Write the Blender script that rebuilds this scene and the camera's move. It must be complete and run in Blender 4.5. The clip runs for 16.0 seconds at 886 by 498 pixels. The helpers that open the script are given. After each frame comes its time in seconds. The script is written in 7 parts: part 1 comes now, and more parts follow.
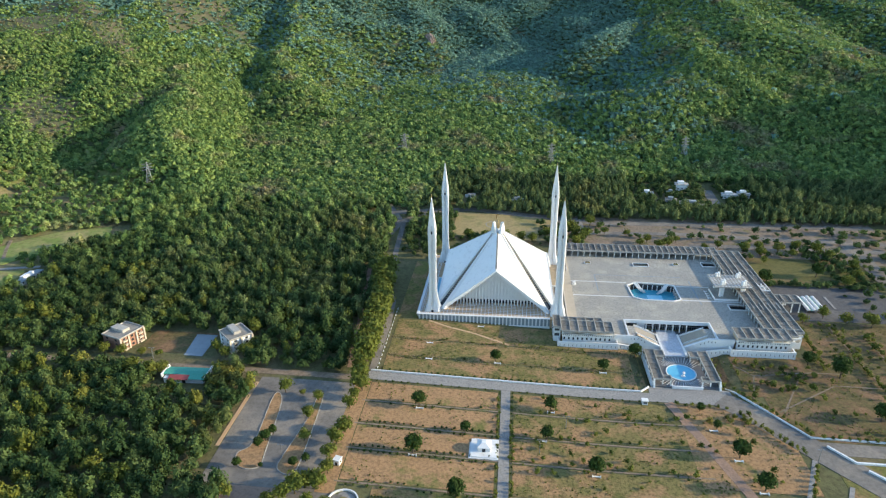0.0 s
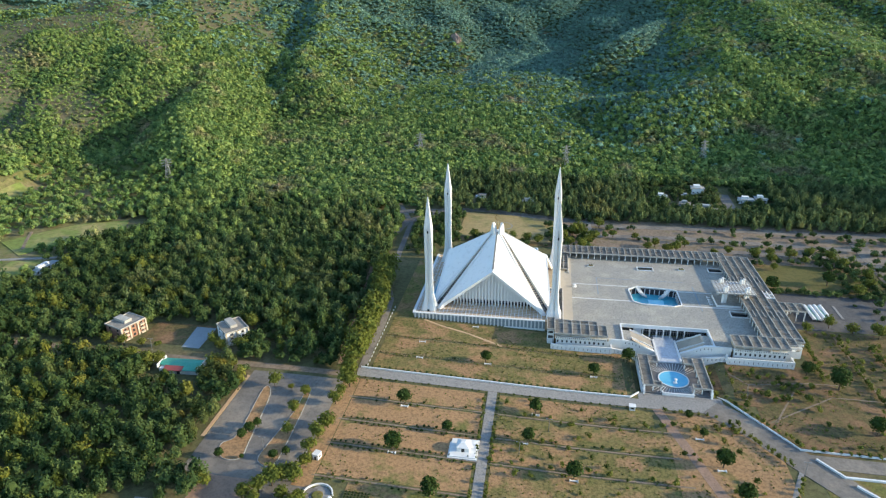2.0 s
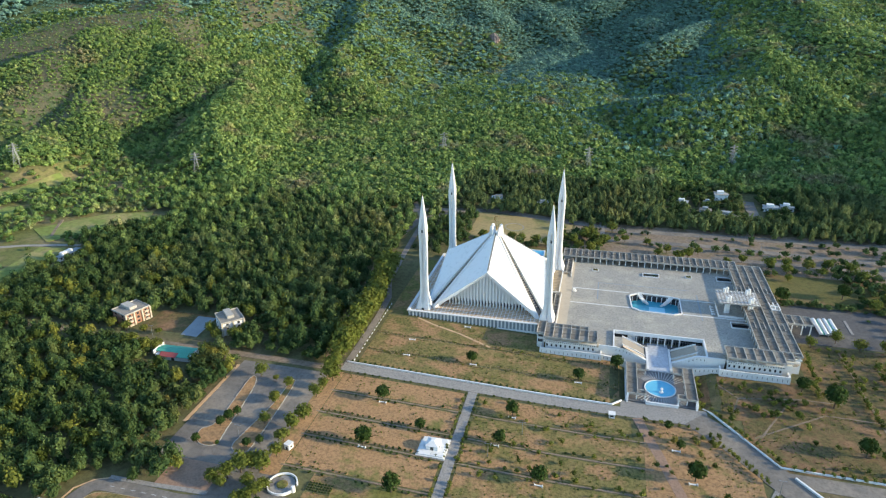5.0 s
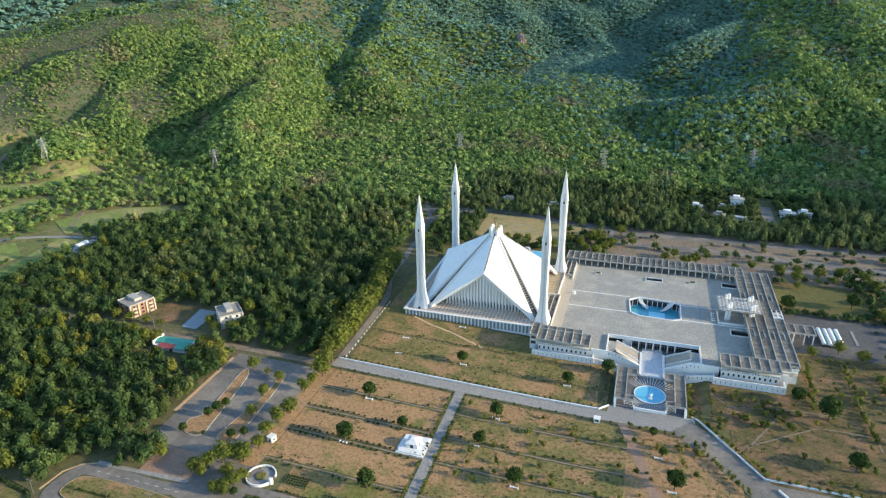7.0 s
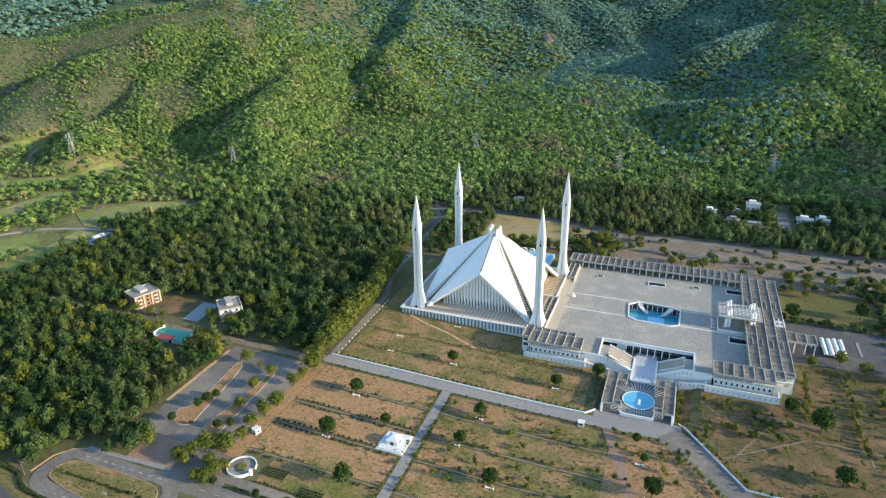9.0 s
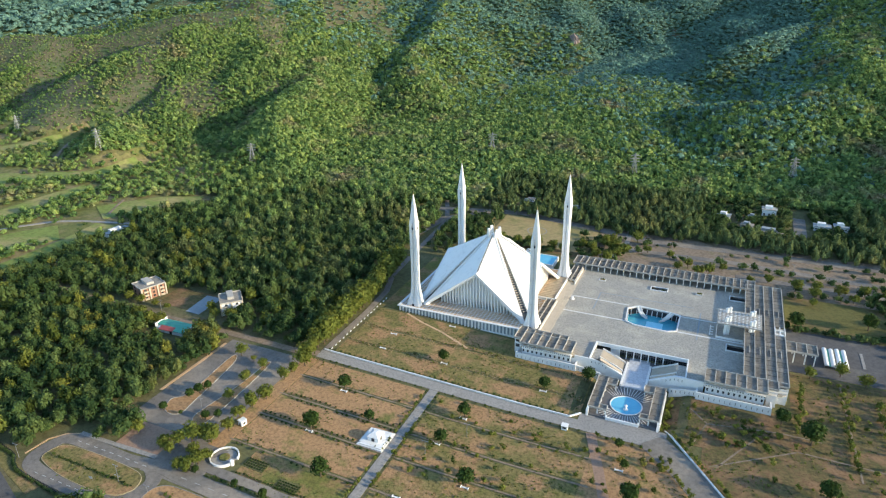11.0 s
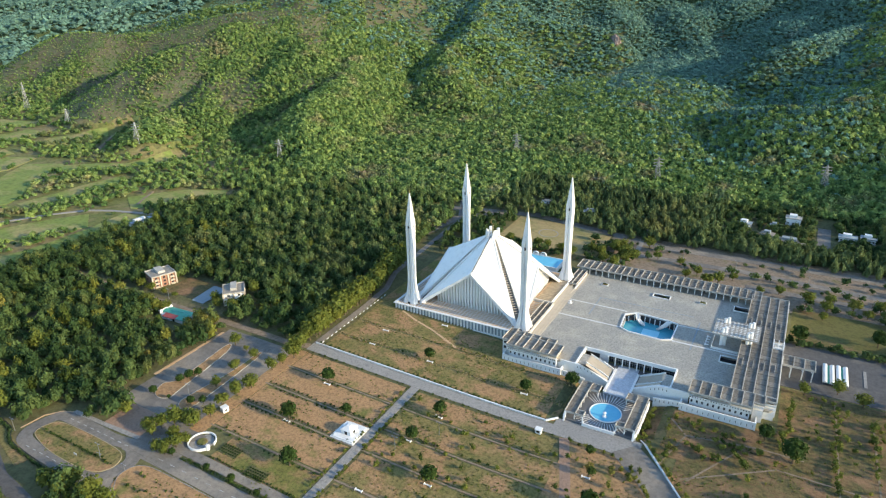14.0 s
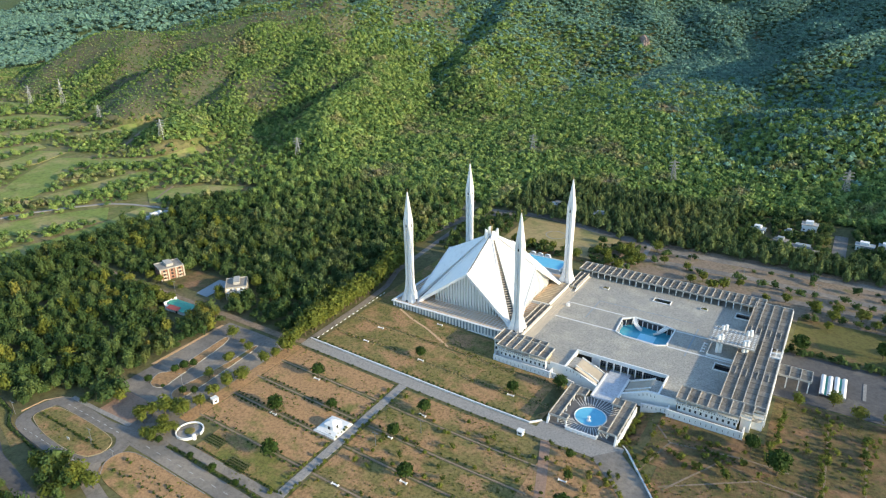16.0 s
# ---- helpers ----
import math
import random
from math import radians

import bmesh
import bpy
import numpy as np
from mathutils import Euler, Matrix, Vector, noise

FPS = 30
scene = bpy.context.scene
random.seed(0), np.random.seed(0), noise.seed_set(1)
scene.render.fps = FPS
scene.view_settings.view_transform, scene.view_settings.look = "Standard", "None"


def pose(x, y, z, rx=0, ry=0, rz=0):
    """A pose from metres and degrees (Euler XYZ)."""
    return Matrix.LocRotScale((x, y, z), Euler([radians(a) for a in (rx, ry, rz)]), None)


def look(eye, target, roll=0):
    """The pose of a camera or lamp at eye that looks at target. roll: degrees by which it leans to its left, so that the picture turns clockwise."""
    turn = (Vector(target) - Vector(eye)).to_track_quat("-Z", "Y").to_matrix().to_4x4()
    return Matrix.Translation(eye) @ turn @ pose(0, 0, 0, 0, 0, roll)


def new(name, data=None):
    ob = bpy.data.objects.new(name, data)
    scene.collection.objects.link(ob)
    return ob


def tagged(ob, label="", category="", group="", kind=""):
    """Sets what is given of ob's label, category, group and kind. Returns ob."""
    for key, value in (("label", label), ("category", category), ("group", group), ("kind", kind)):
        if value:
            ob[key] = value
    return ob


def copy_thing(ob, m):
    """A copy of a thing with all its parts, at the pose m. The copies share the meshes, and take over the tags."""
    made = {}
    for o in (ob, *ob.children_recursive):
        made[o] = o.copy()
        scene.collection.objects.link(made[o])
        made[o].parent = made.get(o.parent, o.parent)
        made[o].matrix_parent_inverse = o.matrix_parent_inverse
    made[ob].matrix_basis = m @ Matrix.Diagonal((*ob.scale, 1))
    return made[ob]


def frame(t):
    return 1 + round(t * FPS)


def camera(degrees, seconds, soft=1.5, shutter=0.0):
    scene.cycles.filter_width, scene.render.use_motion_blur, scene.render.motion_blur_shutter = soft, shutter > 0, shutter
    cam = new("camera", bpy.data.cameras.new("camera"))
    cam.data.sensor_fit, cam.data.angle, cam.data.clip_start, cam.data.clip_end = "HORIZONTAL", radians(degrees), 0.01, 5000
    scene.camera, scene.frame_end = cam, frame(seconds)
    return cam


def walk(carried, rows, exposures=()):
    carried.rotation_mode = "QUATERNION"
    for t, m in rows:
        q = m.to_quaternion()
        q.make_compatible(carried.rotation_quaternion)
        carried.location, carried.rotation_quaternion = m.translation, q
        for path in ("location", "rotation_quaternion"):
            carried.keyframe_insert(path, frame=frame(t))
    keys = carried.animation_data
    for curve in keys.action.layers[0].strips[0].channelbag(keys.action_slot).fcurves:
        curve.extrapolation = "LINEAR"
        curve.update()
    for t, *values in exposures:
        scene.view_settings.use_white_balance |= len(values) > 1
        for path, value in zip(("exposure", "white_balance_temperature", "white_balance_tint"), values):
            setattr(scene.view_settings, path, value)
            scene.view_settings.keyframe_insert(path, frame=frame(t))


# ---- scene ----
cam = camera(68.62, 16.0, soft=1.2)


def glide(s):
    """The drone's slow arc: place and turn for s from 0 to 1 along the shot. Origin: floor of the hall, under its apex."""
    x = 7.85 + 194.431 * s - 0.544 * s**2 - 5.345 * s**3
    y = -427.831 + 11.247 * s + 42.151 * s**2 + 0.242 * s**3
    z = 203.785 + 2.201 * s
    yaw = 6.049 + 25.608 * s + 0.381 * s**2 + 0.023 * s**3
    return pose(x, y, z, 90 - 22.404, 0.48 + 0.117 * s, yaw)


walk(cam, [(t / 2, glide(t / 32)) for t in range(33)], exposures=[(0.0, 1.40, 6700, 6), (16.0, 1.42, 6800, 6)])


# ---- sky, sun, exposure ----
world = bpy.data.worlds.new("sky")
scene.world = world
world.use_nodes = True
wn = world.node_tree
sky = wn.nodes.new("ShaderNodeTexSky")
sky.sky_type = "NISHITA"
sky.sun_disc = False
sky.sun_elevation = radians(16)
sky.sun_rotation = radians(88)
sky.air_density = 1.0
sky.dust_density = 0.5
sky.ozone_density = 3.0
back = wn.nodes["Background"]
back.inputs["Strength"].default_value = 0.15
wn.links.new(sky.outputs["Color"], back.inputs["Color"])

sun = new("sun", bpy.data.lights.new("sun", "SUN"))
sun.data.energy = 2.7
sun.data.angle = radians(1.2)
sun.data.color = (1.0, 0.84, 0.60)
sun.matrix_world = look((400, 12, 115), (0, 0, 0))


# ---- materials ----
def surf(name, base, other, size=6.0, fine=0.5, rough=0.85, bump=0.3, metal=0.0, mid=0.5, spread=0.25, third=None, third_size=30.0, third_at=0.47, vary=0.0, island=False, spec=0.3, grit=0.0, grit_size=2.0):
    """A worn surface: two colours in patches of `size` metres, grain of `fine` metres, relief; a third colour in wide patches."""
    m = bpy.data.materials.new(name)
    m.use_nodes = True
    n, l = m.node_tree.nodes, m.node_tree.links
    shader = n["Principled BSDF"]
    shader.inputs["Roughness"].default_value = rough
    shader.inputs["Metallic"].default_value = metal
    shader.inputs["Specular IOR Level"].default_value = spec
    geo = n.new("ShaderNodeNewGeometry")

    def cloud(scale, detail):
        t = n.new("ShaderNodeTexNoise")
        t.inputs["Scale"].default_value = 1.0 / scale
        t.inputs["Detail"].default_value = detail
        t.inputs["Roughness"].default_value = 0.5 + 0.02 * detail
        l.new(geo.outputs["Position"], t.inputs["Vector"])
        return t

    def ramp(source, lo, hi):
        r = n.new("ShaderNodeMapRange")
        r.inputs["From Min"].default_value, r.inputs["From Max"].default_value = lo, hi
        l.new(source, r.inputs["Value"])
        return r.outputs["Result"]

    def blend(a, b, f, how="MIX"):
        x = n.new("ShaderNodeMix")
        x.data_type, x.blend_type = "RGBA", how
        for socket, value in ((x.inputs["A"], a), (x.inputs["B"], b), (x.inputs["Factor"], f)):
            if hasattr(value, "is_linked"):
                l.new(value, socket)
            else:
                socket.default_value = (*value, 1.0) if isinstance(value, tuple) else value
        return [o for o in x.outputs if o.type == "RGBA"][0]

    big = cloud(size, 7.0)
    colour = blend(base, other, ramp(big.outputs["Fac"], mid - spread, mid + spread))
    if third:
        colour = blend(colour, third, ramp(cloud(third_size, 7.0).outputs["Fac"], third_at, third_at + 0.13))
    grain = cloud(fine, 3.0)
    colour = blend(colour, (0.55, 0.55, 0.55), ramp(grain.outputs["Fac"], 0.55, 1.1), "MULTIPLY")
    if grit:
        patch = blend((1.0, 1.0, 1.0), (1 - grit, 1 - grit, 1 - grit), ramp(cloud(grit_size, 8.0).outputs["Fac"], 0.44, 0.66))
        colour = blend(colour, patch, 1.0, "MULTIPLY")
    if vary or island:
        pick = geo.outputs["Random Per Island"] if island else n.new("ShaderNodeObjectInfo").outputs["Random"]
        shade = n.new("ShaderNodeHueSaturation")
        l.new(colour, shade.inputs["Color"])
        l.new(ramp(pick, 0.0, 1.0), shade.inputs["Value"])
        n[shade.inputs["Value"].links[0].from_node.name].inputs["To Min"].default_value = 1 - vary
        n[shade.inputs["Value"].links[0].from_node.name].inputs["To Max"].default_value = 1 + vary
        colour = shade.outputs["Color"]
    l.new(colour, shader.inputs["Base Color"])
    if bump:
        b = n.new("ShaderNodeBump")
        b.inputs["Strength"].default_value = bump
        b.inputs["Distance"].default_value = fine
        l.new(grain.outputs["Fac"], b.inputs["Height"])
        l.new(b.outputs["Normal"], shader.inputs["Normal"])
    return m


def leafy(name, dark, light, dry, dry_at=0.62):
    """Foliage: every clump has a green of its own, with drier trees in wide patches."""
    m = surf(name, dark, light, size=7.5, fine=0.9, rough=0.7, bump=0.5, third=dry, third_size=55.0, vary=0.18, island=True, spec=0.15)
    n = m.node_tree.nodes
    for r in n:
        if r.type == "MAP_RANGE" and abs(r.inputs["From Min"].default_value - 0.47) < 1e-4:
            r.inputs["From Min"].default_value, r.inputs["From Max"].default_value = dry_at - 0.06, dry_at + 0.12
    l = m.node_tree.links
    shader, out = n["Principled BSDF"], n["Material Output"]
    tint, tone = n.new("ShaderNodeAttribute"), n.new("ShaderNodeHueSaturation")
    tint.attribute_name = "tint"
    for socket, lo, hi in (("Value", 0.58, 1.5), ("Hue", 0.515, 0.458)):
        r = n.new("ShaderNodeMapRange")
        r.inputs["From Min"].default_value, r.inputs["From Max"].default_value = -1.0, 1.0
        r.inputs["To Min"].default_value, r.inputs["To Max"].default_value = lo, hi
        l.new(tint.outputs["Fac"], r.inputs["Value"]), l.new(r.outputs["Result"], tone.inputs[socket])
    l.new(shader.inputs["Base Color"].links[0].from_socket, tone.inputs["Color"])
    l.new(tone.outputs["Color"], shader.inputs["Base Color"])
    thin, mix = n.new("ShaderNodeBsdfTranslucent"), n.new("ShaderNodeMixShader")
    mix.inputs["Fac"].default_value = 0.33
    l.new(tone.outputs["Color"], thin.inputs["Color"])
    l.new(shader.outputs["BSDF"], mix.inputs[1]), l.new(thin.outputs["BSDF"], mix.inputs[2])
    l.new(mix.outputs["Shader"], out.inputs["Surface"])
    return m


WHITE = surf("white paint", (0.78, 0.77, 0.745), (0.69, 0.685, 0.665), size=9, fine=1.2, rough=0.6, bump=0.05)
MARBLE = surf("white marble cladding", (0.84, 0.83, 0.80), (0.77, 0.77, 0.75), size=14, fine=2.5, rough=0.45, bump=0.03)
WALLS = surf("white rendered wall", (0.78, 0.78, 0.77), (0.66, 0.67, 0.67), size=3.5, fine=0.6, rough=0.8, bump=0.12)
CONCRETE = surf("weathered roof concrete", (0.310, 0.280, 0.238), (0.195, 0.180, 0.155), size=4, fine=0.6, rough=0.95, bump=0.3, vary=0.2, grit=0.3, grit_size=0.8)
BEAM = surf("pale concrete beam", (0.50, 0.47, 0.415), (0.35, 0.33, 0.295), size=4, fine=0.7, rough=0.9, bump=0.2, grit=0.25, grit_size=0.8)
STONE = surf("plaza stone paving", (0.420, 0.398, 0.345), (0.320, 0.303, 0.270), size=2.4, fine=0.55, rough=0.8, bump=0.25, spread=0.2, third=(0.47, 0.435, 0.365), third_size=19, third_at=0.5, grit=0.4, grit_size=1.1)
STRIP = surf("pale marble strip", (0.70, 0.69, 0.66), (0.58, 0.57, 0.55), size=3, fine=0.5, rough=0.6, bump=0.05)
COURT = surf("white court marble", (0.60, 0.62, 0.65), (0.44, 0.46, 0.50), size=2.2, fine=0.5, rough=0.35, bump=0.03, grit=0.3, grit_size=1.5)
DARKSTONE = surf("dark slate paving", (0.15, 0.15, 0.155), (0.11, 0.11, 0.115), size=2.5, fine=0.4, rough=0.7, bump=0.15)
TAN = surf("tan terrace tile", (0.60, 0.40, 0.235), (0.48, 0.32, 0.19), size=5, fine=0.6, rough=0.85, bump=0.1)
LOUVRE = surf("weathered tan concrete", (0.60, 0.48, 0.33), (0.36, 0.29, 0.20), size=3, fine=0.7, rough=0.9, bump=0.2)
OCHRE = surf("ochre field stone", (0.36, 0.265, 0.13), (0.25, 0.19, 0.10), size=1.5, fine=0.3, rough=1.0, bump=0.3)
STAIR = surf("beige stair stone", (0.52, 0.45, 0.35), (0.43, 0.37, 0.29), size=3, fine=0.5, rough=0.85, bump=0.15)
MEADOW = surf("olive field grass", (0.115, 0.115, 0.032), (0.145, 0.125, 0.042), size=12, fine=1.0, rough=1.0, bump=0.25, third=(0.19, 0.13, 0.065), third_size=24, third_at=0.52, grit=0.35, grit_size=2.2)
LIGHTBLUE = surf("pale shallow water", (0.22, 0.58, 0.74), (0.30, 0.65, 0.78), size=2.0, fine=0.5, rough=0.2, bump=0.05)
ASPHALT = surf("grey asphalt", (0.215, 0.195, 0.172), (0.155, 0.142, 0.128), size=11, fine=0.5, rough=0.95, bump=0.2, third=(0.27, 0.235, 0.195), third_size=26, grit=0.25, grit_size=2.0)
DARKASPHALT = surf("darker mottled asphalt", (0.125, 0.12, 0.118), (0.085, 0.084, 0.085), size=9, fine=0.5, rough=0.95, bump=0.2, third=(0.17, 0.155, 0.14), third_size=22, third_at=0.55, grit=0.25, grit_size=2.0)
BRICKPAVE = surf("reddish block paving", (0.37, 0.235, 0.165), (0.28, 0.19, 0.14), size=4, fine=0.5, rough=0.95, bump=0.2, grit=0.25, grit_size=1.2)
PAVING = surf("grey walk paving", (0.33, 0.31, 0.285), (0.26, 0.25, 0.235), size=4, fine=0.6, rough=0.9, bump=0.2, grit=0.32, grit_size=1.0)
SOIL = surf("bare orange earth", (0.44, 0.255, 0.125), (0.33, 0.205, 0.105), size=6, fine=0.8, rough=1.0, bump=0.3, third=(0.17, 0.165, 0.05), third_size=13, third_at=0.535, grit=0.42, grit_size=1.5)
DRYGRASS = surf("dry lawn", (0.245, 0.19, 0.075), (0.155, 0.15, 0.045), size=6, fine=0.8, rough=1.0, bump=0.35, spread=0.15, third=(0.38, 0.225, 0.112), third_size=15, third_at=0.47, grit=0.52, grit_size=1.5)
FIELD = surf("sandy field with thin grass", (0.37, 0.275, 0.135), (0.285, 0.235, 0.105), size=9, fine=0.8, rough=1.0, bump=0.3, third=(0.22, 0.205, 0.08), third_size=26, third_at=0.5, grit=0.25, grit_size=2.5)
GREENGRASS = surf("mown lawn", (0.155, 0.165, 0.042), (0.195, 0.175, 0.052), size=6, fine=0.8, rough=1.0, bump=0.3, spread=0.15, third=(0.32, 0.20, 0.095), third_size=15, grit=0.52, grit_size=1.5)
GOLF = surf("golf turf", (0.225, 0.265, 0.062), (0.150, 0.210, 0.052), size=14, fine=1.5, rough=1.0, bump=0.2, third=(0.31, 0.27, 0.11), third_size=35, grit=0.3, grit_size=4.0)
GOLFROUGH = surf("golf rough", (0.170, 0.172, 0.052), (0.120, 0.145, 0.042), size=14, fine=1.5, rough=1.0, bump=0.3, third=(0.23, 0.19, 0.09), third_size=40, grit=0.4, grit_size=4.5)
FLOOR = surf("woodland floor", (0.115, 0.112, 0.050), (0.145, 0.140, 0.060), size=12, fine=0.9, rough=1.0, bump=0.25, third=(0.185, 0.145, 0.08), third_size=50, third_at=0.54, grit=0.4, grit_size=2.5)
UNDERGROWTH = surf("hillside undergrowth", (0.058, 0.098, 0.040), (0.095, 0.130, 0.052), size=9, fine=1.2, rough=1.0, bump=0.4, third=(0.125, 0.125, 0.062), third_size=60, third_at=0.56, grit=0.45, grit_size=4.0)
DRYHILL = surf("dry brown hillside grass", (0.150, 0.125, 0.080), (0.105, 0.108, 0.060), size=12, fine=1.4, rough=1.0, bump=0.4, third=(0.09, 0.125, 0.055), third_size=22, grit=0.4, grit_size=4.0)
DUST = surf("dusty gravel verge", (0.29, 0.215, 0.155), (0.22, 0.175, 0.125), size=7, fine=0.8, rough=1.0, bump=0.3, third=(0.16, 0.15, 0.06), third_size=12, third_at=0.56, grit=0.38, grit_size=2.0)
LEAF = leafy("woodland leaves", (0.034, 0.080, 0.029), (0.083, 0.134, 0.038), (0.138, 0.150, 0.047))
# Hill greens are set lighter than real leaves to include haze brightness.
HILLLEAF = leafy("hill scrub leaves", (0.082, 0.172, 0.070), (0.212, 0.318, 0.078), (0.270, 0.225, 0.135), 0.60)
# Base colour carries the blue of distance haze, not a leaf's own green.
HAZYLEAF = leafy("haze-tinted distant scrub", (0.112, 0.212, 0.182), (0.172, 0.296, 0.224), (0.195, 0.25, 0.20), 0.64)
ROUGHGRASS = surf("rough dry lawn", (0.185, 0.132, 0.058), (0.105, 0.100, 0.036), size=5, fine=0.7, rough=1.0, bump=0.4, spread=0.13, third=(0.27, 0.160, 0.085), third_size=12, third_at=0.48, grit=0.52, grit_size=1.5)
PINE = leafy("pine needles", (0.066, 0.120, 0.052), (0.140, 0.190, 0.064), (0.20, 0.20, 0.07), 0.60)
GARDENLEAF = leafy("garden tree leaves", (0.028, 0.060, 0.015), (0.058, 0.105, 0.02), (0.08, 0.10, 0.022), 0.66)
HEDGELEAF = leafy("tall avenue leaves", (0.07, 0.11, 0.022), (0.14, 0.17, 0.032), (0.18, 0.17, 0.04), 0.6)
BARK = surf("tree bark", (0.13, 0.095, 0.065), (0.085, 0.065, 0.045), size=1.0, fine=0.2, rough=1.0, bump=0.5)
GOLD = surf("gilded metal", (0.66, 0.47, 0.22), (0.56, 0.40, 0.19), size=2, fine=0.4, rough=0.32, bump=0.02, metal=1.0)
DARK = surf("dark window glass", (0.025, 0.03, 0.036), (0.04, 0.045, 0.05), size=3, fine=1.5, rough=0.12, bump=0.0, spec=0.5)
# Dark tone that paints the shade inside holes, slits and wells.
SLOT = surf("painted recess shade", (0.07, 0.07, 0.075), (0.05, 0.05, 0.052), size=3, fine=0.5, rough=0.9, bump=0.1)
TILEBLUE = surf("turquoise pool tile", (0.10, 0.42, 0.62), (0.16, 0.52, 0.70), size=3.0, fine=0.5, rough=0.35, bump=0.05)
BLUEDEEP = surf("blue pool water", (0.05, 0.33, 0.45), (0.09, 0.42, 0.54), size=5.0, fine=0.8, rough=0.08, bump=0.05, spec=0.5)
REDROOF = surf("red sheet roof", (0.36, 0.085, 0.08), (0.28, 0.07, 0.065), size=3, fine=0.5, rough=0.7)
GREENROOF = surf("green sheet roof", (0.06, 0.30, 0.22), (0.08, 0.36, 0.27), size=3, fine=0.5, rough=0.6)
BRICK = surf("red brick wall", (0.34, 0.185, 0.125), (0.27, 0.145, 0.10), size=2, fine=0.4, rough=0.95)
GREYSLAB = surf("grey court slab", (0.30, 0.34, 0.36), (0.24, 0.275, 0.30), size=4, fine=0.6, rough=0.9)
STEEL = surf("galvanised steel", (0.34, 0.35, 0.36), (0.26, 0.27, 0.28), size=2, fine=0.4, rough=0.5, metal=0.6, bump=0.05)
ROCK = surf("pinkish rock face", (0.36, 0.27, 0.23), (0.24, 0.19, 0.165), size=9, fine=2.0, rough=1.0, bump=0.8)


# ---- building helpers ----
def box(bm, x0, x1, y0, y1, z0, z1):
    v = [bm.verts.new(p) for p in ((x0, y0, z0), (x1, y0, z0), (x1, y1, z0), (x0, y1, z0), (x0, y0, z1), (x1, y0, z1), (x1, y1, z1), (x0, y1, z1))]
    for f in ((3, 2, 1, 0), (4, 5, 6, 7), (0, 1, 5, 4), (1, 2, 6, 5), (2, 3, 7, 6), (3, 0, 4, 7)):
        bm.faces.new([v[i] for i in f])


def boxed(*boxes):
    bm = bmesh.new()
    for b in boxes:
        box(bm, *b)
    return bm


def prism(bm, points, z0, z1):
    """A closed prism over a plan polygon; z0 and z1 may be numbers or functions of x and y."""
    lo = z0 if callable(z0) else lambda x, y: z0
    hi = z1 if callable(z1) else lambda x, y: z1
    a = [bm.verts.new((x, y, lo(x, y))) for x, y in points]
    b = [bm.verts.new((x, y, hi(x, y))) for x, y in points]
    k = len(points)
    bm.faces.new(a[::-1]), bm.faces.new(b)
    for i in range(k):
        bm.faces.new((a[i], a[(i + 1) % k], b[(i + 1) % k], b[i]))


def solid(bm, top, bottom):
    """A closed solid between two loops of 3D points."""
    a, b = [bm.verts.new(p) for p in bottom], [bm.verts.new(p) for p in top]
    k = len(top)
    bm.faces.new(a[::-1]), bm.faces.new(b)
    for i in range(k):
        bm.faces.new((a[i], a[(i + 1) % k], b[(i + 1) % k], b[i]))


def bar(bm, a, b, w, h):
    """A straight bar of width w and height h from a to b."""
    a, b = Vector(a), Vector(b)
    d = (b - a).normalized()
    side = d.cross(Vector((0, 0, 1)))
    side = side.normalized() if side.length > 1e-4 else Vector((1, 0, 0))
    up = side.cross(d).normalized()
    s, u = side * (w / 2), up * (h / 2)
    solid(bm, [b - s - u, b + s - u, b + s + u, b - s + u], [a - s - u, a + s - u, a + s + u, a - s + u])


def lathe(bm, profile, sides=16, cx=0.0, cy=0.0):
    """A turned shape from (radius, height) pairs."""
    rings = [[bm.verts.new((cx + r * math.cos(2 * math.pi * i / sides), cy + r * math.sin(2 * math.pi * i / sides), z)) for i in range(sides)] for r, z in profile]
    for a, b in zip(rings, rings[1:]):
        for i in range(sides):
            bm.faces.new((a[i], a[(i + 1) % sides], b[(i + 1) % sides], b[i]))
    bm.faces.new(rings[0][::-1]), bm.faces.new(rings[-1])


def mesh_of(name, bm, material, smooth=False):
    bmesh.ops.recalc_face_normals(bm, faces=bm.faces)
    me = bpy.data.meshes.new(name)
    bm.to_mesh(me)
    bm.free()
    me.materials.append(material)
    if smooth:
        me.polygons.foreach_set("use_smooth", [True] * len(me.polygons))
    return me


def part(name, bm, material, parent, label="", smooth=False):
    me = bm if isinstance(bm, bpy.types.Mesh) else mesh_of(name, bm, material, smooth)
    ob = new(name, me)
    ob.parent = parent
    return tagged(ob, label)


def at(ob, x, y, z, rz=0.0):
    ob.matrix_basis = pose(x, y, z, 0, 0, rz)
    return ob


def thing(name, label, category, group="", kind="", x=0.0, y=0.0, z=0.0, rz=0.0):
    return at(tagged(new(name), label, category, group, kind), x, y, z, rz)


def lone(name, bm, material, label, category="", kind="", group=""):
    me = bm if isinstance(bm, bpy.types.Mesh) else mesh_of(name, bm, material)
    return tagged(new(name, me), label, category, group, kind)


# ---- the lie of the land ----
def softclip(v, lo, hi, r):
    return lo + r * np.logaddexp(0, (v - lo) / r) - r * np.logaddexp(0, (v - hi) / r)


RIDGES = []


def ridge(slope, *crest):
    """A hill spur: the fall of its flanks, and its crest line as (x, y, height)."""
    RIDGES.append((slope, crest))


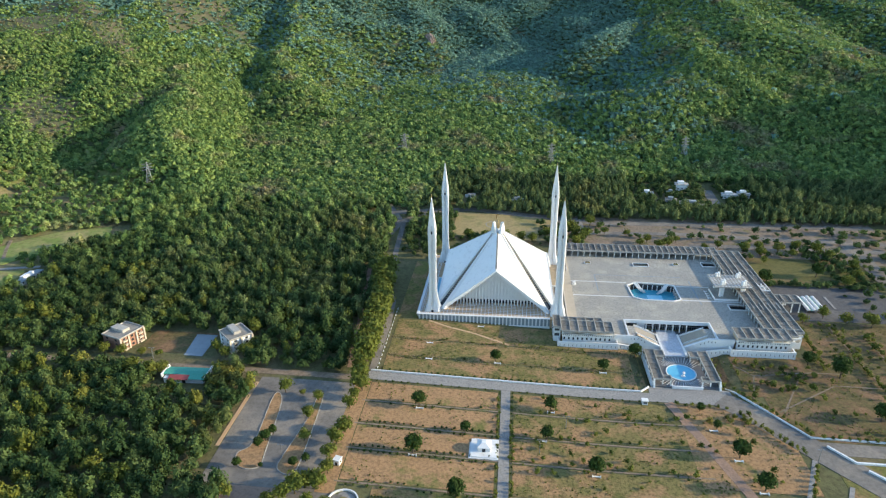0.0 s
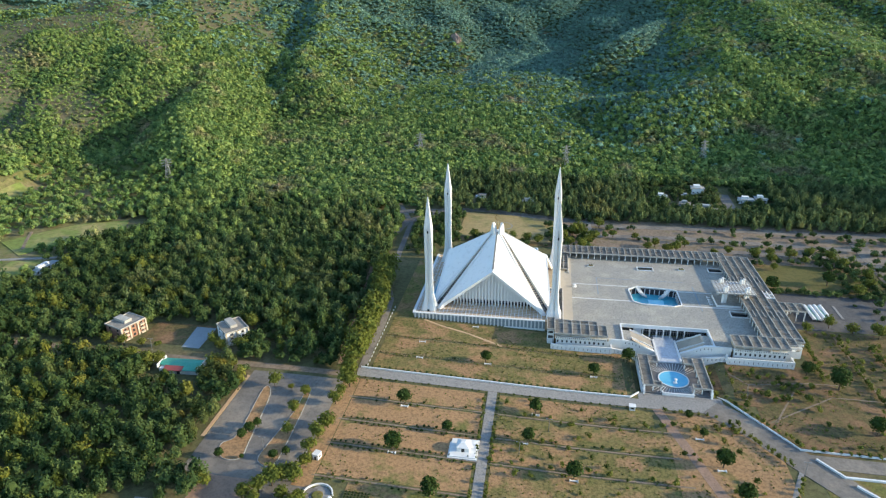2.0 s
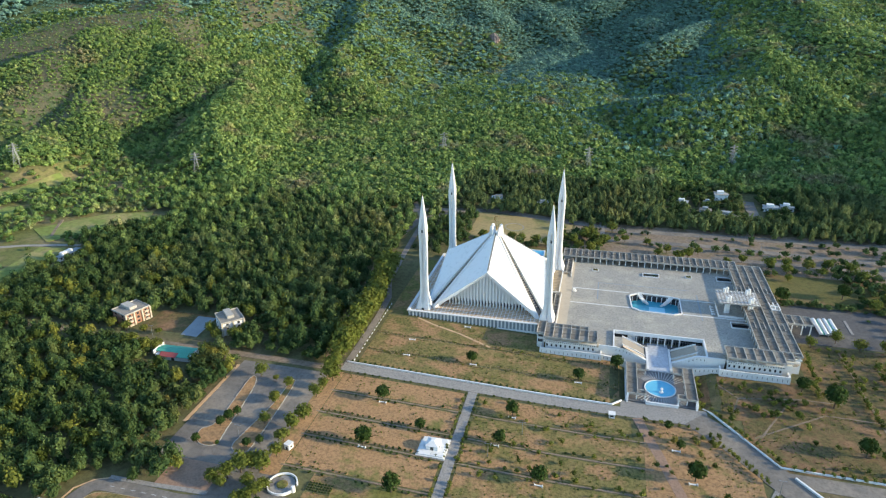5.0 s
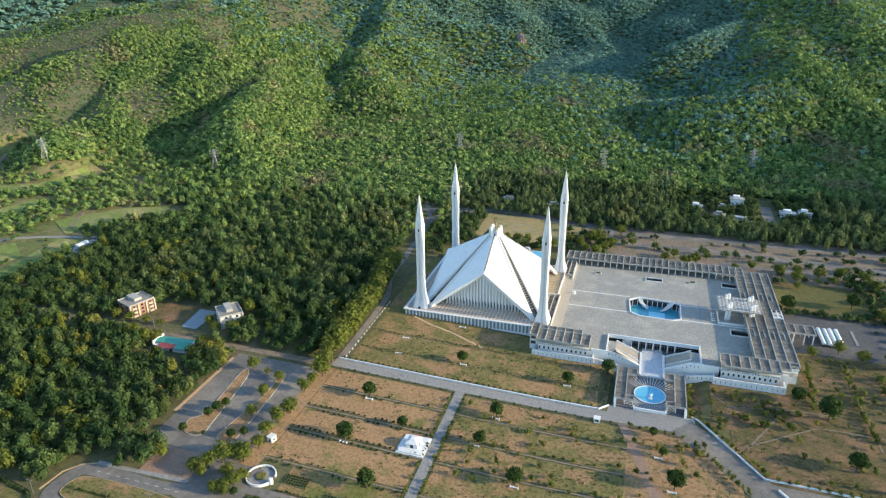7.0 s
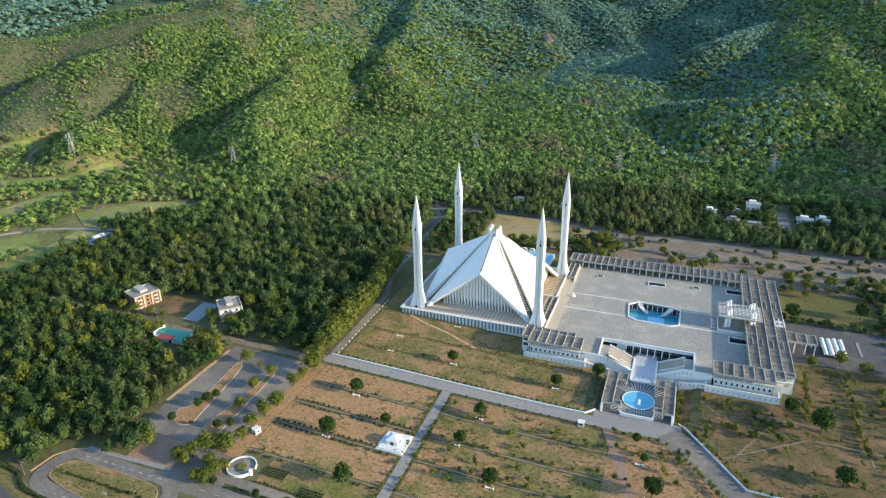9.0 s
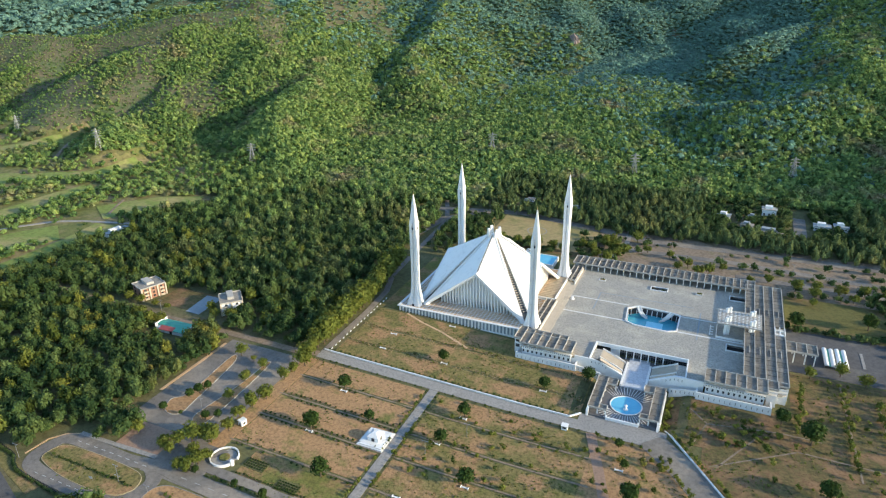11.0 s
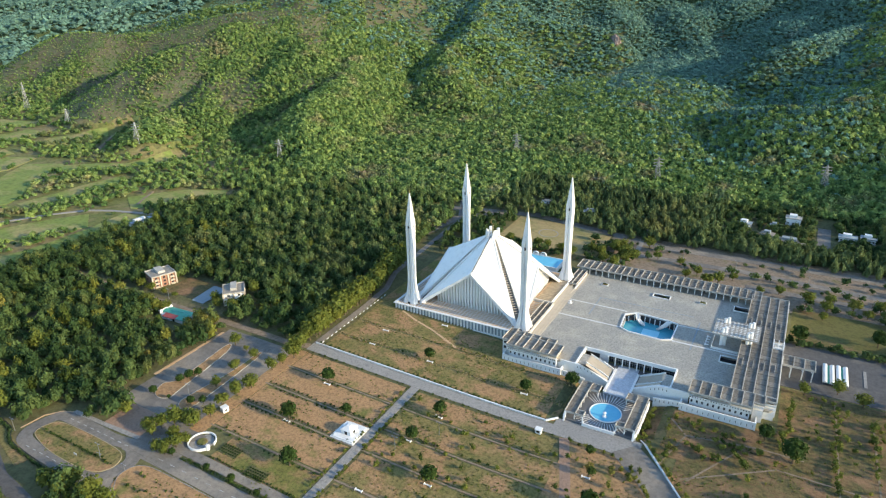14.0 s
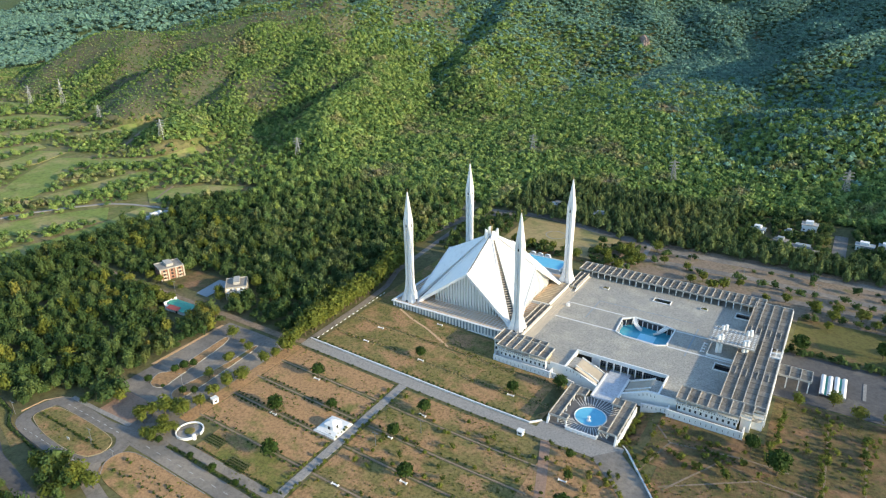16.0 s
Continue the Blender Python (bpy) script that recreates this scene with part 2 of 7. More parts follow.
# west: the two outer spurs, the brown spur with the pylons, and the knoll beside it
ridge(0.56, (-1230, 330, 45), (-1109, 426, 118), (-1020, 442, 118), (-930, 500, 120), (-850, 560, 142), (-740, 620, 162))
ridge(0.56, (-1300, 600, 70), (-1150, 630, 118), (-1030, 640, 144), (-900, 660, 160), (-740, 700, 180))
ridge(0.62, (-738, 178, 12), (-748, 230, 50), (-775, 305, 84), (-745, 352, 101), (-718, 404, 116), (-709, 460, 138), (-708, 515, 138), (-660, 600, 152), (-640, 760, 175), (-470, 990, 190))
ridge(0.58, (-546, 122, 10), (-556, 160, 34), (-615, 225, 34), (-626, 262, 38), (-614, 308, 60), (-624, 392, 90), (-645, 465, 116), (-680, 560, 146))
# the long bright spur in the middle, and its shoulder
ridge(0.56, (-322, 190, 12), (-372, 245, 42), (-396, 290, 53), (-418, 365, 62), (-447, 435, 72), (-480, 515, 92), (-502, 580, 108), (-526, 629, 126), (-506, 774, 140), (-470, 990, 190))
ridge(0.60, (-505, 395, 70), (-540, 450, 104), (-570, 500, 127), (-545, 570, 126), (-526, 629, 126))
ridge(0.64, (-268, 500, 32), (-320, 540, 58), (-358, 585, 82), (-372, 650, 98), (-370, 705, 112), (-386, 759, 131), (-410, 850, 158), (-470, 990, 190))
ridge(0.86, (-172, 908, 110), (-205, 912, 119), (-287, 884, 127), (-340, 872, 132), (-395, 900, 168), (-470, 990, 190))
# east of the valley
ridge(0.52, (395, 315, 14), (372, 375, 29), (358, 455, 48), (325, 519, 69), (292, 602, 88), (303, 690, 102), (316, 775, 116), (296, 900, 128), (275, 990, 128), (330, 1200, 225))
ridge(0.36, (60, 490, 34), (98, 513, 46), (163, 492, 57), (205, 480, 64), (245, 545, 76), (292, 602, 88))
ridge(0.62, (50, 660, 36), (99, 749, 72), (145, 762, 104), (175, 805, 114), (215, 900, 128), (275, 990, 128))
ridge(0.34, (600, 330, 48), (520, 480, 76), (474, 605, 98), (466, 722, 118), (418, 790, 140), (380, 900, 160), (330, 1200, 225))
# Unseen ridge, added outside the view to cast shade on the eastern foothills.
ridge(0.70, (900, 150, 30), (840, 230, 150), (800, 320, 195), (790, 440, 190), (840, 560, 120), (860, 800, 100), (880, 1200, 240))
# the far mountains
ridge(0.60, (-470, 990, 190), (-330, 1250, 270), (-200, 1600, 360), (0, 1900, 430))
ridge(0.60, (330, 1200, 225), (480, 1500, 330), (600, 1900, 450))
ridge(0.38, (-1950, 650, 70), (-1790, 760, 112), (-1700, 1040, 146), (-1300, 1350, 210), (-800, 1700, 300), (0, 1900, 430), (600, 1900, 450), (1600, 1700, 480))
ridge(0.35, (-3600, 1700, 330), (-1800, 2500, 480), (0, 2900, 640), (2200, 2600, 640))


def height(x, y):
    """The ground's height: almost level gardens, a slope behind, and the hills."""
    x, y = np.asarray(x, float), np.asarray(y, float)
    z = -4.04 - 0.0388 * softclip(x, -100, 60, 12) + 0.0248 * softclip(y, -260, 0, 12)
    rise = 0.108 - 0.042 / (1 + np.exp((x + 90) / 40))
    z = z + rise * 45 * np.logaddexp(0, (y - 175) / 45) * (1 / (1 + np.exp(-(x + 330) / 60)) * 0.55 + 0.45)
    z = z + 0.022 * 60 * np.logaddexp(0, (-x - 260) / 60)
    x, y = x + 5 * np.sin(y / 53 + 0.6) + 4 * np.sin(y / 27 + x / 110), y + 5 * np.sin(x / 51 + 1.1)
    gully = 0.10 * np.sin(x / 23 + y / 71 + 2 * np.sin(y / 90)) + 0.10 * np.sin(y / 31 - x / 47)
    peaks = [z]
    for slope, crest in RIDGES:
        best = np.full(np.shape(z), -1e9)
        for (ax, ay, az), (bx, by, bz) in zip(crest, crest[1:]):
            dx, dy = bx - ax, by - ay
            u = np.clip(((x - ax) * dx + (y - ay) * dy) / (dx * dx + dy * dy), 0, 1)
            d = np.hypot(x - ax - u * dx, y - ay - u * dy)
            d = np.sqrt(d * d + 12 * 12) - 12
            best = np.maximum(best, az + u * (bz - az) - slope * (d + np.minimum(d, 120) * gully))
        peaks.append(best)
    k = 4.0
    top = np.maximum.reduce(peaks)
    z2 = top + k * np.log(sum(np.exp((p - top) / k) for p in peaks))
    fade = 1 / (1 + np.exp(-(z2 - z - 6) / 3))
    return z + (z2 - z) * fade


def land(x, y):
    return float(height(x, y))


def axis(*stretches):
    out = []
    for a, b, step in stretches:
        out += list(np.arange(a, b, step))
    return np.array(out + [stretches[-1][1]])


gx = axis((-4600, -1400, 100), (-1400, -700, 16), (-700, 600, 8), (600, 1200, 25), (1200, 4400, 100))
gy = axis((-2600, -420, 90), (-420, 1000, 8), (1000, 1500, 16), (1500, 2400, 40), (2400, 4400, 100))
XX, YY = np.meshgrid(gx, gy)
ZZ = height(XX, YY)
hilly = np.clip((ZZ - 12 + 0.02 * XX) / 25, 0, 1) * (YY > 180)
for _ in range(520):
    cx, cy, r = random.uniform(-1300, 700), random.uniform(230, 1300), random.uniform(16, 62)
    ZZ += random.uniform(-1, 1) * (1 + 0.07 * r) * hilly * np.exp(-((XX - cx) ** 2 + (YY - cy) ** 2) / (2 * r * r))
ZZ -= 4.0 * ((XX > 88) & (XX < 134) & (YY > -104) & (YY < -48))
nx, ny = len(gx), len(gy)


def ground_at(x, y):
    """Height on the ground sheet itself."""
    i, j = np.clip(np.searchsorted(gx, x) - 1, 0, nx - 2), np.clip(np.searchsorted(gy, y) - 1, 0, ny - 2)
    u, v = (x - gx[i]) / (gx[i + 1] - gx[i]), (y - gy[j]) / (gy[j + 1] - gy[j])
    return ZZ[j, i] * (1 - u) * (1 - v) + ZZ[j, i + 1] * u * (1 - v) + ZZ[j + 1, i] * (1 - u) * v + ZZ[j + 1, i + 1] * u * v


def quads_mesh(name, verts, faces, material, smooth=False, tint=None):
    """A mesh from arrays, for large sheets and woods."""
    verts, faces = np.asarray(verts, np.float32), np.asarray(faces, np.int32)
    me = bpy.data.meshes.new(name)
    k = faces.shape[1]
    me.vertices.add(len(verts)), me.loops.add(faces.size), me.polygons.add(len(faces))
    me.vertices.foreach_set("co", verts.ravel())
    me.loops.foreach_set("vertex_index", faces.ravel())
    me.polygons.foreach_set("loop_start", np.arange(0, faces.size, k, dtype=np.int32))
    me.polygons.foreach_set("use_smooth", np.full(len(faces), smooth))
    me.materials.append(material)
    me.update(calc_edges=True)
    if tint is not None:
        me.attributes.new("tint", "FLOAT", "POINT").data.foreach_set("value", np.asarray(tint, np.float32))
    return me


def dry(x, y):
    """Where the hillsides are bare brown grass rather than wooded: mostly the western spurs and two bald tops."""
    d = 0.8 * np.sin(x / 47 + 1.4 * np.sin(y / 39)) + 0.8 * np.sin(y / 52 - x / 83 + 0.7) + 0.7 * np.sin(x / 19 + y / 27)
    d = d + 1.3 * np.clip((-x - 610) / 90, -1.2, 1.0)
    for cx, cy, r in ((-570, 505, 45), (-530, 800, 70)):
        d = d + 1.9 * np.exp(-((x - cx) ** 2 + (y - cy) ** 2) / (2 * r * r))
    return d


def plain(x, y, z):
    """The low ground of the golf course, from the wood to the feet of the spurs."""
    return (x < -352) & (x > -1500) & (y > -230) & (y < 235) & (z < 5 + 0.022 * (-x - 260) + 0.05 * np.clip(y, 0, 300))


idx = np.arange(nx * ny).reshape(ny, nx)
cells = np.stack([idx[:-1, :-1], idx[:-1, 1:], idx[1:, 1:], idx[1:, :-1]], -1).reshape(-1, 4)
ground_mesh = quads_mesh("ground", np.stack([XX, YY, ZZ], -1).reshape(-1, 3), cells, FLOOR, True)
ground_mesh.materials.append(DRYHILL), ground_mesh.materials.append(GOLFROUGH), ground_mesh.materials.append(UNDERGROWTH)
mx, my, mz = (0.25 * (A[:-1, :-1] + A[:-1, 1:] + A[1:, 1:] + A[1:, :-1]).ravel() for A in (XX, YY, ZZ))
cover = np.where((my > 165) & ((mx < -76) | (my > 258)), 3, 0)
cover[(dry(mx, my) > 0.6) & (mz > 22) & (my > 120) & (mx > -1400) & (my < 1180)] = 1
cover[plain(mx, my, mz)] = 2
ground_mesh.polygons.foreach_set("material_index", cover.astype(np.int32))
tagged(new("ground", ground_mesh), "brown-green woodland floor rising into hills", "ground", kind="structure")


def sheet(name, x0, x1, y0, y1, material, label, lift=0.12, step=6.0, category="lawn", thick=0.5):
    """A rectangular slab that follows the ground."""
    xs, ys = np.linspace(x0, x1, max(2, int((x1 - x0) / step) + 1)), np.linspace(y0, y1, max(2, int((y1 - y0) / step) + 1))
    X, Y = np.meshgrid(xs, ys)
    return drape(name, X, Y, material, label, lift, category, thick)


def drape(name, X, Y, material, label, lift=0.12, category="lawn", thick=0.5):
    """A slab over a grid of plan points, laid on the ground, with a skirt down into it."""
    X, Y = np.asarray(X, float), np.asarray(Y, float)
    Z = ground_at(X, Y) + lift
    r, c = X.shape
    n = np.arange(r * c).reshape(r, c)
    top = np.stack([n[:-1, :-1], n[:-1, 1:], n[1:, 1:], n[1:, :-1]], -1).reshape(-1, 4)
    edge = np.concatenate([n[0, :], n[1:, -1], n[-1, -2::-1], n[-2:0:-1, 0]])
    v = np.stack([X, Y, Z], -1).reshape(-1, 3)
    low = v[edge].copy()
    low[:, 2] -= thick
    k = len(edge)
    m = r * c + np.arange(k)
    skirt = np.stack([m, np.roll(m, -1), np.roll(edge, -1), edge], -1)
    me = quads_mesh(name, np.concatenate([v, low]), np.concatenate([top, skirt]), material)
    return tagged(new(name, me), label, category, kind="structure")


def ribbon(name, line, width, material, label, lift=0.16, step=5.0, category="path", thick=0.5, closed=False):
    """A strip of even width along a plan line."""
    pts = [Vector(p) for p in line]
    if closed:
        pts.append(pts[0])
    out = [pts[0]]
    for a, b in zip(pts, pts[1:]):
        k = max(1, int((b - a).length / step))
        out += [a.lerp(b, (i + 1) / k) for i in range(k)]
    left, right = [], []
    for i, p in enumerate(out):
        before, after = (out[i - 1] if i or not closed else out[-2]), (out[i + 1] if i + 1 < len(out) else (out[1] if closed else p))
        before = p if i == 0 and not closed else before
        d = (after - before).normalized()
        s = Vector((-d.y, d.x)) * (width / 2)
        left.append(p + s), right.append(p - s)
    across = np.linspace(1, 0, max(2, int(width / 6) + 1))[:, None]
    X = across * np.array([p.x for p in left])[None] + (1 - across) * np.array([p.x for p in right])[None]
    Y = across * np.array([p.y for p in left])[None] + (1 - across) * np.array([p.y for p in right])[None]
    X, Y = X[::-1], Y[::-1]
    return drape(name, X, Y, material, label, lift, category, thick)


def low_wall(name, line, width, tall, material, label, category="wall"):
    return ribbon(name, line, width, material, label, lift=tall, category=category, thick=tall + 0.6)


def rounded(points, closed=True, steps=4):
    """A smooth curve through plan points."""
    k = len(points)
    pick = (lambda i: points[i % k]) if closed else (lambda i: points[min(max(i, 0), k - 1)])
    out = []
    for i in range(k if closed else k - 1):
        a, b, c, d = (Vector(pick(i + j)) for j in (-1, 0, 1, 2))
        for q in range(steps):
            u = q / steps
            v = 0.5 * (2 * b + (c - a) * u + (2 * a - 5 * b + 4 * c - d) * u * u + (3 * b - a - 3 * c + d) * u * u * u)
            out.append((v.x, v.y))
    return out if closed else out + [tuple(points[-1])]


# ---- gardens, walks and roads ----
ROWSY = (-123, -141, -160, -178.5, -201)
for a, b in zip(ROWSY, ROWSY[1:]):
    sheet("lawn", -66, 4.5, b + 1.4, a - 1.4, SOIL, "bare orange earth garden plot with grass patches")
for k, (a, b) in enumerate(zip(ROWSY, ROWSY[1:] )):
    sheet("lawn", 13, 94 + 7 * k, b + 1.4, a - 1.4, DRYGRASS, "dry yellow-green garden plot with worn earth")
sheet("lawn", 13, 150, -262, -202.5, DRYGRASS, "dry garden plot beyond the last hedge")
sheet("lawn", -50, 4.5, -224, -202.5, GREENGRASS, "mown green garden plot with planted beds")
for a, b in ((-52, -76), (-76, -96), (-96, -112.5)):
    sheet("lawn", -63, 88, b + 0.8, a - 0.8, DRYGRASS, "dry lawn strip before the terrace")
sheet("lawn", -64, -51, -50, 40, GREENGRASS, "shaded grass beside the terrace")
sheet("lawn", 130, 300, -112, -70, ROUGHGRASS, "dry lawn with young planting")
sheet("lawn", 150, 300, -147, -112, ROUGHGRASS, "dry lawn with young planting", lift=0.1)
sheet("lawn", 191, 300, -70, -26, ROUGHGRASS, "dry lawn beside the boundary wall", lift=0.1)
sheet("lawn", 192, 276, 34, 80, MEADOW, "green field behind the east wing")
sheet("lawn", 100, 152, -185, -124, SOIL, "bare orange earth beside the drive", lift=0.17)
sheet("lawn", 165, 240, -215, -162, GREENGRASS, "clipped green lawn inside a white wall", lift=0.1)
sheet("sports_field", -42, 46, 100, 158, FIELD, "dry sandy sports field with thin grass", lift=0.1)
ring_line = [(-5 + 8.5 * math.cos(i * 0.3307), 131 + 8.5 * math.sin(i * 0.3307)) for i in range(19)]
ribbon("field_circle", ring_line, 0.8, PAVING, "pale chalk circle on the field", lift=0.16, category="marking", closed=True, step=2)
sheet("verge", 48, 330, 72, 162, DUST, "dusty brown verge with scrub", lift=0.08)
sheet("verge", -50, 46, 90, 99.5, ROUGHGRASS, "rough grass behind the pool", lift=0.08)
ribbon("back_road", [(160, 101), (219, 102), (330, 98)], 7.5, ASPHALT, "grey road behind the plaza", lift=0.2, category="road")
ribbon("west_back_road", [(-100, 76), (-93, 122), (-60, 158)], 8.5, ASPHALT, "grey road behind the wood", lift=0.22, category="road")

ribbon("main_walk", [(-70, -118), (132, -118)], 7.6, PAVING, "wide grey paved garden walk", lift=0.2, category="path")
sheet("apron", 88.5, 133, -114.3, -108.2, PAVING, "grey paved apron before the fountain court", lift=0.19, category="path")
ribbon("cross_walk", [(8.8, -122), (8.8, -262)], 5.0, PAVING, "narrow paved walk of grey slabs", lift=0.2, category="path")
for yy in ROWSY[1:]:
    for x0, x1 in ((-68, 6), (12, 98 - 0.16 * (yy + 123))):
        ribbon("side_walk", [(x0, yy), (x1, yy)], 1.0, DUST, "narrow worn garden path", lift=0.2, category="path")
ribbon("worn_footpath", [(-43, -52), (-30, -58), (-12, -64), (10, -74.5)], 1.5, TAN, "worn earth footpath across the lawn", lift=0.19, category="path")
ribbon("diagonal_walk", [(97, -122), (107, -150), (124, -200)], 5.0, BRICKPAVE, "worn reddish diagonal path", lift=0.22, category="path")
ribbon("drive", [(126, -116), (142, -131), (160, -153), (182, -178), (215, -212)], 15, ASPHALT, "grey asphalt drive", lift=0.24, category="road")
ribbon("drive_branch", [(158, -152), (250, -154)], 9, ASPHALT, "grey asphalt side drive", lift=0.22, category="road")
ribbon("side_walk", [(158, -160), (145, -187), (138, -205)], 2.2, PAVING, "narrow grey garden path", lift=0.2)
ribbon("side_walk", [(167, -178), (156, -200)], 2.0, PAVING, "narrow grey garden path", lift=0.2)
for i in range(17):
    ribbon("kerb_stone", [(-65.8, -111 + i * 4.4), (-65.9, -109.2 + i * 4.4)], 0.45, WALLS, "white kerb stone along the lane", lift=0.4, category="kerb")

for line in ([(138, -77), (151, -92), (185, -86), (204, -86)], [(151, -92), (143, -119)], [(156, -126), (176, -92)], [(154, -125), (193, -98), (236, -99)], [(217, -30), (219, -110)], [(234, -40), (235, -110)]):
    ribbon("lawn_path", line, 0.9, DUST, "narrow worn path across the east lawn", lift=0.19, category="path")
low_wall("garden_wall", [(-69, -113.4), (84, -113.4), (89, -108.5)], 0.6, 0.95, WALLS, "long low white garden wall")
low_wall("garden_wall", [(131.5, -105), (149, -128), (162, -145), (250, -147)], 0.6, 0.95, WALLS, "low white wall along the drive")
low_wall("garden_wall", [(167, -151), (176, -162), (250, -163)], 0.9, 1.1, WALLS, "low white wall round the lawn")
low_wall("garden_wall", [(179, -167), (196, -184), (250, -186)], 0.9, 1.1, WALLS, "low white wall round the lawn")

# car park, roads
sheet("verge", -75, -66.5, -209, -124, SOIL, "worn earth verge between car park and garden", lift=0.18)
sheet("clearing", -174, -156, 365, 377, SOIL, "bare orange clearing on the slope", lift=0.35, step=3.0, category="earth")
sheet("clearing", -143, -121, 365, 377, SOIL, "bare orange clearing on the slope", lift=0.35, step=3.0, category="earth")
sheet("car_park", -129, -73, -209, -127, ASPHALT, "worn grey asphalt car park", lift=0.14, category="road")
sheet("forecourt", -118, -92, -227, -209, BRICKPAVE, "reddish paved forecourt", lift=0.12, category="pavement")
sheet("forecourt", -92, -62, -236, -209, ASPHALT, "grey asphalt forecourt before the memorial", lift=0.12, category="pavement")
ribbon("kerb_walk", [(-140, -228.4), (-118, -228), (-91, -226.6)], 2.4, PAVING, "grey raised walk along the turning loop", lift=0.34, category="pavement")
ribbon("south_road", [(-82, -252), (-70, -262), (-50, -267), (0, -268)], 7.0, ASPHALT, "grey road south of the earth island", lift=0.16, category="road")
ribbon("lower_road", [(-190, -258), (-152, -266.5), (-126, -276), (-91, -281), (-60, -284)], 7.0, DARKASPHALT, "dark grey road below the turning loop", lift=0.2, category="road")
ribbon("grass_strip", [(-185, -252), (-152, -258.5), (-126, -265.5)], 6.0, DRYGRASS, "dry grass strip outside the loop fence", lift=0.14, category="grass")
ribbon("west_road", [(-300, -121), (-82, -121.5), (-70, -118)], 5.0, DUST, "pale dusty road through the wood", lift=0.18, category="road")
ribbon("wood_lane", [(-68.5, -116), (-69, -60), (-71, -30), (-79, -6), (-84, 58), (-88, 120), (-110, 170)], 4.2, ASPHALT, "grey lane beside the wood", lift=0.18, category="road")
ribbon("earth_track", [(-82, -112), (-90, -40), (-98, 20)], 3.0, BRICKPAVE, "reddish earth track under trees", lift=0.14, category="path")
oval = [(-139, -233), (-104, -233.5), (-90, -232), (-81, -238), (-80.5, -246), (-85, -255), (-97, -257.6), (-120, -257), (-140, -255), (-146.4, -249.6), (-146, -240)]
ribbon("loop_road", rounded(oval), 7.2, ASPHALT, "grey asphalt turning loop", lift=0.2, category="road", closed=True)
ribbon("garden_road", [(-92, -229), (-60, -231.5), (-4, -232), (140, -236)], 9.0, ASPHALT, "grey asphalt road along the garden", lift=0.24, category="road")
ribbon("garden_walk", [(-77, -222), (-55, -222), (0, -222), (130, -223)], 5.0, ASPHALT, "grey paved walk beside the road", lift=0.22, category="path")


def mound(name, points, material, label, lift=0.3):
    """A raised traffic island over a plan polygon, with a kerb."""
    bm = bmesh.new()
    points = rounded(points)
    prism(bm, points, lambda x, y: land(x, y) - 0.6, lambda x, y: land(x, y) + lift)
    return lone(name, bm, material, label, "traffic island", "structure")



def kerb(points, material, label, closed=True):
    """A row of kerb stones round an island."""
    bm = bmesh.new()
    points = rounded(points, closed)
    for (ax, ay), (bx, by) in zip(points, points[1:] + (points[:1] if closed else [])):
        n = max(1, round(math.hypot(bx - ax, by - ay) / 1.6))
        for i in range(n):
            u, v = (i + 0.01) / n, (i + 0.99) / n
            bar(bm, (ax + (bx - ax) * u, ay + (by - ay) * u, land(ax, ay) + 0.2), (ax + (bx - ax) * v, ay + (by - ay) * v, land(bx, by) + 0.2), 0.3, 0.45)
    return lone("kerb_stones", bm, material, label, "kerb", "stuff")


mound("traffic_island", [(-137, -251), (-142.5, -248), (-142, -241.5), (-137, -237.5), (-118, -236.5), (-97, -237), (-88.5, -238.5), (-85, -242.5), (-84.5, -247.5), (-89, -252.5), (-100, -254.5), (-121, -254)], DRYGRASS, "grassy oval island with a yellow kerb")
mound("traffic_island", [(-71, -256), (-76.5, -250), (-77, -243.5), (-73, -239), (-62, -237.3), (-20, -237.3), (60, -240), (60, -258), (-40, -259)], SOIL, "bare earth island between two roads")
mound("traffic_island", [(-116.5, -143), (-113.5, -180), (-118.5, -189), (-115, -197), (-109, -199), (-104.5, -196), (-105.5, -187), (-110.5, -148)], SOIL, "narrow earthen island in the car park")
mound("traffic_island", [(-92.5, -140), (-92.5, -160), (-96, -187), (-96.5, -196), (-92, -200), (-87.5, -198.5), (-87, -184), (-88.5, -154), (-90, -140)], SOIL, "narrow earthen island in the car park")

ribbon("north_road", [(-120, 142), (-30, 166), (60, 155), (85, 148), (160, 150), (217, 151), (330, 152)], 9, ASPHALT, "grey road before the pine wood", lift=0.2, category="road")
ribbon("north_lane", [(60, 126), (86, 124), (155, 127), (218, 122.5), (330, 116)], 7, ASPHALT, "grey service road behind the plaza", lift=0.2, category="road")
ribbon("back_lane", [(50, 74), (70, 112), (74, 126), (70, 181)], 4, PAVING, "pale lane behind the plaza", lift=0.22, category="road")
ribbon("cross_road", [(304, 200), (294, 130), (289, 50), (284, -40)], 13, ASPHALT, "wide grey cross road", lift=0.26, category="road")
sheet("bus_park", 189, 275, -24, 28, DARKASPHALT, "grey asphalt coach park", lift=0.2, category="road")
ribbon("kerb_strip", [(232, 12), (232, -6)], 1.6, PAVING, "pale raised strip in the coach park", lift=0.4)

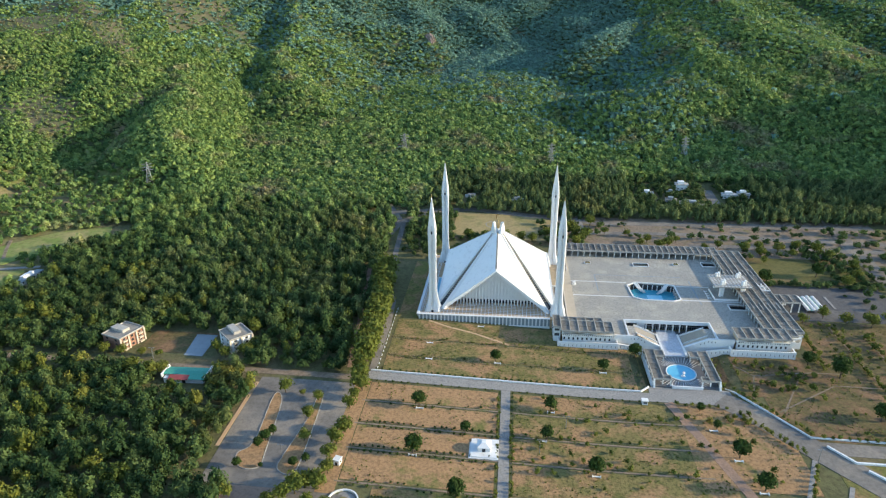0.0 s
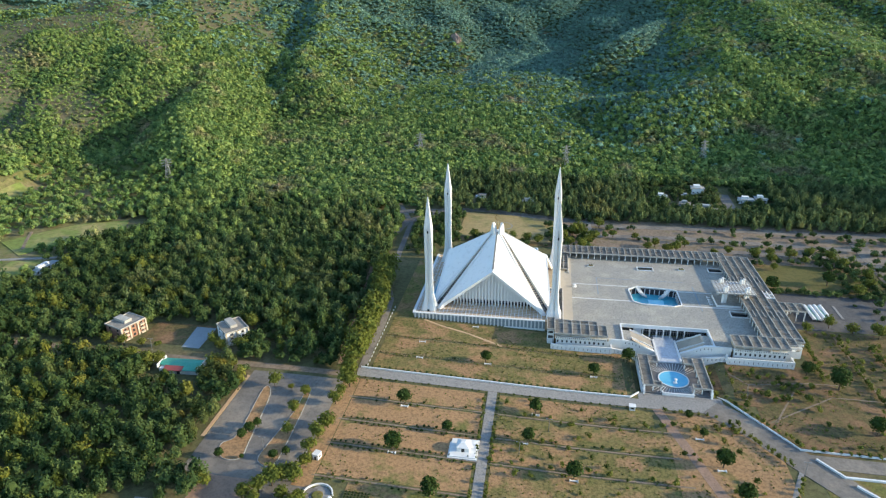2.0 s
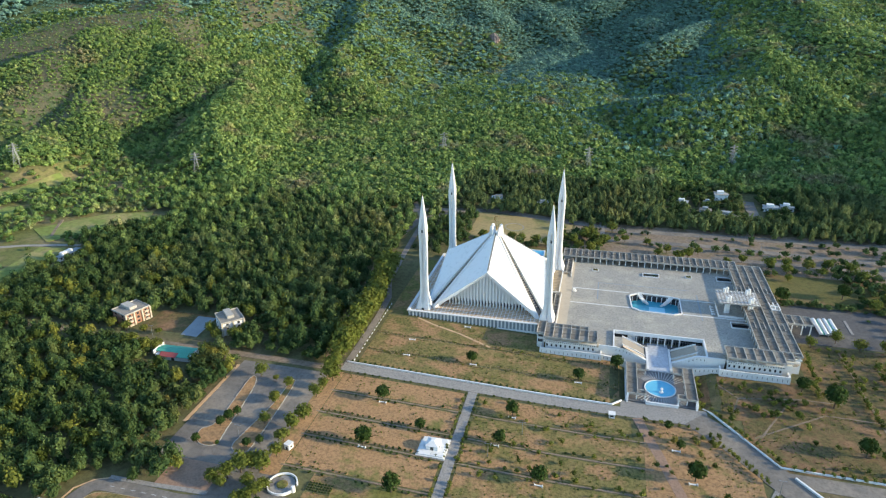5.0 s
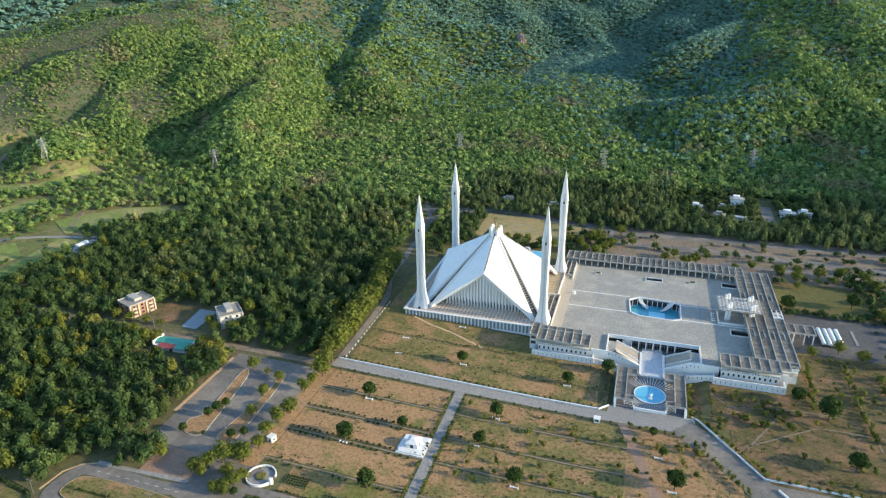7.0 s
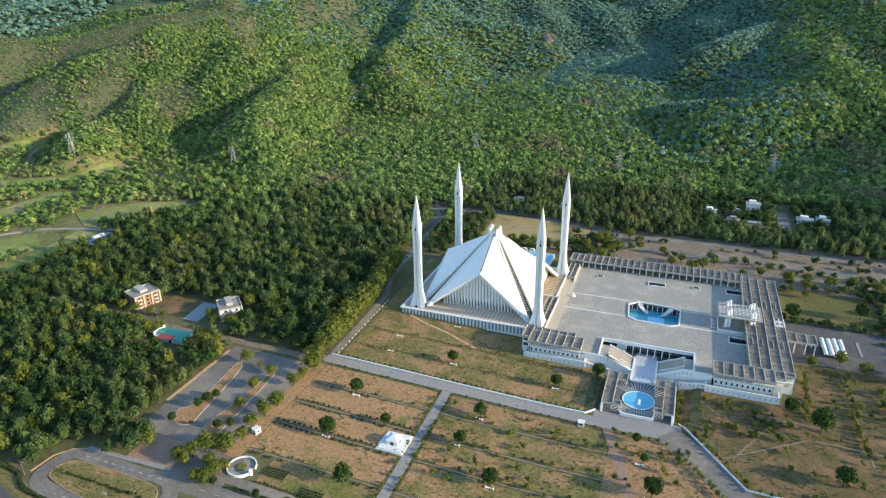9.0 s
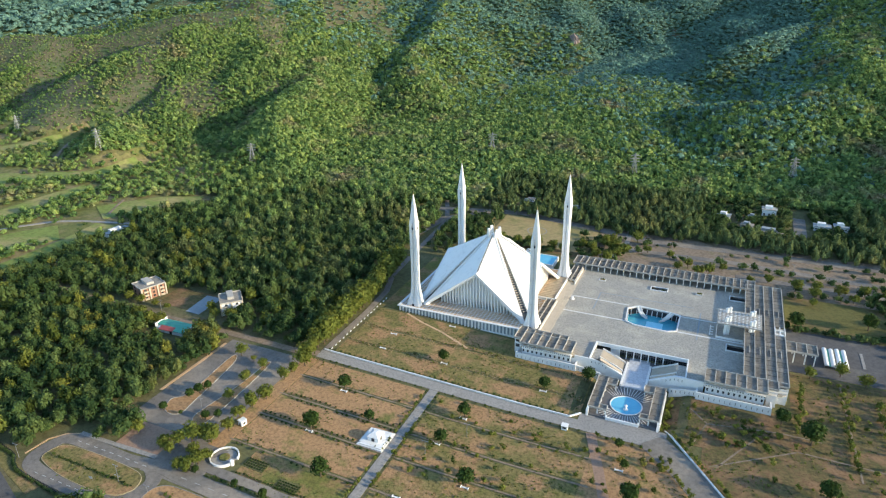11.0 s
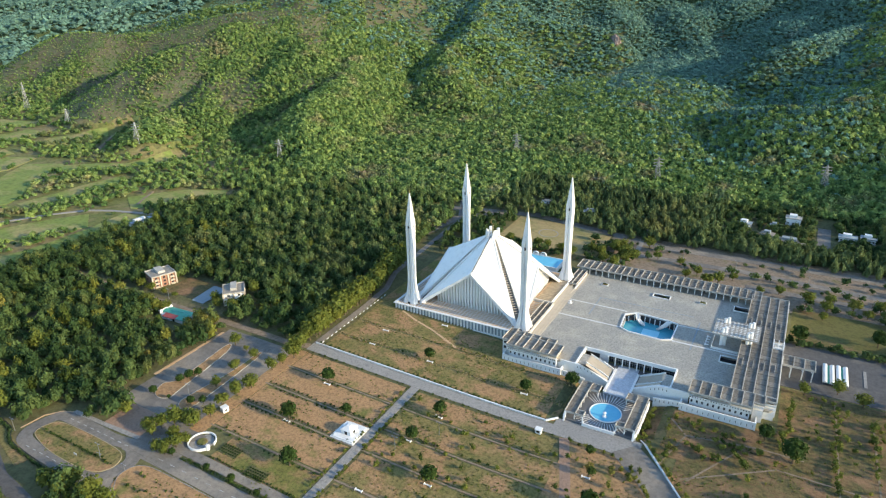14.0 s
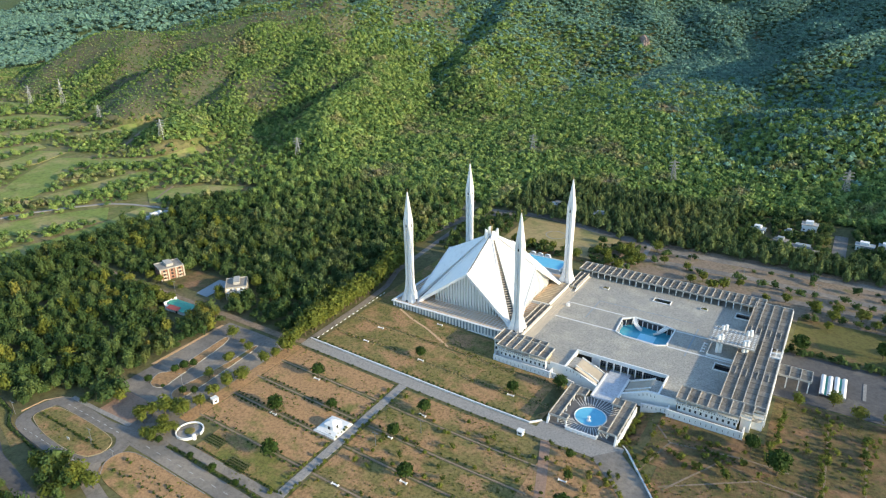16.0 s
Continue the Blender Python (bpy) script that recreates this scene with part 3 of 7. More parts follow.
# golf fairways beyond the wood
FAIRWAYS = [([(-545, -78), (-530, -55), (-560, -25), (-591, 16), (-612, 50)], 46), ([(-487, -52), (-482, -14), (-484, 19), (-478, 58)], 25),
            ([(-588, 40), (-551, 73), (-519, 92), (-509, 122), (-503, 150)], 26), ([(-402, 5), (-388, 27), (-372, 50), (-338, 66)], 40),
            ([(-445, -138), (-426, -97), (-411, -69), (-394, -45)], 38), ([(-380, -150), (-366, -116), (-364, -85), (-364, -53), (-370, -14)], 24),
            ([(-722, 118), (-704, 158), (-684, 186)], 30), ([(-930, 108), (-907, 150), (-840, 166)], 34), ([(-806, 70), (-782, 113), (-786, 150)], 46),
            ([(-650, -30), (-644, 10), (-665, 53)], 40), ([(-720, 5), (-708, 62)], 34), ([(-1080, 176), (-1000, 196)], 22)]
for line, w in FAIRWAYS:
    ribbon("fairway", line, w, GOLF, "yellow-green golf fairway", lift=0.45, step=6, category="fairway", thick=1.2)
ribbon("golf_lane", [(-478, -122), (-459, -81), (-444, -56), (-420, -28), (-397, -17), (-352, -4)], 3.4, PAVING, "pale lane across the golf course", lift=0.5, category="path")
ribbon("golf_lane", [(-391, 6), (-402, 24), (-412, 42)], 2.6, DUST, "pale golf track", lift=0.6, category="path")
ribbon("golf_lane", [(-606, 110), (-640, 148), (-668, 182)], 4.0, DUST, "bare earth track up to the pylon", lift=0.5, category="path")


# ---- the prayer hall ----
terrace = thing("hall_terrace", "white-walled terrace with a latticed tan floor", "terrace", kind="structure")
part("floor", boxed((-50, 46, -49, 50, -12, -0.32)), TAN, terrace)
part("wall", boxed((-50.3, 36, -49.4, -49.004, -12, 0.1), (-50.4, -50.004, -49.4, 50, -12, 0.1), (-50.3, 47, 50.004, 50.4, -12, 0.1)), WALLS, terrace)
part("coping", boxed((-51.4, 36, -50.55, -48.6, 0.1, 0.5), (-51.5, -49.6, -48.6, 50.9, 0.1, 0.5)), WHITE, terrace)
# Thin blue-grey sheets put the shade between the ribs into colour.
part("inset_panel", boxed((-50.2, 36, -49.46, -49.404, -5.5, -0.5), (-50.46, -50.404, -48, 49, -5.5, -0.5)), GREYSLAB, terrace, "blue-grey sheet for the shade between ribs")
part("plinth", boxed((-51.2, 36, -50.6, -49.47, -12, -5.6)), WALLS, terrace)
rib = mesh_of("rib", boxed((-0.42, 0.42, -1.0, 0, -5.6, 0.09)), WHITE)
for i in range(36):
    at(part("rib", rib, WHITE, terrace), -49.6 + i * 2.4, -49.41, 0)
for i in range(38):
    at(part("rib", rib, WHITE, terrace), -50.41, -47 + i * 2.5, 0, -90)
lat_x = mesh_of("lattice_bar", boxed((-42, 42, -0.17, 0.17, -0.42, -0.36)), WHITE)
lat_y = mesh_of("lattice_bar", boxed((-0.17, 0.17, -8.7, 8.7, -0.42, -0.35)), WHITE)
lat_w = mesh_of("lattice_bar", boxed((-0.17, 0.17, -40, 40, -0.42, -0.35)), WHITE)
lat_v = mesh_of("lattice_bar", boxed((-3.2, 3.2, -0.17, 0.17, -0.42, -0.36)), WHITE)
for i in range(8):
    at(part("lattice_bar", lat_x, WHITE, terrace), -7.2, -48.0 + i * 2.3, 0.1)
for i in range(34):
    at(part("lattice_bar", lat_y, WHITE, terrace), -49 + i * 2.5, -40, 0.1)
for i in range(3):
    at(part("lattice_bar", lat_w, WHITE, terrace), -49 + i * 2.5, 9, 0.1)
for i in range(31):
    at(part("lattice_bar", lat_v, WHITE, terrace), -46.4, -28 + i * 2.5, 0.1)

hall = thing("prayer_hall", "white tent-shaped concrete hall with folded roof planes", "mosque")
TOP, PEAK, FOOT = 42.6, (0.0, -34.0, 26.0), (34.0, -39.8, 0.0)


def lerp3(a, b, u):
    return tuple(p + (q - p) * u for p, q in zip(a, b))


def roof_plane(sign):
    """One of the eight folded planes, seen as half of the south side; sign: -1 west, 1 east."""
    bm = bmesh.new()
    s = sign
    ridge_top, ridge_low = (0.55 * s, -2.6, TOP), (0.55 * s, -34.0, 26.0)
    foot, hip_top = (33.0 * s, -38.6, 2.2), (1.3 * s, -2.6, TOP)
    top = [ridge_top, ridge_low, foot, hip_top]
    low = [(x, y, z - 1.3) for x, y, z in top]
    solid(bm, top, low)
    return bm


def hip_beam(sign):
    """The raised rib along a hip, running out into its foot on the terrace."""
    bm = bmesh.new()
    s = sign
    a, b = (1.4 * s, -2.9, TOP + 0.1), (33.2 * s, -38.9, 1.9)
    w = (1.15 * s, -0.6)
    tops = [(a[0], a[1], a[2]), (a[0] + w[0] * 0.5, a[1] + 0.3, a[2]), (b[0] + w[0], b[1] + 1.0, b[2] + 0.5), (b[0] - w[0], b[1] - 0.6, b[2] + 0.5)]
    solid(bm, tops, [(x, y, z - 2.4) for x, y, z in tops])
    foot_top = [(b[0] - w[0], b[1] - 0.6, b[2] + 0.5), (b[0] + w[0], b[1] + 1.0, b[2] + 0.5), (36.6 * s, -40.6, -0.2), (35.0 * s, -42.2, -0.2)]
    solid(bm, foot_top, [(x, y, -1.4) for x, y, z in foot_top])
    return bm


def verge_beam(sign):
    """The deep white edge beam of the gable, from the peak to the foot."""
    bm = bmesh.new()
    s = sign
    a, b = (0.0, -34.9, 26.4), (33.6 * s, -40.0, 2.0)
    top = [(a[0], a[1], a[2]), (b[0], b[1], b[2]), (b[0], b[1] + 1.5, b[2]), (a[0], a[1] + 1.5, a[2])]
    solid(bm, top, [(x, y, z - (2.0 if abs(x) < 1 else 2.6)) for x, y, z in top])
    return bm


planes = {s: mesh_of("roof_plane", roof_plane(s), MARBLE) for s in (-1, 1)}
hips = {s: mesh_of("hip_beam", hip_beam(s), WHITE) for s in (-1, 1)}
verges = {s: mesh_of("verge_beam", verge_beam(s), WHITE) for s in (-1, 1)}


ridge_glass, hip_glass = bmesh.new(), bmesh.new()
bar(ridge_glass, (0, -2.6, TOP - 0.55), (0, -33.6, 25.6), 1.15, 0.4)
solid(hip_glass, [(1.2, -2.2, TOP - 1.0), (2.2, -1.2, TOP - 1.0), (38.6, -33.0, 0.4), (33.0, -38.6, 0.4)], [(1.2, -2.2, TOP - 1.5), (2.2, -1.2, TOP - 1.5), (38.6, -33.0, -0.6), (33.0, -38.6, -0.6)])
ridge_glass, hip_glass = mesh_of("skylight", ridge_glass, DARK), mesh_of("skylight", hip_glass, DARK)
slats = []
for i in range(34):
    u = (i + 0.5) / 34
    c, half, g = lerp3((2.2, -2.2, TOP - 0.35), (33.0, -33.0, 3.3), u), 0.62 + 1.75 * u, bmesh.new()
    bar(g, (c[0] - half, c[1] - half, c[2]), (c[0] + half, c[1] + half, c[2]), 1.12, 0.35)
    slats.append(mesh_of("slat", g, STAIR))
for i in range(30):
    u, g = (i + 0.5) / 30, bmesh.new()
    bar(g, lerp3((0, -3, TOP - 0.2), (0, -33.5, 25.9), u - 0.22 / 30), lerp3((0, -3, TOP - 0.2), (0, -33.5, 25.9), u + 0.22 / 30), 1.0, 0.5)
    slats.append(mesh_of("slat", g, BEAM))
blue_foot = bmesh.new()
solid(blue_foot, [(27.0, -29.2, 9.4), (29.2, -27.0, 9.4), (31.9, -28.7, 6.9), (28.7, -31.9, 6.9)], [(27.0, -29.2, 8.8), (29.2, -27.0, 8.8), (31.9, -28.7, 6.3), (28.7, -31.9, 6.3)])
blue_foot = mesh_of("blue_panel", blue_foot, LIGHTBLUE)
gable_glass = bmesh.new()
solid(gable_glass, [(-27.5, -29.2, 5.4), (27.5, -29.2, 5.4), (0, -29.2, 26.2)], [(-27.5, -28.6, 5.4), (27.5, -28.6, 5.4), (0, -28.6, 26.2)])
box(gable_glass, -28.5, 28.5, -29.2, -28.6, -1.4, 5.4)
gable_glass = mesh_of("gable_glass", gable_glass, DARK)
turret = bmesh.new()
solid(turret, [(2.6, -3.9, 47.2), (3.9, -2.6, 47.2), (3.0, -1.7, 46.6), (1.7, -3.0, 46.6)], [(1.4, -5.6, 37.0), (5.6, -1.4, 37.0), (3.2, 0.0, 37.0), (0.0, -3.2, 37.0)])
turret = mesh_of("turret", turret, WHITE)
fins = {}
for i in range(-12, 13):
    if abs(i) not in fins:
        tall = 27.4 - 25.0 * abs(i) * 2.15 / 34
        fins[abs(i)] = mesh_of("fin", boxed((-0.56, 0.56, -33.5, -29.21, 3.4, tall - 0.7), (-0.4, 0.4, -33.1, -29.3, -0.4, 3.4), (-1.07, -0.565, -32.2, -29.21, 4.6, tall - 2.9), (0.565, 1.07, -32.2, -29.21, 4.6, tall - 2.9)), WHITE)
for turn in range(4):
    R4 = Matrix.Rotation(turn * math.pi / 2, 4, "Z")
    made = [part("roof_plane", planes[s], MARBLE, hall) for s in (-1, 1)]
    made += [part("hip_beam", hips[s], WHITE, hall) for s in (-1, 1)]
    made += [part("verge_beam", verges[s], WHITE, hall) for s in (-1, 1)]
    made += [part("skylight", ridge_glass, DARK, hall), part("skylight", hip_glass, DARK, hall)]
    made += [part("slat", me, BEAM, hall) for me in slats]
    made += [part("blue_panel", blue_foot, TILEBLUE, hall, "turquoise tiled panel"), part("gable_glass", gable_glass, DARK, hall), part("turret", turret, WHITE, hall)]
    for ob in made:
        ob.matrix_basis = R4
    for i in range(-12, 13):
        f = part("fin", fins[abs(i)], WHITE, hall)
        f.matrix_basis = R4 @ pose(i * 2.15, 0, 0)
    band = part("window_band", boxed((-28.5, 28.5, -30.2, -29.2, 2.9, 4.1)), WHITE, hall)
    band.matrix_basis = R4
core = bmesh.new()
lathe(core, [(3.4, 36), (2.2, 42.2), (0.6, 43.5)], 8)
part("crown_base", core, WHITE, hall)
finial = bmesh.new()
lathe(finial, [(0.5, 43), (0.42, 46.8), (0.9, 47.4), (0.35, 48.0), (0.6, 48.8), (0.2, 49.4), (0.16, 50.4)], 10)
for i in range(14):
    a0, a1 = radians(-60 + i * 300 / 14 - 60), radians(-60 + (i + 1) * 300 / 14 - 60)
    thick = 0.16 + 0.38 * math.sin(math.pi * (i + 0.5) / 14)
    bar(finial, (1.5 * math.cos(a0 + 2.62), 0, 52.0 + 1.9 * math.sin(a0 + 2.62)), (1.5 * math.cos(a1 + 2.62), 0, 52.0 + 1.9 * math.sin(a1 + 2.62)), thick, thick)
part("finial", finial, GOLD, hall, "gilded crescent finial")


def minaret():
    top = thing("minaret", "slender white pencil-shaped minaret with a gilded tip", "minaret", "minarets at the corners of the hall")
    bm = bmesh.new()
    rings = []
    for z, r in ((-1.35, 5.1), (0.6, 5.0), (2.5, 4.5), (5, 3.75), (8, 3.05), (12, 2.6), (18, 2.36), (30, 2.32), (45, 2.45), (55, 2.62), (58, 2.58), (60, 2.35), (66, 1.66), (73, 0.88), (78.4, 0.24)):
        g = 0.66 if 4 < z < 59 else 0.9
        ring = []
        for q in range(4):
            for u, w in ((-0.78, 1.0), (-0.20, 1.0), (-0.14, g), (0.14, g), (0.20, 1.0), (0.78, 1.0)):
                a = q * math.pi / 2
                px, py = u * r, -w * r
                ring.append(bm.verts.new((px * math.cos(a) - py * math.sin(a), px * math.sin(a) + py * math.cos(a), z)))
        rings.append(ring)
    for a, b in zip(rings, rings[1:]):
        for i in range(24):
            bm.faces.new((a[i], a[(i + 1) % 24], b[(i + 1) % 24], b[i]))
    bm.faces.new(rings[0][::-1]), bm.faces.new(rings[-1])
    part("shaft", bm, WHITE, top)
    tip = bmesh.new()
    lathe(tip, [(0.24, 78.2), (0.1, 79.6), (0.2, 79.9), (0.05, 80.6)], 8)
    part("tip", tip, GOLD, top, "gilded spike")
    win = mesh_of("window", boxed((-0.42, 0.42, -2.66, -2.3, 54.4, 56.2)), DARK)
    sill = mesh_of("balcony", boxed((-0.85, 0.85, -2.95, -2.4, 53.6, 54.2)), WHITE)
    door = mesh_of("door", boxed((-0.7, 0.7, -5.16, -4.6, -1.3, 1.1)), DARK)
    for q in range(4):
        for nm, me in (("window", win), ("balcony", sill), ("door", door)):
            part(nm, me, WHITE, top).matrix_basis = pose(0, 0, 0, 0, 0, 90 * q)
    return top


first = minaret()
first.matrix_basis = pose(-41.4, -41.4, 0)
for px, py in ((41.4, -41.4), (41.4, 41.4), (-41.4, 41.4)):
    copy_thing(first, pose(px, py, 0))

east_lat = mesh_of("lattice_bar", boxed((30, 40.2, -0.12, 0.12, -0.42, -0.22)), WHITE)
for i in range(12):
    at(part("lattice_bar", east_lat, WHITE, terrace), 0, -30 + i * 2.5, 0.1)
# pools beside the hall
for x0, x1, y0, y1, z in ((-42.6, -37.6, -30, 8, -0.2), (-8, 27.5, 60, 78, -1.6)):
    pool = thing("reflecting_pool", "blue tiled reflecting pool with a white rim", "pool")
    part("basin", boxed((x0, x1, y0, y1, -9, z)), TILEBLUE, pool)
    part("rim", boxed((x0 - 0.7, x1 + 0.7, y0 - 0.7, y0 - 0.004, -9, z + 0.5), (x0 - 0.7, x1 + 0.7, y1 + 0.004, y1 + 0.7, -9, z + 0.5), (x0 - 0.7, x0 - 0.004, y0, y1, -9, z + 0.5), (x1 + 0.004, x1 + 0.7, y0, y1, -9, z + 0.5)), WHITE, pool)
# stepped approach between hall and plaza
approach = thing("hall_steps", "broad tan stone steps up to the hall", "steps", kind="structure")
for i in range(5):
    part("step", boxed((33.5 + i * 0.7, 34.2 + i * 0.7, 2, 32, -0.4, 1.3 - i * 0.3)), TAN, approach)
louvres = thing("louvred_roof", "tan concrete louvres between hall and plaza", "roof")
part("base", boxed((30.5, 45.4, -1.4, 36.4, -0.4, 0.5)), TAN, louvres)
louvre = bmesh.new()
solid(louvre, [(26.5, 0.5, 1.0), (45.4, 0.5, 1.0), (45.4, 0.9, 1.6), (26.5, 0.9, 1.6)], [(26.5, -0.7, 0.52), (45.4, -0.7, 0.52), (45.4, 0.9, 0.52), (26.5, 0.9, 0.52)])
louvre = mesh_of("louvre", louvre, LOUVRE)
for i in range(14):
    at(part("louvre", louvre, LOUVRE, louvres), 0, -0.4 + i * 2.66, 0)
part("edge_beam", boxed((45.41, 46.1, -1.6, 36.6, -0.4, 1.7)), STRIP, louvres)
part("edge_beam", boxed((26.5, 45.4, -2.1, -1.41, -0.4, 1.5)), STRIP, louvres)
arch = bmesh.new()
for i in range(8):
    a0, a1 = radians(i * 22.5), radians((i + 1) * 22.5)
    bar(arch, (2.4 * math.cos(a0), 0, 1.6 * math.sin(a0)), (2.4 * math.cos(a1), 0, 1.6 * math.sin(a1)), 1.6, 0.35)
arch = mesh_of("arch", arch, WHITE)
for ax in (-4.2, 2.3, 8.8):
    ob = lone("pool_arch", arch, WHITE, "white arched vault behind the pool", "arch", group="pool arches")
    at(ob, ax, 81.8, -1.6)
    lone("vault_wall", boxed((ax - 2.6, ax + 2.6, 80.9, 82.7, -9, -1.6)), WALLS, "white wall under a vault", "wall", "structure")


# ---- the plaza and its pergolas ----
LEVEL = -1.2
OCT = [(95.5, -10), (101, -13.5), (122, -14.5), (127.5, -11.5), (127.5, 10.5), (121.5, 12.5), (101, 14.5), (94, 9)]
PITS = [(104.5, 115.5, 44, 49), (157, 167, 47.5, 54), (157, 168.5, -24, -17)]
plaza = thing("plaza", "wide grey stone plaza on a white-walled podium", "plaza", kind="structure")


def holed(outer, holes, z):
    bm = bmesh.new()
    edges = []
    for loop in [outer] + holes:
        v = [bm.verts.new((x, y, z)) for x, y in loop]
        edges += [bm.edges.new((a, b)) for a, b in zip(v, v[1:] + v[:1])]
    bmesh.ops.triangle_fill(bm, use_beauty=True, use_dissolve=False, edges=edges)
    for f in bm.faces:
        if f.normal.z < 0:
            f.normal_flip()
    g = bmesh.ops.extrude_face_region(bm, geom=bm.faces[:])
    bmesh.ops.translate(bm, verts=[e for e in g["geom"] if isinstance(e, bmesh.types.BMVert)], vec=(0, 0, -1.0))
    return bm


def rect(x0, x1, y0, y1):
    return [(x0, y0), (x1, y0), (x1, y1), (x0, y1)]


OUT = [(44, -66), (84, -66), (84, -45.6), (137, -45.6), (137, -66), (147, -66), (186, -62), (188, -60), (188, 69.4), (168, 75.8), (44, 75.8)]
part("deck", holed(OUT, [OCT] + [rect(*p) for p in PITS], LEVEL), STONE, plaza)
part("strip", boxed((54, 94, 13.2, 14.2, LEVEL, LEVEL + 0.06), (54, 95.5, -10.2, -9.0, LEVEL, LEVEL + 0.06), (128, 152, 9.6, 10.6, LEVEL, LEVEL + 0.06), (128, 168, -12.6, -11.2, LEVEL, LEVEL + 0.06)), STRIP, plaza, "pale marble strips")
part("gutter", boxed((72, 135, 25.6, 26.3, LEVEL, LEVEL + 0.05), (139.2, 140.2, -18, 20, LEVEL, LEVEL + 0.05), (72, 72.8, -2, 25.6, LEVEL, LEVEL + 0.05)), GREYSLAB, plaza, "grey drainage channel")
part("core_wall", boxed((46, 84, -66, -64.9, -12, LEVEL - 1.01), (137, 147, -66, -64.9, -12, LEVEL - 1.01), (186.5, 188.2, -60, 69, -12, LEVEL - 1.01), (46, 168, 75, 76, -12, LEVEL - 1.01), (168, 188, 68, 69.2, -12, LEVEL - 1.01)), WALLS, plaza)
part("parapet", boxed((75, 84, -66.4, -65.6, -3, -0.1), (137, 147, -66.4, -65.6, -3, -0.1), (83.4, 84.2, -65.6, -45.6, -3, 0.0), (136.8, 137.6, -65.6, -45.6, -3, 0.0), (83.4, 137.6, -45.7, -44.9, -2.2, 0.0)), WALLS, plaza, "white parapet")
rails = bmesh.new()
for (ax, ay), (bx, by) in zip(OCT, OCT[1:] + OCT[:1]):
    bar(rails, (ax, ay, LEVEL + 0.2), (bx, by, LEVEL + 0.2), 0.8, 0.8)
part("pool_kerb", rails, WHITE, plaza, "white kerb round the sunken pool")

sunken = thing("sunken_pool", "sunken blue pool with white stairs and arcade", "pool")
well = bmesh.new()
prism(well, OCT, -9, -6.2)
part("basin", well, BLUEDEEP, sunken, "blue pool water")
walls8 = bmesh.new()
for (ax, ay), (bx, by) in zip(OCT, OCT[1:] + OCT[:1]):
    d = Vector((bx - ax, by - ay, 0)).normalized()
    o = Vector((d.y, -d.x, 0)) * 0.4
    bar(walls8, (ax + o.x, ay + o.y, -4.6), (bx + o.x, by + o.y, -4.6), 0.5, 4.8)
# The shade under the plaza is in this wall's colour.
part("wall", walls8, SLOT, sunken, "arcade wall coloured dark for the shade under the plaza")
post = mesh_of("column", boxed((-0.25, 0.25, -0.25, 0.25, -6.2, -2.2)), WHITE)
for (ax, ay), (bx, by) in zip(OCT, OCT[1:] + OCT[:1]):
    k = max(2, int(math.hypot(bx - ax, by - ay) / 3.2))
    for i in range(k):
        u = (i + 0.5) / k
        x, y = ax + (bx - ax) * u, ay + (by - ay) * u
        at(part("column", post, WHITE, sunken), x + (110.7 - x) * 0.035, y - y * 0.06, 0)
for line in ([(100.6, 14.0), (102.4, 9.6), (104.6, 8.4), (107.2, 8.6)], [(122.6, 12.0), (119.6, 7.4), (117.4, 6.6), (115.6, 7.6)]):
    z = LEVEL
    for (ax, ay), (bx, by) in zip(line, line[1:]):
        for i in range(5):
            u, st = i / 5, bmesh.new()
            bar(st, (ax + (bx - ax) * u, ay + (by - ay) * u, z - 0.5), (ax + (bx - ax) * (u + 0.24), ay + (by - ay) * (u + 0.24), z - 0.5), 2.2, 0.9)
            part("step", st, WHITE, sunken)
            z -= 0.33
    rail = bmesh.new()
    for side in (-1.15, 1.15):
        z = LEVEL + 0.4
        for (ax, ay), (bx, by) in zip(line, line[1:]):
            d = Vector((bx - ax, by - ay)).normalized()
            bar(rail, (ax - d.y * side, ay + d.x * side, z), (bx - d.y * side, by + d.x * side, z - 1.65), 0.25, 0.7)
            z -= 1.65
    part("balustrade", rail, WHITE, sunken)
part("shallow", boxed((107.5, 118, -4.5, 4.5, -6.3, -6.1)), LIGHTBLUE, sunken, "pale shallow basin")
part("ledge", boxed((97.5, 102, -9, -4, -6.3, -5.9), (117.5, 123.5, -12, -9.5, -6.3, -5.9)), GREYSLAB, sunken)

for x0, x1, y0, y1 in PITS:
    pit = thing("light_well", "rectangular light well with a white kerb", "light well")
    part("kerb", boxed((x0 - 0.5, x1 + 0.5, y0 - 0.5, y0, -2, -0.5), (x0 - 0.5, x1 + 0.5, y1, y1 + 0.5, -2, -0.5), (x0 - 0.5, x0, y0, y1, -2, -0.5), (x1, x1 + 0.5, y0, y1, -2, -0.5)), WHITE, pit)
    # Well sides and bottom are coloured dark in place of shade.
    part("well", boxed((x0 - 0.3, x1 + 0.3, y0 - 0.3, y1 + 0.3, -9, -6.5), (x0 - 0.4, x0 - 0.01, y0, y1, -7, -2), (x1 + 0.01, x1 + 0.4, y0, y1, -7, -2), (x0, x1, y1 + 0.01, y1 + 0.4, -7, -2), (x0, x1, y0 - 0.4, y0 - 0.01, -7, -2)), SLOT, pit)
for px, py in ((69.5, 47), (137, 49)):
    pl = thing("planter", "square white planter with low shrubs", "planter")
    part("box", boxed((px - 2.4, px + 2.4, py - 1.7, py + 1.7, LEVEL, -0.5)), STRIP, pl)
    part("soil", boxed((px - 1.9, px + 1.9, py - 1.2, py + 1.2, -0.5, -0.35)), GREENGRASS, pl)

PLATE, RISE = 3.55, 4.2


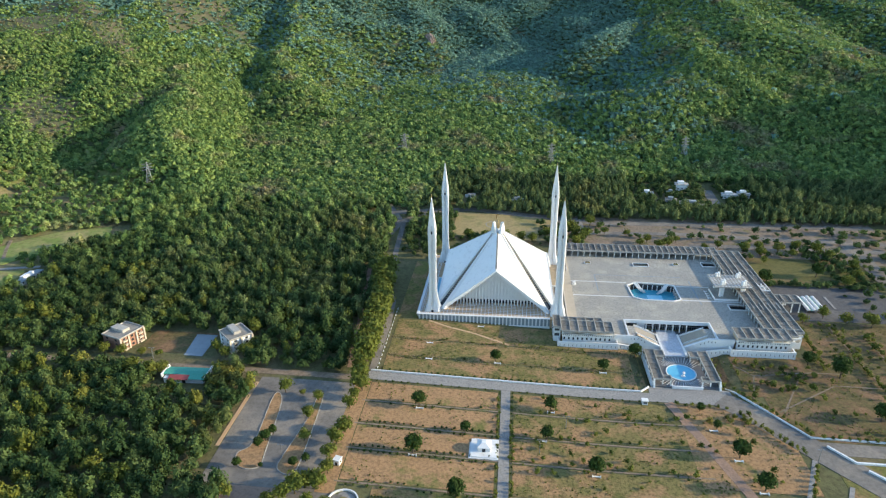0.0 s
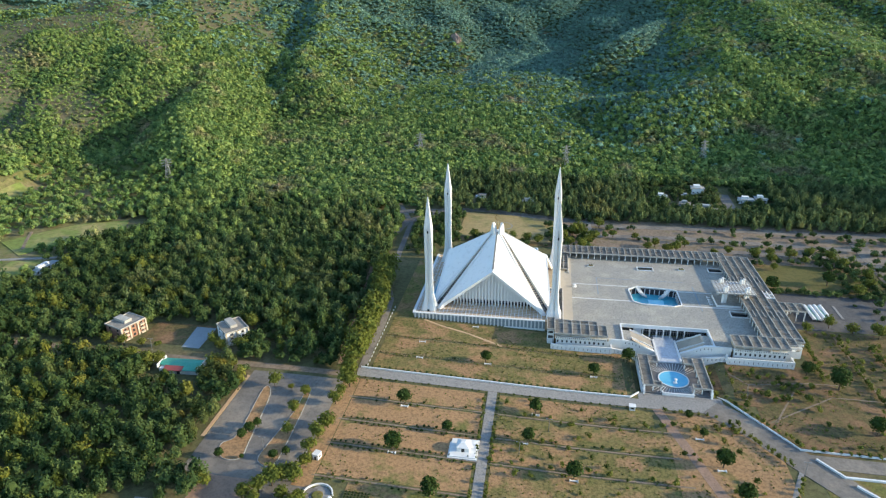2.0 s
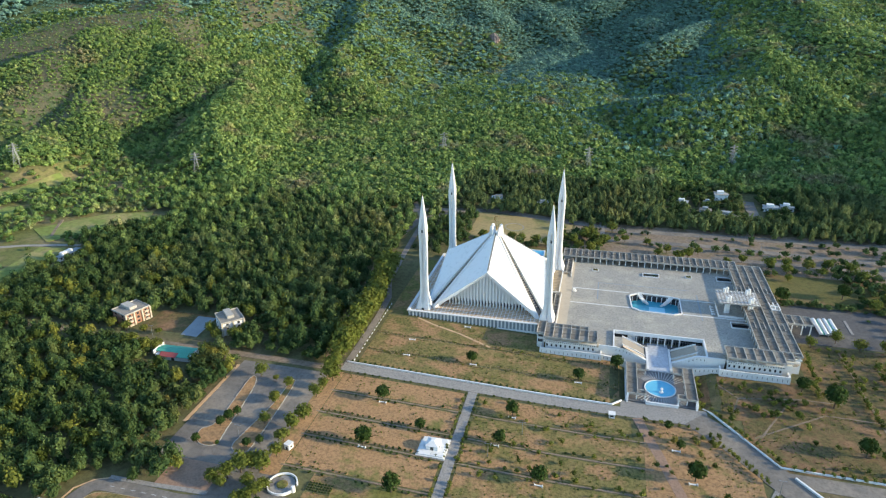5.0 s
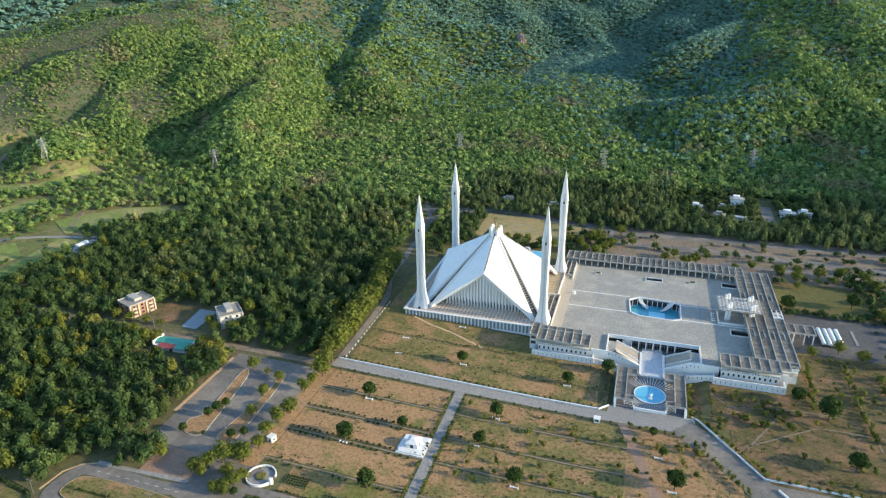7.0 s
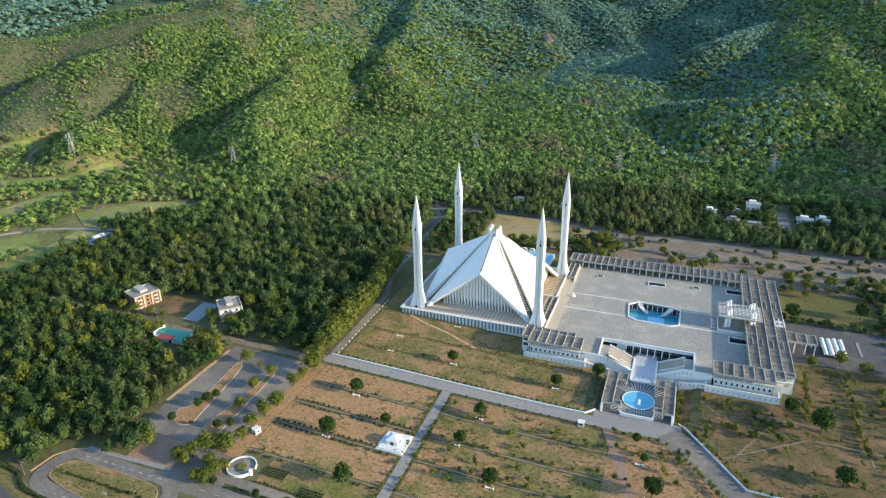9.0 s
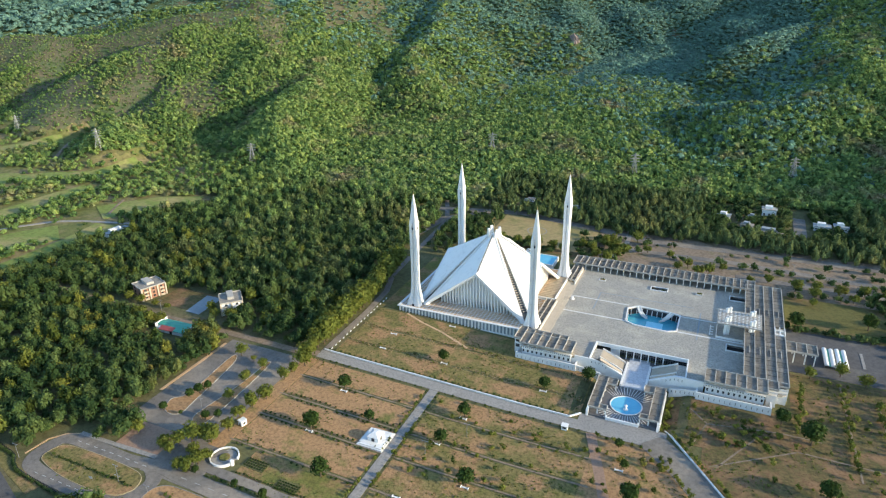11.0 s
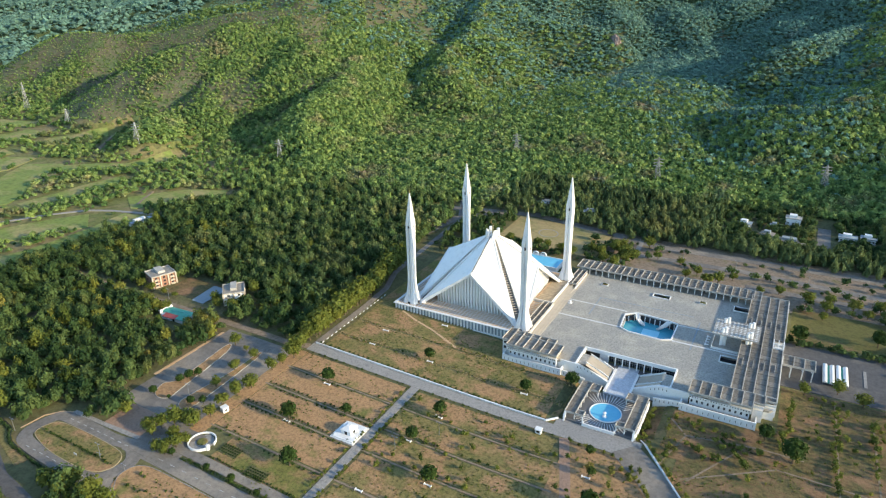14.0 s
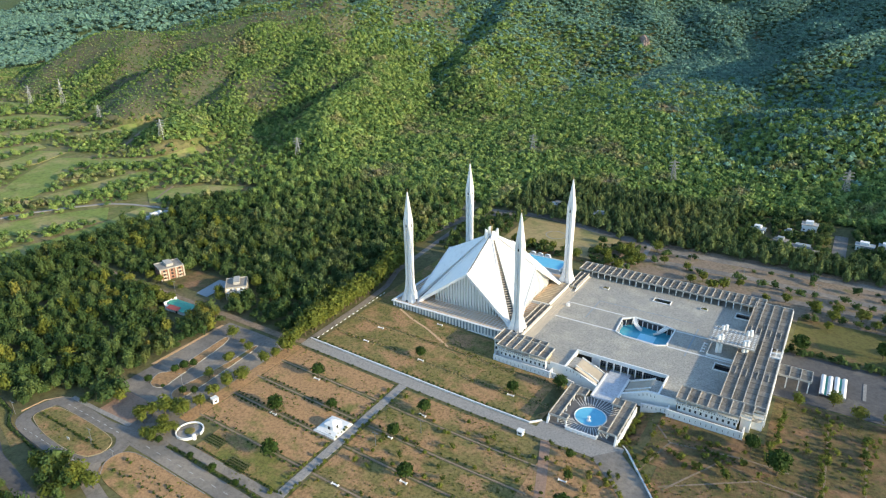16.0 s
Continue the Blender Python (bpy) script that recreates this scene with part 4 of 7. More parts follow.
def pergola(name, x0, x1, y0, y1, nx_, ny_, label, top=RISE, parent=None, deep=0.65, skip=()):
    """A roof of sunk concrete panels between raised pale beams."""
    ob = parent or thing(name, label, "pergola")
    sx, sy = (x1 - x0) / nx_, (y1 - y0) / ny_
    ribs = [(0.16, sx - 0.16, sy * (0.2 + 0.2 * q) - 0.09, sy * (0.2 + 0.2 * q) + 0.09, 0.0, 0.16) for q in range(4)]
    panel = mesh_of("roof_panel", boxed((0.15, sx - 0.15, 0.15, sy - 0.15, -0.25, 0.0), *ribs), CONCRETE)
    for i in range(nx_):
        for j in range(ny_):
            if (i, j) in skip:
                continue
            at(part("roof_panel", panel, CONCRETE, ob), x0 + i * sx, y0 + j * sy, top - deep + random.uniform(-0.05, 0.05))
    bx = mesh_of("cross_beam", boxed((x0, x1, -0.13, 0.13, -deep - 0.45, -0.3)), CONCRETE)
    rim = mesh_of("beam", boxed((x0, x1, -0.17, 0.17, -deep - 0.45, -0.004)), BEAM)
    by = mesh_of("beam", boxed((-0.21, 0.21, y0, y1, -deep - 0.4, 0.06)), BEAM)
    for j in range(ny_ + 1):
        edge = j in (0, ny_)
        at(part("beam" if edge else "cross_beam", rim if edge else bx, BEAM, ob), 0, y0 + j * sy, top)
    for i in range(nx_ + 1):
        at(part("beam", by, BEAM, ob), x0 + i * sx, 0, top)
    return ob


def columns(ob, spots, low, high, w=0.5):
    me = mesh_of("column", boxed((-w / 2, w / 2, -w / 2, w / 2, low, high)), WHITE)
    for x, y in spots:
        at(part("column", me, WHITE, ob), x, y, 0)


north = pergola("north_pergola", 44, 172, 60.6, 75.4, 27, 3, "long concrete pergola on white columns")
columns(north, [(53.8 + i * 4.74, 61.0) for i in range(24)] + [(44.4 + i * 4.74, 75.0) for i in range(27)], LEVEL - 0.02, RISE - 1.0)
west = pergola("west_pergola", 40.4, 47.2, -49.5, -1.0, 2, 11, "narrow concrete pergola beside the hall", top=1.2)
columns(west, [(46.9, -49 + i * 4.8) for i in range(11)], LEVEL - 0.02, 0.3)
west = pergola("west_pergola", 45.0, 51.8, 34, 61.2, 2, 6, "narrow concrete pergola beside the hall", top=1.6)
columns(west, [(51.5, 34.4 + i * 5.3) for i in range(6)], LEVEL - 0.02, 0.3)
for i in range(4):
    part("step", boxed((46.2 + (i - 1) * 2.2 if i else 46.2, 46.2 + i * 2.2 + 1.2, -46, 60, LEVEL, -0.45 - i * 0.19)), STAIR, plaza, "pale beige steps along the plaza")
part("kerb_line", boxed((47.3, 47.8, -49, -1, LEVEL, 0.1), (52.0, 52.4, 30, 61, LEVEL, 0.1)), STRIP, plaza)
east = pergola("east_pergola", 166.2, 188.6, -57, 69.0, 4, 23, "broad concrete pergola of the east wing", skip=[(3, j) for j in range(10, 12)])
for j in range(10, 12):
    y = -57 + j * 5.478
    part("portal_frame", boxed((183.1, 188.9, y - 0.3, y + 0.3, 2.6, RISE + 0.12), (185.7, 186.2, y + 0.31, y + 5.17, 2.9, RISE + 0.1), (183.0, 183.5, y + 0.31, y + 5.17, 2.9, RISE + 0.11), (188.5, 189.0, y + 0.31, y + 5.17, 2.9, RISE + 0.11)), WHITE, east, "white portal frame")
columns(east, [(166.5, -57 + i * 5.48) for i in range(24)] + [(188.2, -57 + i * 5.48) for i in range(24)], LEVEL - 0.02, RISE - 1.0)
for cx in (169, 174.6, 180.2, 185.8):
    for y0 in (-31, 22):
        part("louvre", boxed((cx - 0.16, cx + 0.16, y0, y0 + 9, RISE - 0.62, RISE + 0.02)), BEAM, east, "short pale bar between the beams")
end_wall = part("end_wall", boxed((188.62, 189.1, -56.5, -7, -12, RISE - 1.2), (188.62, 189.1, 15, 69.3, -12, RISE - 1.2)), WALLS, east, "tall white end wall")


def gallery_block(name, x0, x1, y0, y1, low_x0, low_x1, low_y, bays, label):
    """A wing with an open top gallery, a pierced white band, a row of windows and a low white front wall."""
    ob = thing(name, label, "building wing")
    pergola(name, x0, x1, y0, y1, bays, 2, label, parent=ob)
    part("core", boxed((x0 + 1.6, x1 - 1.6, y0 + 4.0, y1, -12, RISE - 1.2)), LOUVRE, ob, "tan wall at the back of the gallery")
    part("gallery_wall", boxed((x0 + 0.9, x1 - 0.9, y0 + 2.4, y0 + 3.98, -12, -0.3)), WALLS, ob)
    part("eaves", boxed((x0 + 0.3, x1 - 0.3, y0 + 0.4, y0 + 0.8, RISE - 1.4, RISE - 1.12)), WHITE, ob)
    part("band", boxed((x0 + 0.2, x1 - 0.2, y0 + 0.7, y0 + 1.3, -0.25, 1.15), (x0 + 0.2, x1 - 0.2, y0 + 1.31, y0 + 3.9, -0.28, 0.1), (x0 + 0.3, x1 - 0.3, y0 + 0.75, y0 + 0.95, 1.95, 2.12)), WHITE, ob)
    # Flat dark plate on the band, painted shade instead of a cut hole.
    hole = mesh_of("opening", boxed((-0.3, 0.3, -0.06, 0.0, 0.25, 0.85)), SLOT)
    win = mesh_of("window", boxed((-0.5, 0.5, -0.08, 0.0, -3.6, -2.0)), DARK)
    pier = mesh_of("pier", boxed((-0.16, 0.16, 0.1, 0.6, -0.25, RISE - 1.1)), WHITE)
    n = int((x1 - x0) / 1.3)
    for i in range(n):
        at(part("opening", hole, SLOT, ob), x0 + 1.2 + i * (x1 - x0 - 2.4) / (n - 1), y0 + 0.698, 0)
    n = int((x1 - x0) / 2.8)
    for i in range(n):
        at(part("window", win, DARK, ob), x0 + 2 + i * (x1 - x0 - 4) / (n - 1), y0 + 2.398, 0)
    for i in range(bays + 1):
        at(part("pier", pier, WHITE, ob), x0 + 0.3 + i * (x1 - x0 - 0.6) / bays, y0 + 0.05, 0)
    fw = bmesh.new()
    prism(fw, [(low_x0, low_y), (low_x1, low_y), (low_x1, low_y + 0.8), (low_x0, low_y + 0.8)], -12, -3.6)
    prism(fw, [(low_x0, low_y + 0.8), (low_x0 + 0.8, low_y + 0.8), (low_x0 + 0.8, low_y + 5), (low_x0, low_y + 5)], -12, -3.6)
    prism(fw, [(low_x1 - 0.8, low_y + 0.8), (low_x1, low_y + 0.8), (low_x1, low_y + 6), (low_x1 - 0.8, low_y + 6)], -12, -3.6)
    part("front_wall", fw, WALLS, ob, "low white front wall")
    part("walkway", boxed((low_x0 + 0.81, low_x1 - 0.81, low_y + 0.81, y0 + 2.39, -6.2, -5.4)), CONCRETE, ob)
    # Slits are dark plates on the wall face, not cut through.
    slit = mesh_of("slit", boxed((-0.12, 0.12, -0.05, 0, -6.8, -5.2)), SLOT)
    n = int((low_x1 - low_x0) / 2.6)
    for i in range(n):
        at(part("slit", slit, SLOT, ob), low_x0 + 1.5 + i * (low_x1 - low_x0 - 3) / (n - 1), low_y - 0.004, 0)
    return ob


sw = gallery_block("south_west_wing", 42.2, 73.8, -70.6, -57.4, 40, 77, -71.2, 6, "white gallery wing with a flat concrete roof")
pergola("south_west_wing", 37.4, 42.0, -66, -51, 1, 3, "", parent=sw)
pergola("south_west_wing", 42.2, 68.2, -57.2, -53, 5, 1, "", parent=sw)
part("side_bay", boxed((37.6, 41.9, -65, -49.6, -12, 2.8)), WALLS, sw)
# Dark plates paint the shade of slots on the side bay.
part("side_slot", boxed((38.2, 41.2, -65.06, -65.004, 0.4, 2.0), (38.2, 41.2, -65.06, -65.004, -3.2, -1.2), (37.54, 37.596, -63, -52, 0.4, 1.8), (37.54, 37.596, -63, -52, -3.2, -1.2)), SLOT, sw)
se = gallery_block("south_east_wing", 147.0, 178.2, -70.6, -57.2, 143.6, 181.2, -72.4, 6, "white gallery wing with a flat concrete roof")
pergola("south_east_wing", 178.4, 183.4, -65.5, -57.2, 1, 2, "", parent=se)
pergola("south_east_wing", 183.6, 188.6, -61, -57.2, 1, 1, "", parent=se)
part("side_bay", boxed((178.4, 183.2, -64.6, -57.2, -12, -0.6), (183.4, 188.4, -60.2, -57.2, -12, -0.6), (178.3, 183.3, -65.2, -64.7, 0.8, 2.0), (183.4, 188.5, -60.8, -60.3, 0.8, 2.0)), WALLS, se)

# ---- entrance court ----
entry = thing("entrance_court", "sunken entrance with stairs, glass doors and a white court", "entrance", kind="structure")
part("floor", boxed((84.2, 136.8, -65, -43.2, -12, -7.62)), DARKSTONE, entry)
part("court", boxed((104.6, 116.6, -76, -43.5, -9, -7.45)), COURT, entry, "pale polished court floor")
part("side_strip", boxed((103.4, 104.59, -75.6, -50, -9, -6.9), (116.61, 117.8, -75.6, -50, -9, -6.9)), WHITE, entry)
part("glass_wall", boxed((84.2, 136.8, -43.2, -42.8, -8.8, -2.2)), DARK, entry, "dark glazed entrance wall")
mull = mesh_of("mullion", boxed((-0.09, 0.09, -43.4, -43.19, -8.8, -2.2)), STEEL)
for i in range(27):
    at(part("mullion", mull, STEEL, entry), 97.8 + i * 1.41, 0, 0)
part("transom", boxed((97.4, 136, -43.4, -43.19, -5.0, -4.8)), STEEL, entry)
part("lintel", boxed((84.2, 136.8, -44.9, -43.2, -2.8, -1.25)), WALLS, entry)
part("door_pier", boxed((92.5, 97.4, -44.5, -42.9, -8.8, -1.3)), WALLS, entry)
columns(entry, [(98 + i * 4.25, -46) for i in range(7)], -8.7, -2.2, 0.6)
for s in (-1, 1):
    cx = lambda v: 110.5 + s * v
    st = bmesh.new()
    for i in range(22):
        a, b = sorted((cx(21.5 - i * 0.62), cx(20.88 - i * 0.62)))
        box(st, a, b, -61.5, -51.5, -9.5, -1.35 - i * 0.28)
    part("stair", st, STAIR, entry, "broad beige stone stair")
    ramp_wall = bmesh.new()
    solid(ramp_wall, [(cx(27), -66.2, -0.2), (cx(27), -64.6, -0.2), (cx(21), -64.6, -0.6), (cx(7.4), -64.6, -6.8), (cx(7.4), -66.2, -6.8), (cx(21), -66.2, -0.6)],
          [(cx(27), -66.2, -11), (cx(27), -64.6, -11), (cx(21), -64.6, -11), (cx(7.4), -64.6, -11), (cx(7.4), -66.2, -11), (cx(21), -66.2, -11)])
    part("stair_wall", ramp_wall, WALLS, entry, "white sloping stair wall")
    # Thin dark plates stand for shaded slits along both stair walls.
    slot = mesh_of("slit", boxed((-0.16, 0.16, -66.26, -66.204, -0.55, 0.55)), SLOT)
    for i in range(5):
        at(part("slit", slot, SLOT, entry), cx(25.2 - i * 2.1), 0, -2.3 - max(0, i - 2) * 0.9)
    outer = bmesh.new()
    solid(outer, [(cx(33.4), -70.2, -4.2), (cx(33.4), -69.5, -4.2), (cx(19.2), -69.5, -6.3), (cx(19.2), -70.2, -6.3)], [(cx(33.4), -70.2, -12), (cx(33.4), -69.5, -12), (cx(19.2), -69.5, -12), (cx(19.2), -70.2, -12)])
    part("outer_wall", outer, WALLS, entry, "low white outer wall")
    low_slot = mesh_of("slit", boxed((-0.14, 0.14, -70.26, -70.204, -0.7, 0.7)), SLOT)
    for i in range(6):
        at(part("slit", low_slot, SLOT, entry), cx(32.0 - i * 2.3), 0, -6.2 - i * 0.3)
    slab = bmesh.new()
    solid(slab, [(cx(21), -64.6, -0.9), (cx(21), -61.6, -0.9), (cx(8), -61.6, -7.2), (cx(8), -64.6, -7.2)], [(cx(21), -64.6, -10), (cx(21), -61.6, -10), (cx(8), -61.6, -10), (cx(8), -64.6, -10)])
    part("cheek", slab, STAIR, entry)
    for yy in (-51.4, -61.5):
        cheek = bmesh.new()
        solid(cheek, [(cx(21.6), yy, -0.3), (cx(21.6), yy + 0.5, -0.3), (cx(15.0), yy + 0.5, -3.4), (cx(13.4), yy + 0.5, -3.5), (cx(7.6), yy + 0.5, -6.6), (cx(7.6), yy, -6.6), (cx(13.4), yy, -3.5), (cx(15.0), yy, -3.4)],
              [(cx(21.6), yy, -9), (cx(21.6), yy + 0.5, -9), (cx(15.0), yy + 0.5, -9), (cx(13.4), yy + 0.5, -9), (cx(7.6), yy + 0.5, -9), (cx(7.6), yy, -9), (cx(13.4), yy, -9), (cx(15.0), yy, -9)])
        part("balustrade", cheek, WALLS, entry, "white sloping balustrade")
    part("landing", boxed((*sorted((cx(26.2), cx(21.5))), -64.6, -51.5, -9.5, -1.25)), STONE, entry)

# ---- fountain court ----
fc = thing("fountain_court", "dark paved court with pale rays round a pool", "courtyard", kind="structure")
part("paving", boxed((91.5, 127.8, -108, -75.9, -11, -8.1)), DARKSTONE, fc)
ray = mesh_of("ray", boxed((9.6, 17.5, -0.16, 0.16, -8.1, -8.03)), STRIP)
for i in range(56):
    a = i * 360 / 56
    c, sn = abs(math.cos(radians(a))), abs(math.sin(radians(a)))
    if c * 17.5 > 14 and c > 0.75:
        continue
    r = part("ray", ray, STRIP, fc)
    at(r, 110, -93, 0, a)
fp = thing("fountain_pool", "round blue fountain pool with a white rim", "pool", x=110, y=-93.3)
bm = bmesh.new()
lathe(bm, [(8.0, -8.6), (8.0, -7.95)], 48)
part("water", bm, TILEBLUE, fp, "bright blue water")
bm = bmesh.new()
for i in range(48):
    a, b = 2 * math.pi * i / 48, 2 * math.pi * (i + 1) / 48
    solid(bm, [(8.0 * math.cos(a), 8.0 * math.sin(a), -7.7), (8.6 * math.cos(a), 8.6 * math.sin(a), -7.7), (8.6 * math.cos(b), 8.6 * math.sin(b), -7.7), (8.0 * math.cos(b), 8.0 * math.sin(b), -7.7)],
          [(8.0 * math.cos(a), 8.0 * math.sin(a), -8.6), (8.6 * math.cos(a), 8.6 * math.sin(a), -8.6), (8.6 * math.cos(b), 8.6 * math.sin(b), -8.6), (8.0 * math.cos(b), 8.0 * math.sin(b), -8.6)])
part("rim", bm, WHITE, fp)
bm = bmesh.new()
lathe(bm, [(1.3, -8.0), (1.1, -7.4), (0.45, -7.2), (0.35, -5.9), (1.0, -5.6), (0.2, -5.4), (0.12, -4.6)], 14, 0.4, -3.6)
part("spout", bm, WHITE, fp, "white stone fountain spout")
part("front_wall", boxed((101.8, 118.6, -108.9, -108.2, -11, -7.2), (101.6, 102.4, -108.1, -106.6, -11, -7.2), (118.0, 118.8, -108.1, -106.6, -11, -7.2)), WALLS, fc, "low white front wall")
for s in (-1, 1):
    X = lambda a, b: sorted((110 + s * a, 110 + s * b))
    ob = pergola("court_pergola", *X(12.8, 18.4), -106.4, -74.6, 1, 6, "concrete pergola beside the fountain court", top=-4.0)
    pergola("court_pergola", *X(7.4, 12.7), -81.5, -75.0, 1, 1, "", top=-4.0, parent=ob)
    pergola("court_pergola", *X(8.4, 12.7), -106.4, -102.5, 1, 1, "", top=-4.0, parent=ob)
    columns(ob, [(110 + s * a, y) for a in (13.1, 18.1) for y in (-106, -100.5, -95, -89.5, -84, -78)] + [(110 + s * 8.8, -106), (110 + s * 7.8, -81)], -9.5, -5.0, 0.55)
    leg = bmesh.new()
    solid(leg, [(110 + s * 17.5, -106.6, -4.3), (110 + s * 18.5, -106.6, -4.3), (110 + s * 18.5, -106.0, -4.3), (110 + s * 17.5, -106.0, -4.3)], [(110 + s * 17.5, -109.6, -10), (110 + s * 18.5, -109.6, -10), (110 + s * 18.5, -106.6, -10), (110 + s * 17.5, -106.6, -10)])
    part("buttress", leg, WHITE, ob, "white sloping buttress")
    part("side_wall", boxed((*X(18.5, 19.0), -107, -74, -11, -6.6)), WALLS, ob)

# ---- canopy over the ablution platform ----
cp = thing("canopy", "white pierced canopy on paired round towers", "canopy")
bm = bmesh.new()
for i in range(12):
    box(bm, 150 + i * 2.27 - 0.25, 150 + i * 2.27 + 0.25, -7, 13, 7.3, 8.0)
for j in range(10):
    box(bm, 149.8, 175.4, -7 + j * 2.22 - 0.25, -7 + j * 2.22 + 0.25, 7.35, 8.05)
part("lattice_roof", bm, BEAM, cp)
disc = bmesh.new()
lathe(disc, [(0.72, 7.5), (0.72, 7.9)], 10)
disc = mesh_of("disc", disc, STRIP)
for i in range(11):
    for j in range(9):
        at(part("disc", disc, WHITE, cp), 151.1 + i * 2.27, -5.9 + j * 2.22, 0)
tower = bmesh.new()
lathe(tower, [(0.95, LEVEL), (0.95, 10.7), (0.75, 11.1)], 14, -0.85, 0)
lathe(tower, [(0.95, LEVEL), (0.95, 11.3), (0.75, 11.7)], 14, 0.85, 0.6)
tower = mesh_of("tower", tower, WHITE, False)
for x, y in ((156, -4), (156, 9.5), (170, 9.5), (170, -4)):
    at(part("tower", tower, WHITE, cp), x, y, 0)
part("base", boxed((151, 174, -9.5, 13, LEVEL, LEVEL + 0.5)), STONE, cp)
part("rail", boxed((150.6, 166, -10.2, -9.8, LEVEL, 0.1), (150.2, 150.6, -10.2, 6, LEVEL, 0.1)), WHITE, cp, "white rail round the platform")
for i in range(4):
    b = lone("stone_bench", boxed((146.3, 147.0, -8 + i * 3.4, -5.8 + i * 3.4, LEVEL, LEVEL + 0.5), (147.0, 148.6, -7.2 + i * 3.4, -6.7 + i * 3.4, LEVEL, LEVEL + 0.45)), WHITE, "white stone bench on the plaza", "bench", group="plaza benches")
# A turned white stone stands in for a small unidentified object.
disp = thing("stone_pavilion", "small white turned stone at the plaza edge", "pavilion")
bm = bmesh.new()
lathe(bm, [(1.6, LEVEL), (1.6, -0.8), (0.9, -0.6), (0.7, 0.2), (1.3, 0.5), (0.3, 0.7)], 9, 56, 8)
part("body", bm, WHITE, disp)

# ---- east porch and coach shelters ----
porch = pergola("east_porch", 189.4, 206, -14, -2.5, 3, 2, "concrete porch roof on white posts", top=1.6)
columns(porch, [(x, y) for x in (194, 200, 205) for y in (-13.4, -3.1)], -9.5, 0.6, 0.6)
part("link_wall", boxed((184, 189.0, -7, 15, LEVEL, -0.4)), WALLS, porch)


def shelter(x, y):
    ob = thing("coach_shelter", "long white barrel-roofed shelter on posts", "shelter", "coach shelters")
    for dx in (0.0, 3.6):
        bm = bmesh.new()
        arc = [(dx + 1.25 * math.cos(radians(a)), 1.0 * math.sin(radians(a))) for a in range(0, 181, 20)]
        solid(bm, [(px, 10.5, pz - 4.6) for px, pz in arc], [(px, -10.5, pz - 4.6) for px, pz in arc])
        part("roof", bm, WHITE, ob)
    part("valley", boxed((1.26, 2.34, -10.4, 10.4, -4.75, -4.5)), GREENROOF, ob, "dark green gutter")
    me = mesh_of("post", boxed((-0.15, 0.15, -0.15, 0.15, -9.5, -4.6)), STEEL)
    for px in (-0.9, 4.5):
        for py in (-9.5, -3, 3, 9.5):
            at(part("post", me, STEEL, ob), px, py, 0)
    return at(ob, x, y, 0)


shelter(211.6, -3)
shelter(218.4, -2)


# ---- trees ----
OCTA = np.array([(1, 0, 0), (-1, 0, 0), (0, 1, 0), (0, -1, 0), (0, 0, 1), (0, 0, -1)], float)
OCTA_F = np.array([(0, 2, 4), (2, 1, 4), (1, 3, 4), (3, 0, 4), (2, 0, 5), (1, 2, 5), (3, 1, 5), (0, 3, 5)])


def crown_cloud(rng, tufts, shape, size, lumps=5):
    """One crown in a unit space, radius about 1 and height 0 to about 2: inner lumps, and leaf tufts that stand off them."""
    lobes = rng.normal(0, 0.30, (max(lumps, 3), 3)) * (1, 1, 0.8)
    if shape == "dome":
        lobes *= 0.35

    def place(p):
        q = p.copy()
        if shape == "cone":
            h = np.clip((q[2] + 1.1) / 2.2, 0, 1)
            q[:2] *= 1.15 * (1 - h) ** 0.75 + 0.06
            q[2] = 0.05 + 2.3 * h
        elif shape == "tall":
            q = np.array((q[0] * 0.82, q[1] * 0.82, 1.0 + q[2] * 1.2))
        else:
            q[2] = 1.0 + q[2] * (1.0 if q[2] > 0 else 0.8)
        return q

    verts, faces, n = [], [], 0
    for k in range(lumps):
        q, _ = np.linalg.qr(rng.normal(0, 1, (3, 3)))
        r = (0.62 if lumps > 1 else 0.92) * rng.uniform(0.85, 1.1)
        for v in (OCTA * rng.uniform(0.75, 1.1, (6, 1)) * r) @ q:
            verts.append(place(lobes[k] + v * (1, 1, 0.9)))
        faces += [tuple(f + n) for f in OCTA_F]
        n += 6
    for k in range(tufts):
        d = rng.normal(0, 1, 3)
        d /= np.linalg.norm(d)
        if d[2] < -0.45:
            d[2] *= -1
        c = lobes[k % len(lobes)] * (lumps > 1) + d * (rng.uniform(0.55, 0.86) if lumps > 1 else rng.uniform(0.72, 1.0))
        out = d + rng.normal(0, 0.42, 3)
        out /= np.linalg.norm(out)
        a = np.cross(out, rng.normal(0, 1, 3))
        a /= np.linalg.norm(a)
        b = np.cross(out, a)
        s = size * rng.uniform(0.6, 1.35)
        for w in (0.0, 2.1, 4.2):
            w += rng.uniform(-0.5, 0.5)
            verts.append(place(c + s * (math.cos(w) * a + math.sin(w) * b) + 0.25 * s * out * rng.uniform(-1, 1)))
        faces.append((n, n + 1, n + 2))
        n += 3
    return np.array(verts), np.array(faces)


def protos(seed, count, tufts, shape, size, lumps=5):
    rng = np.random.default_rng(seed)
    return [crown_cloud(rng, tufts, shape, size, lumps) for _ in range(count)]


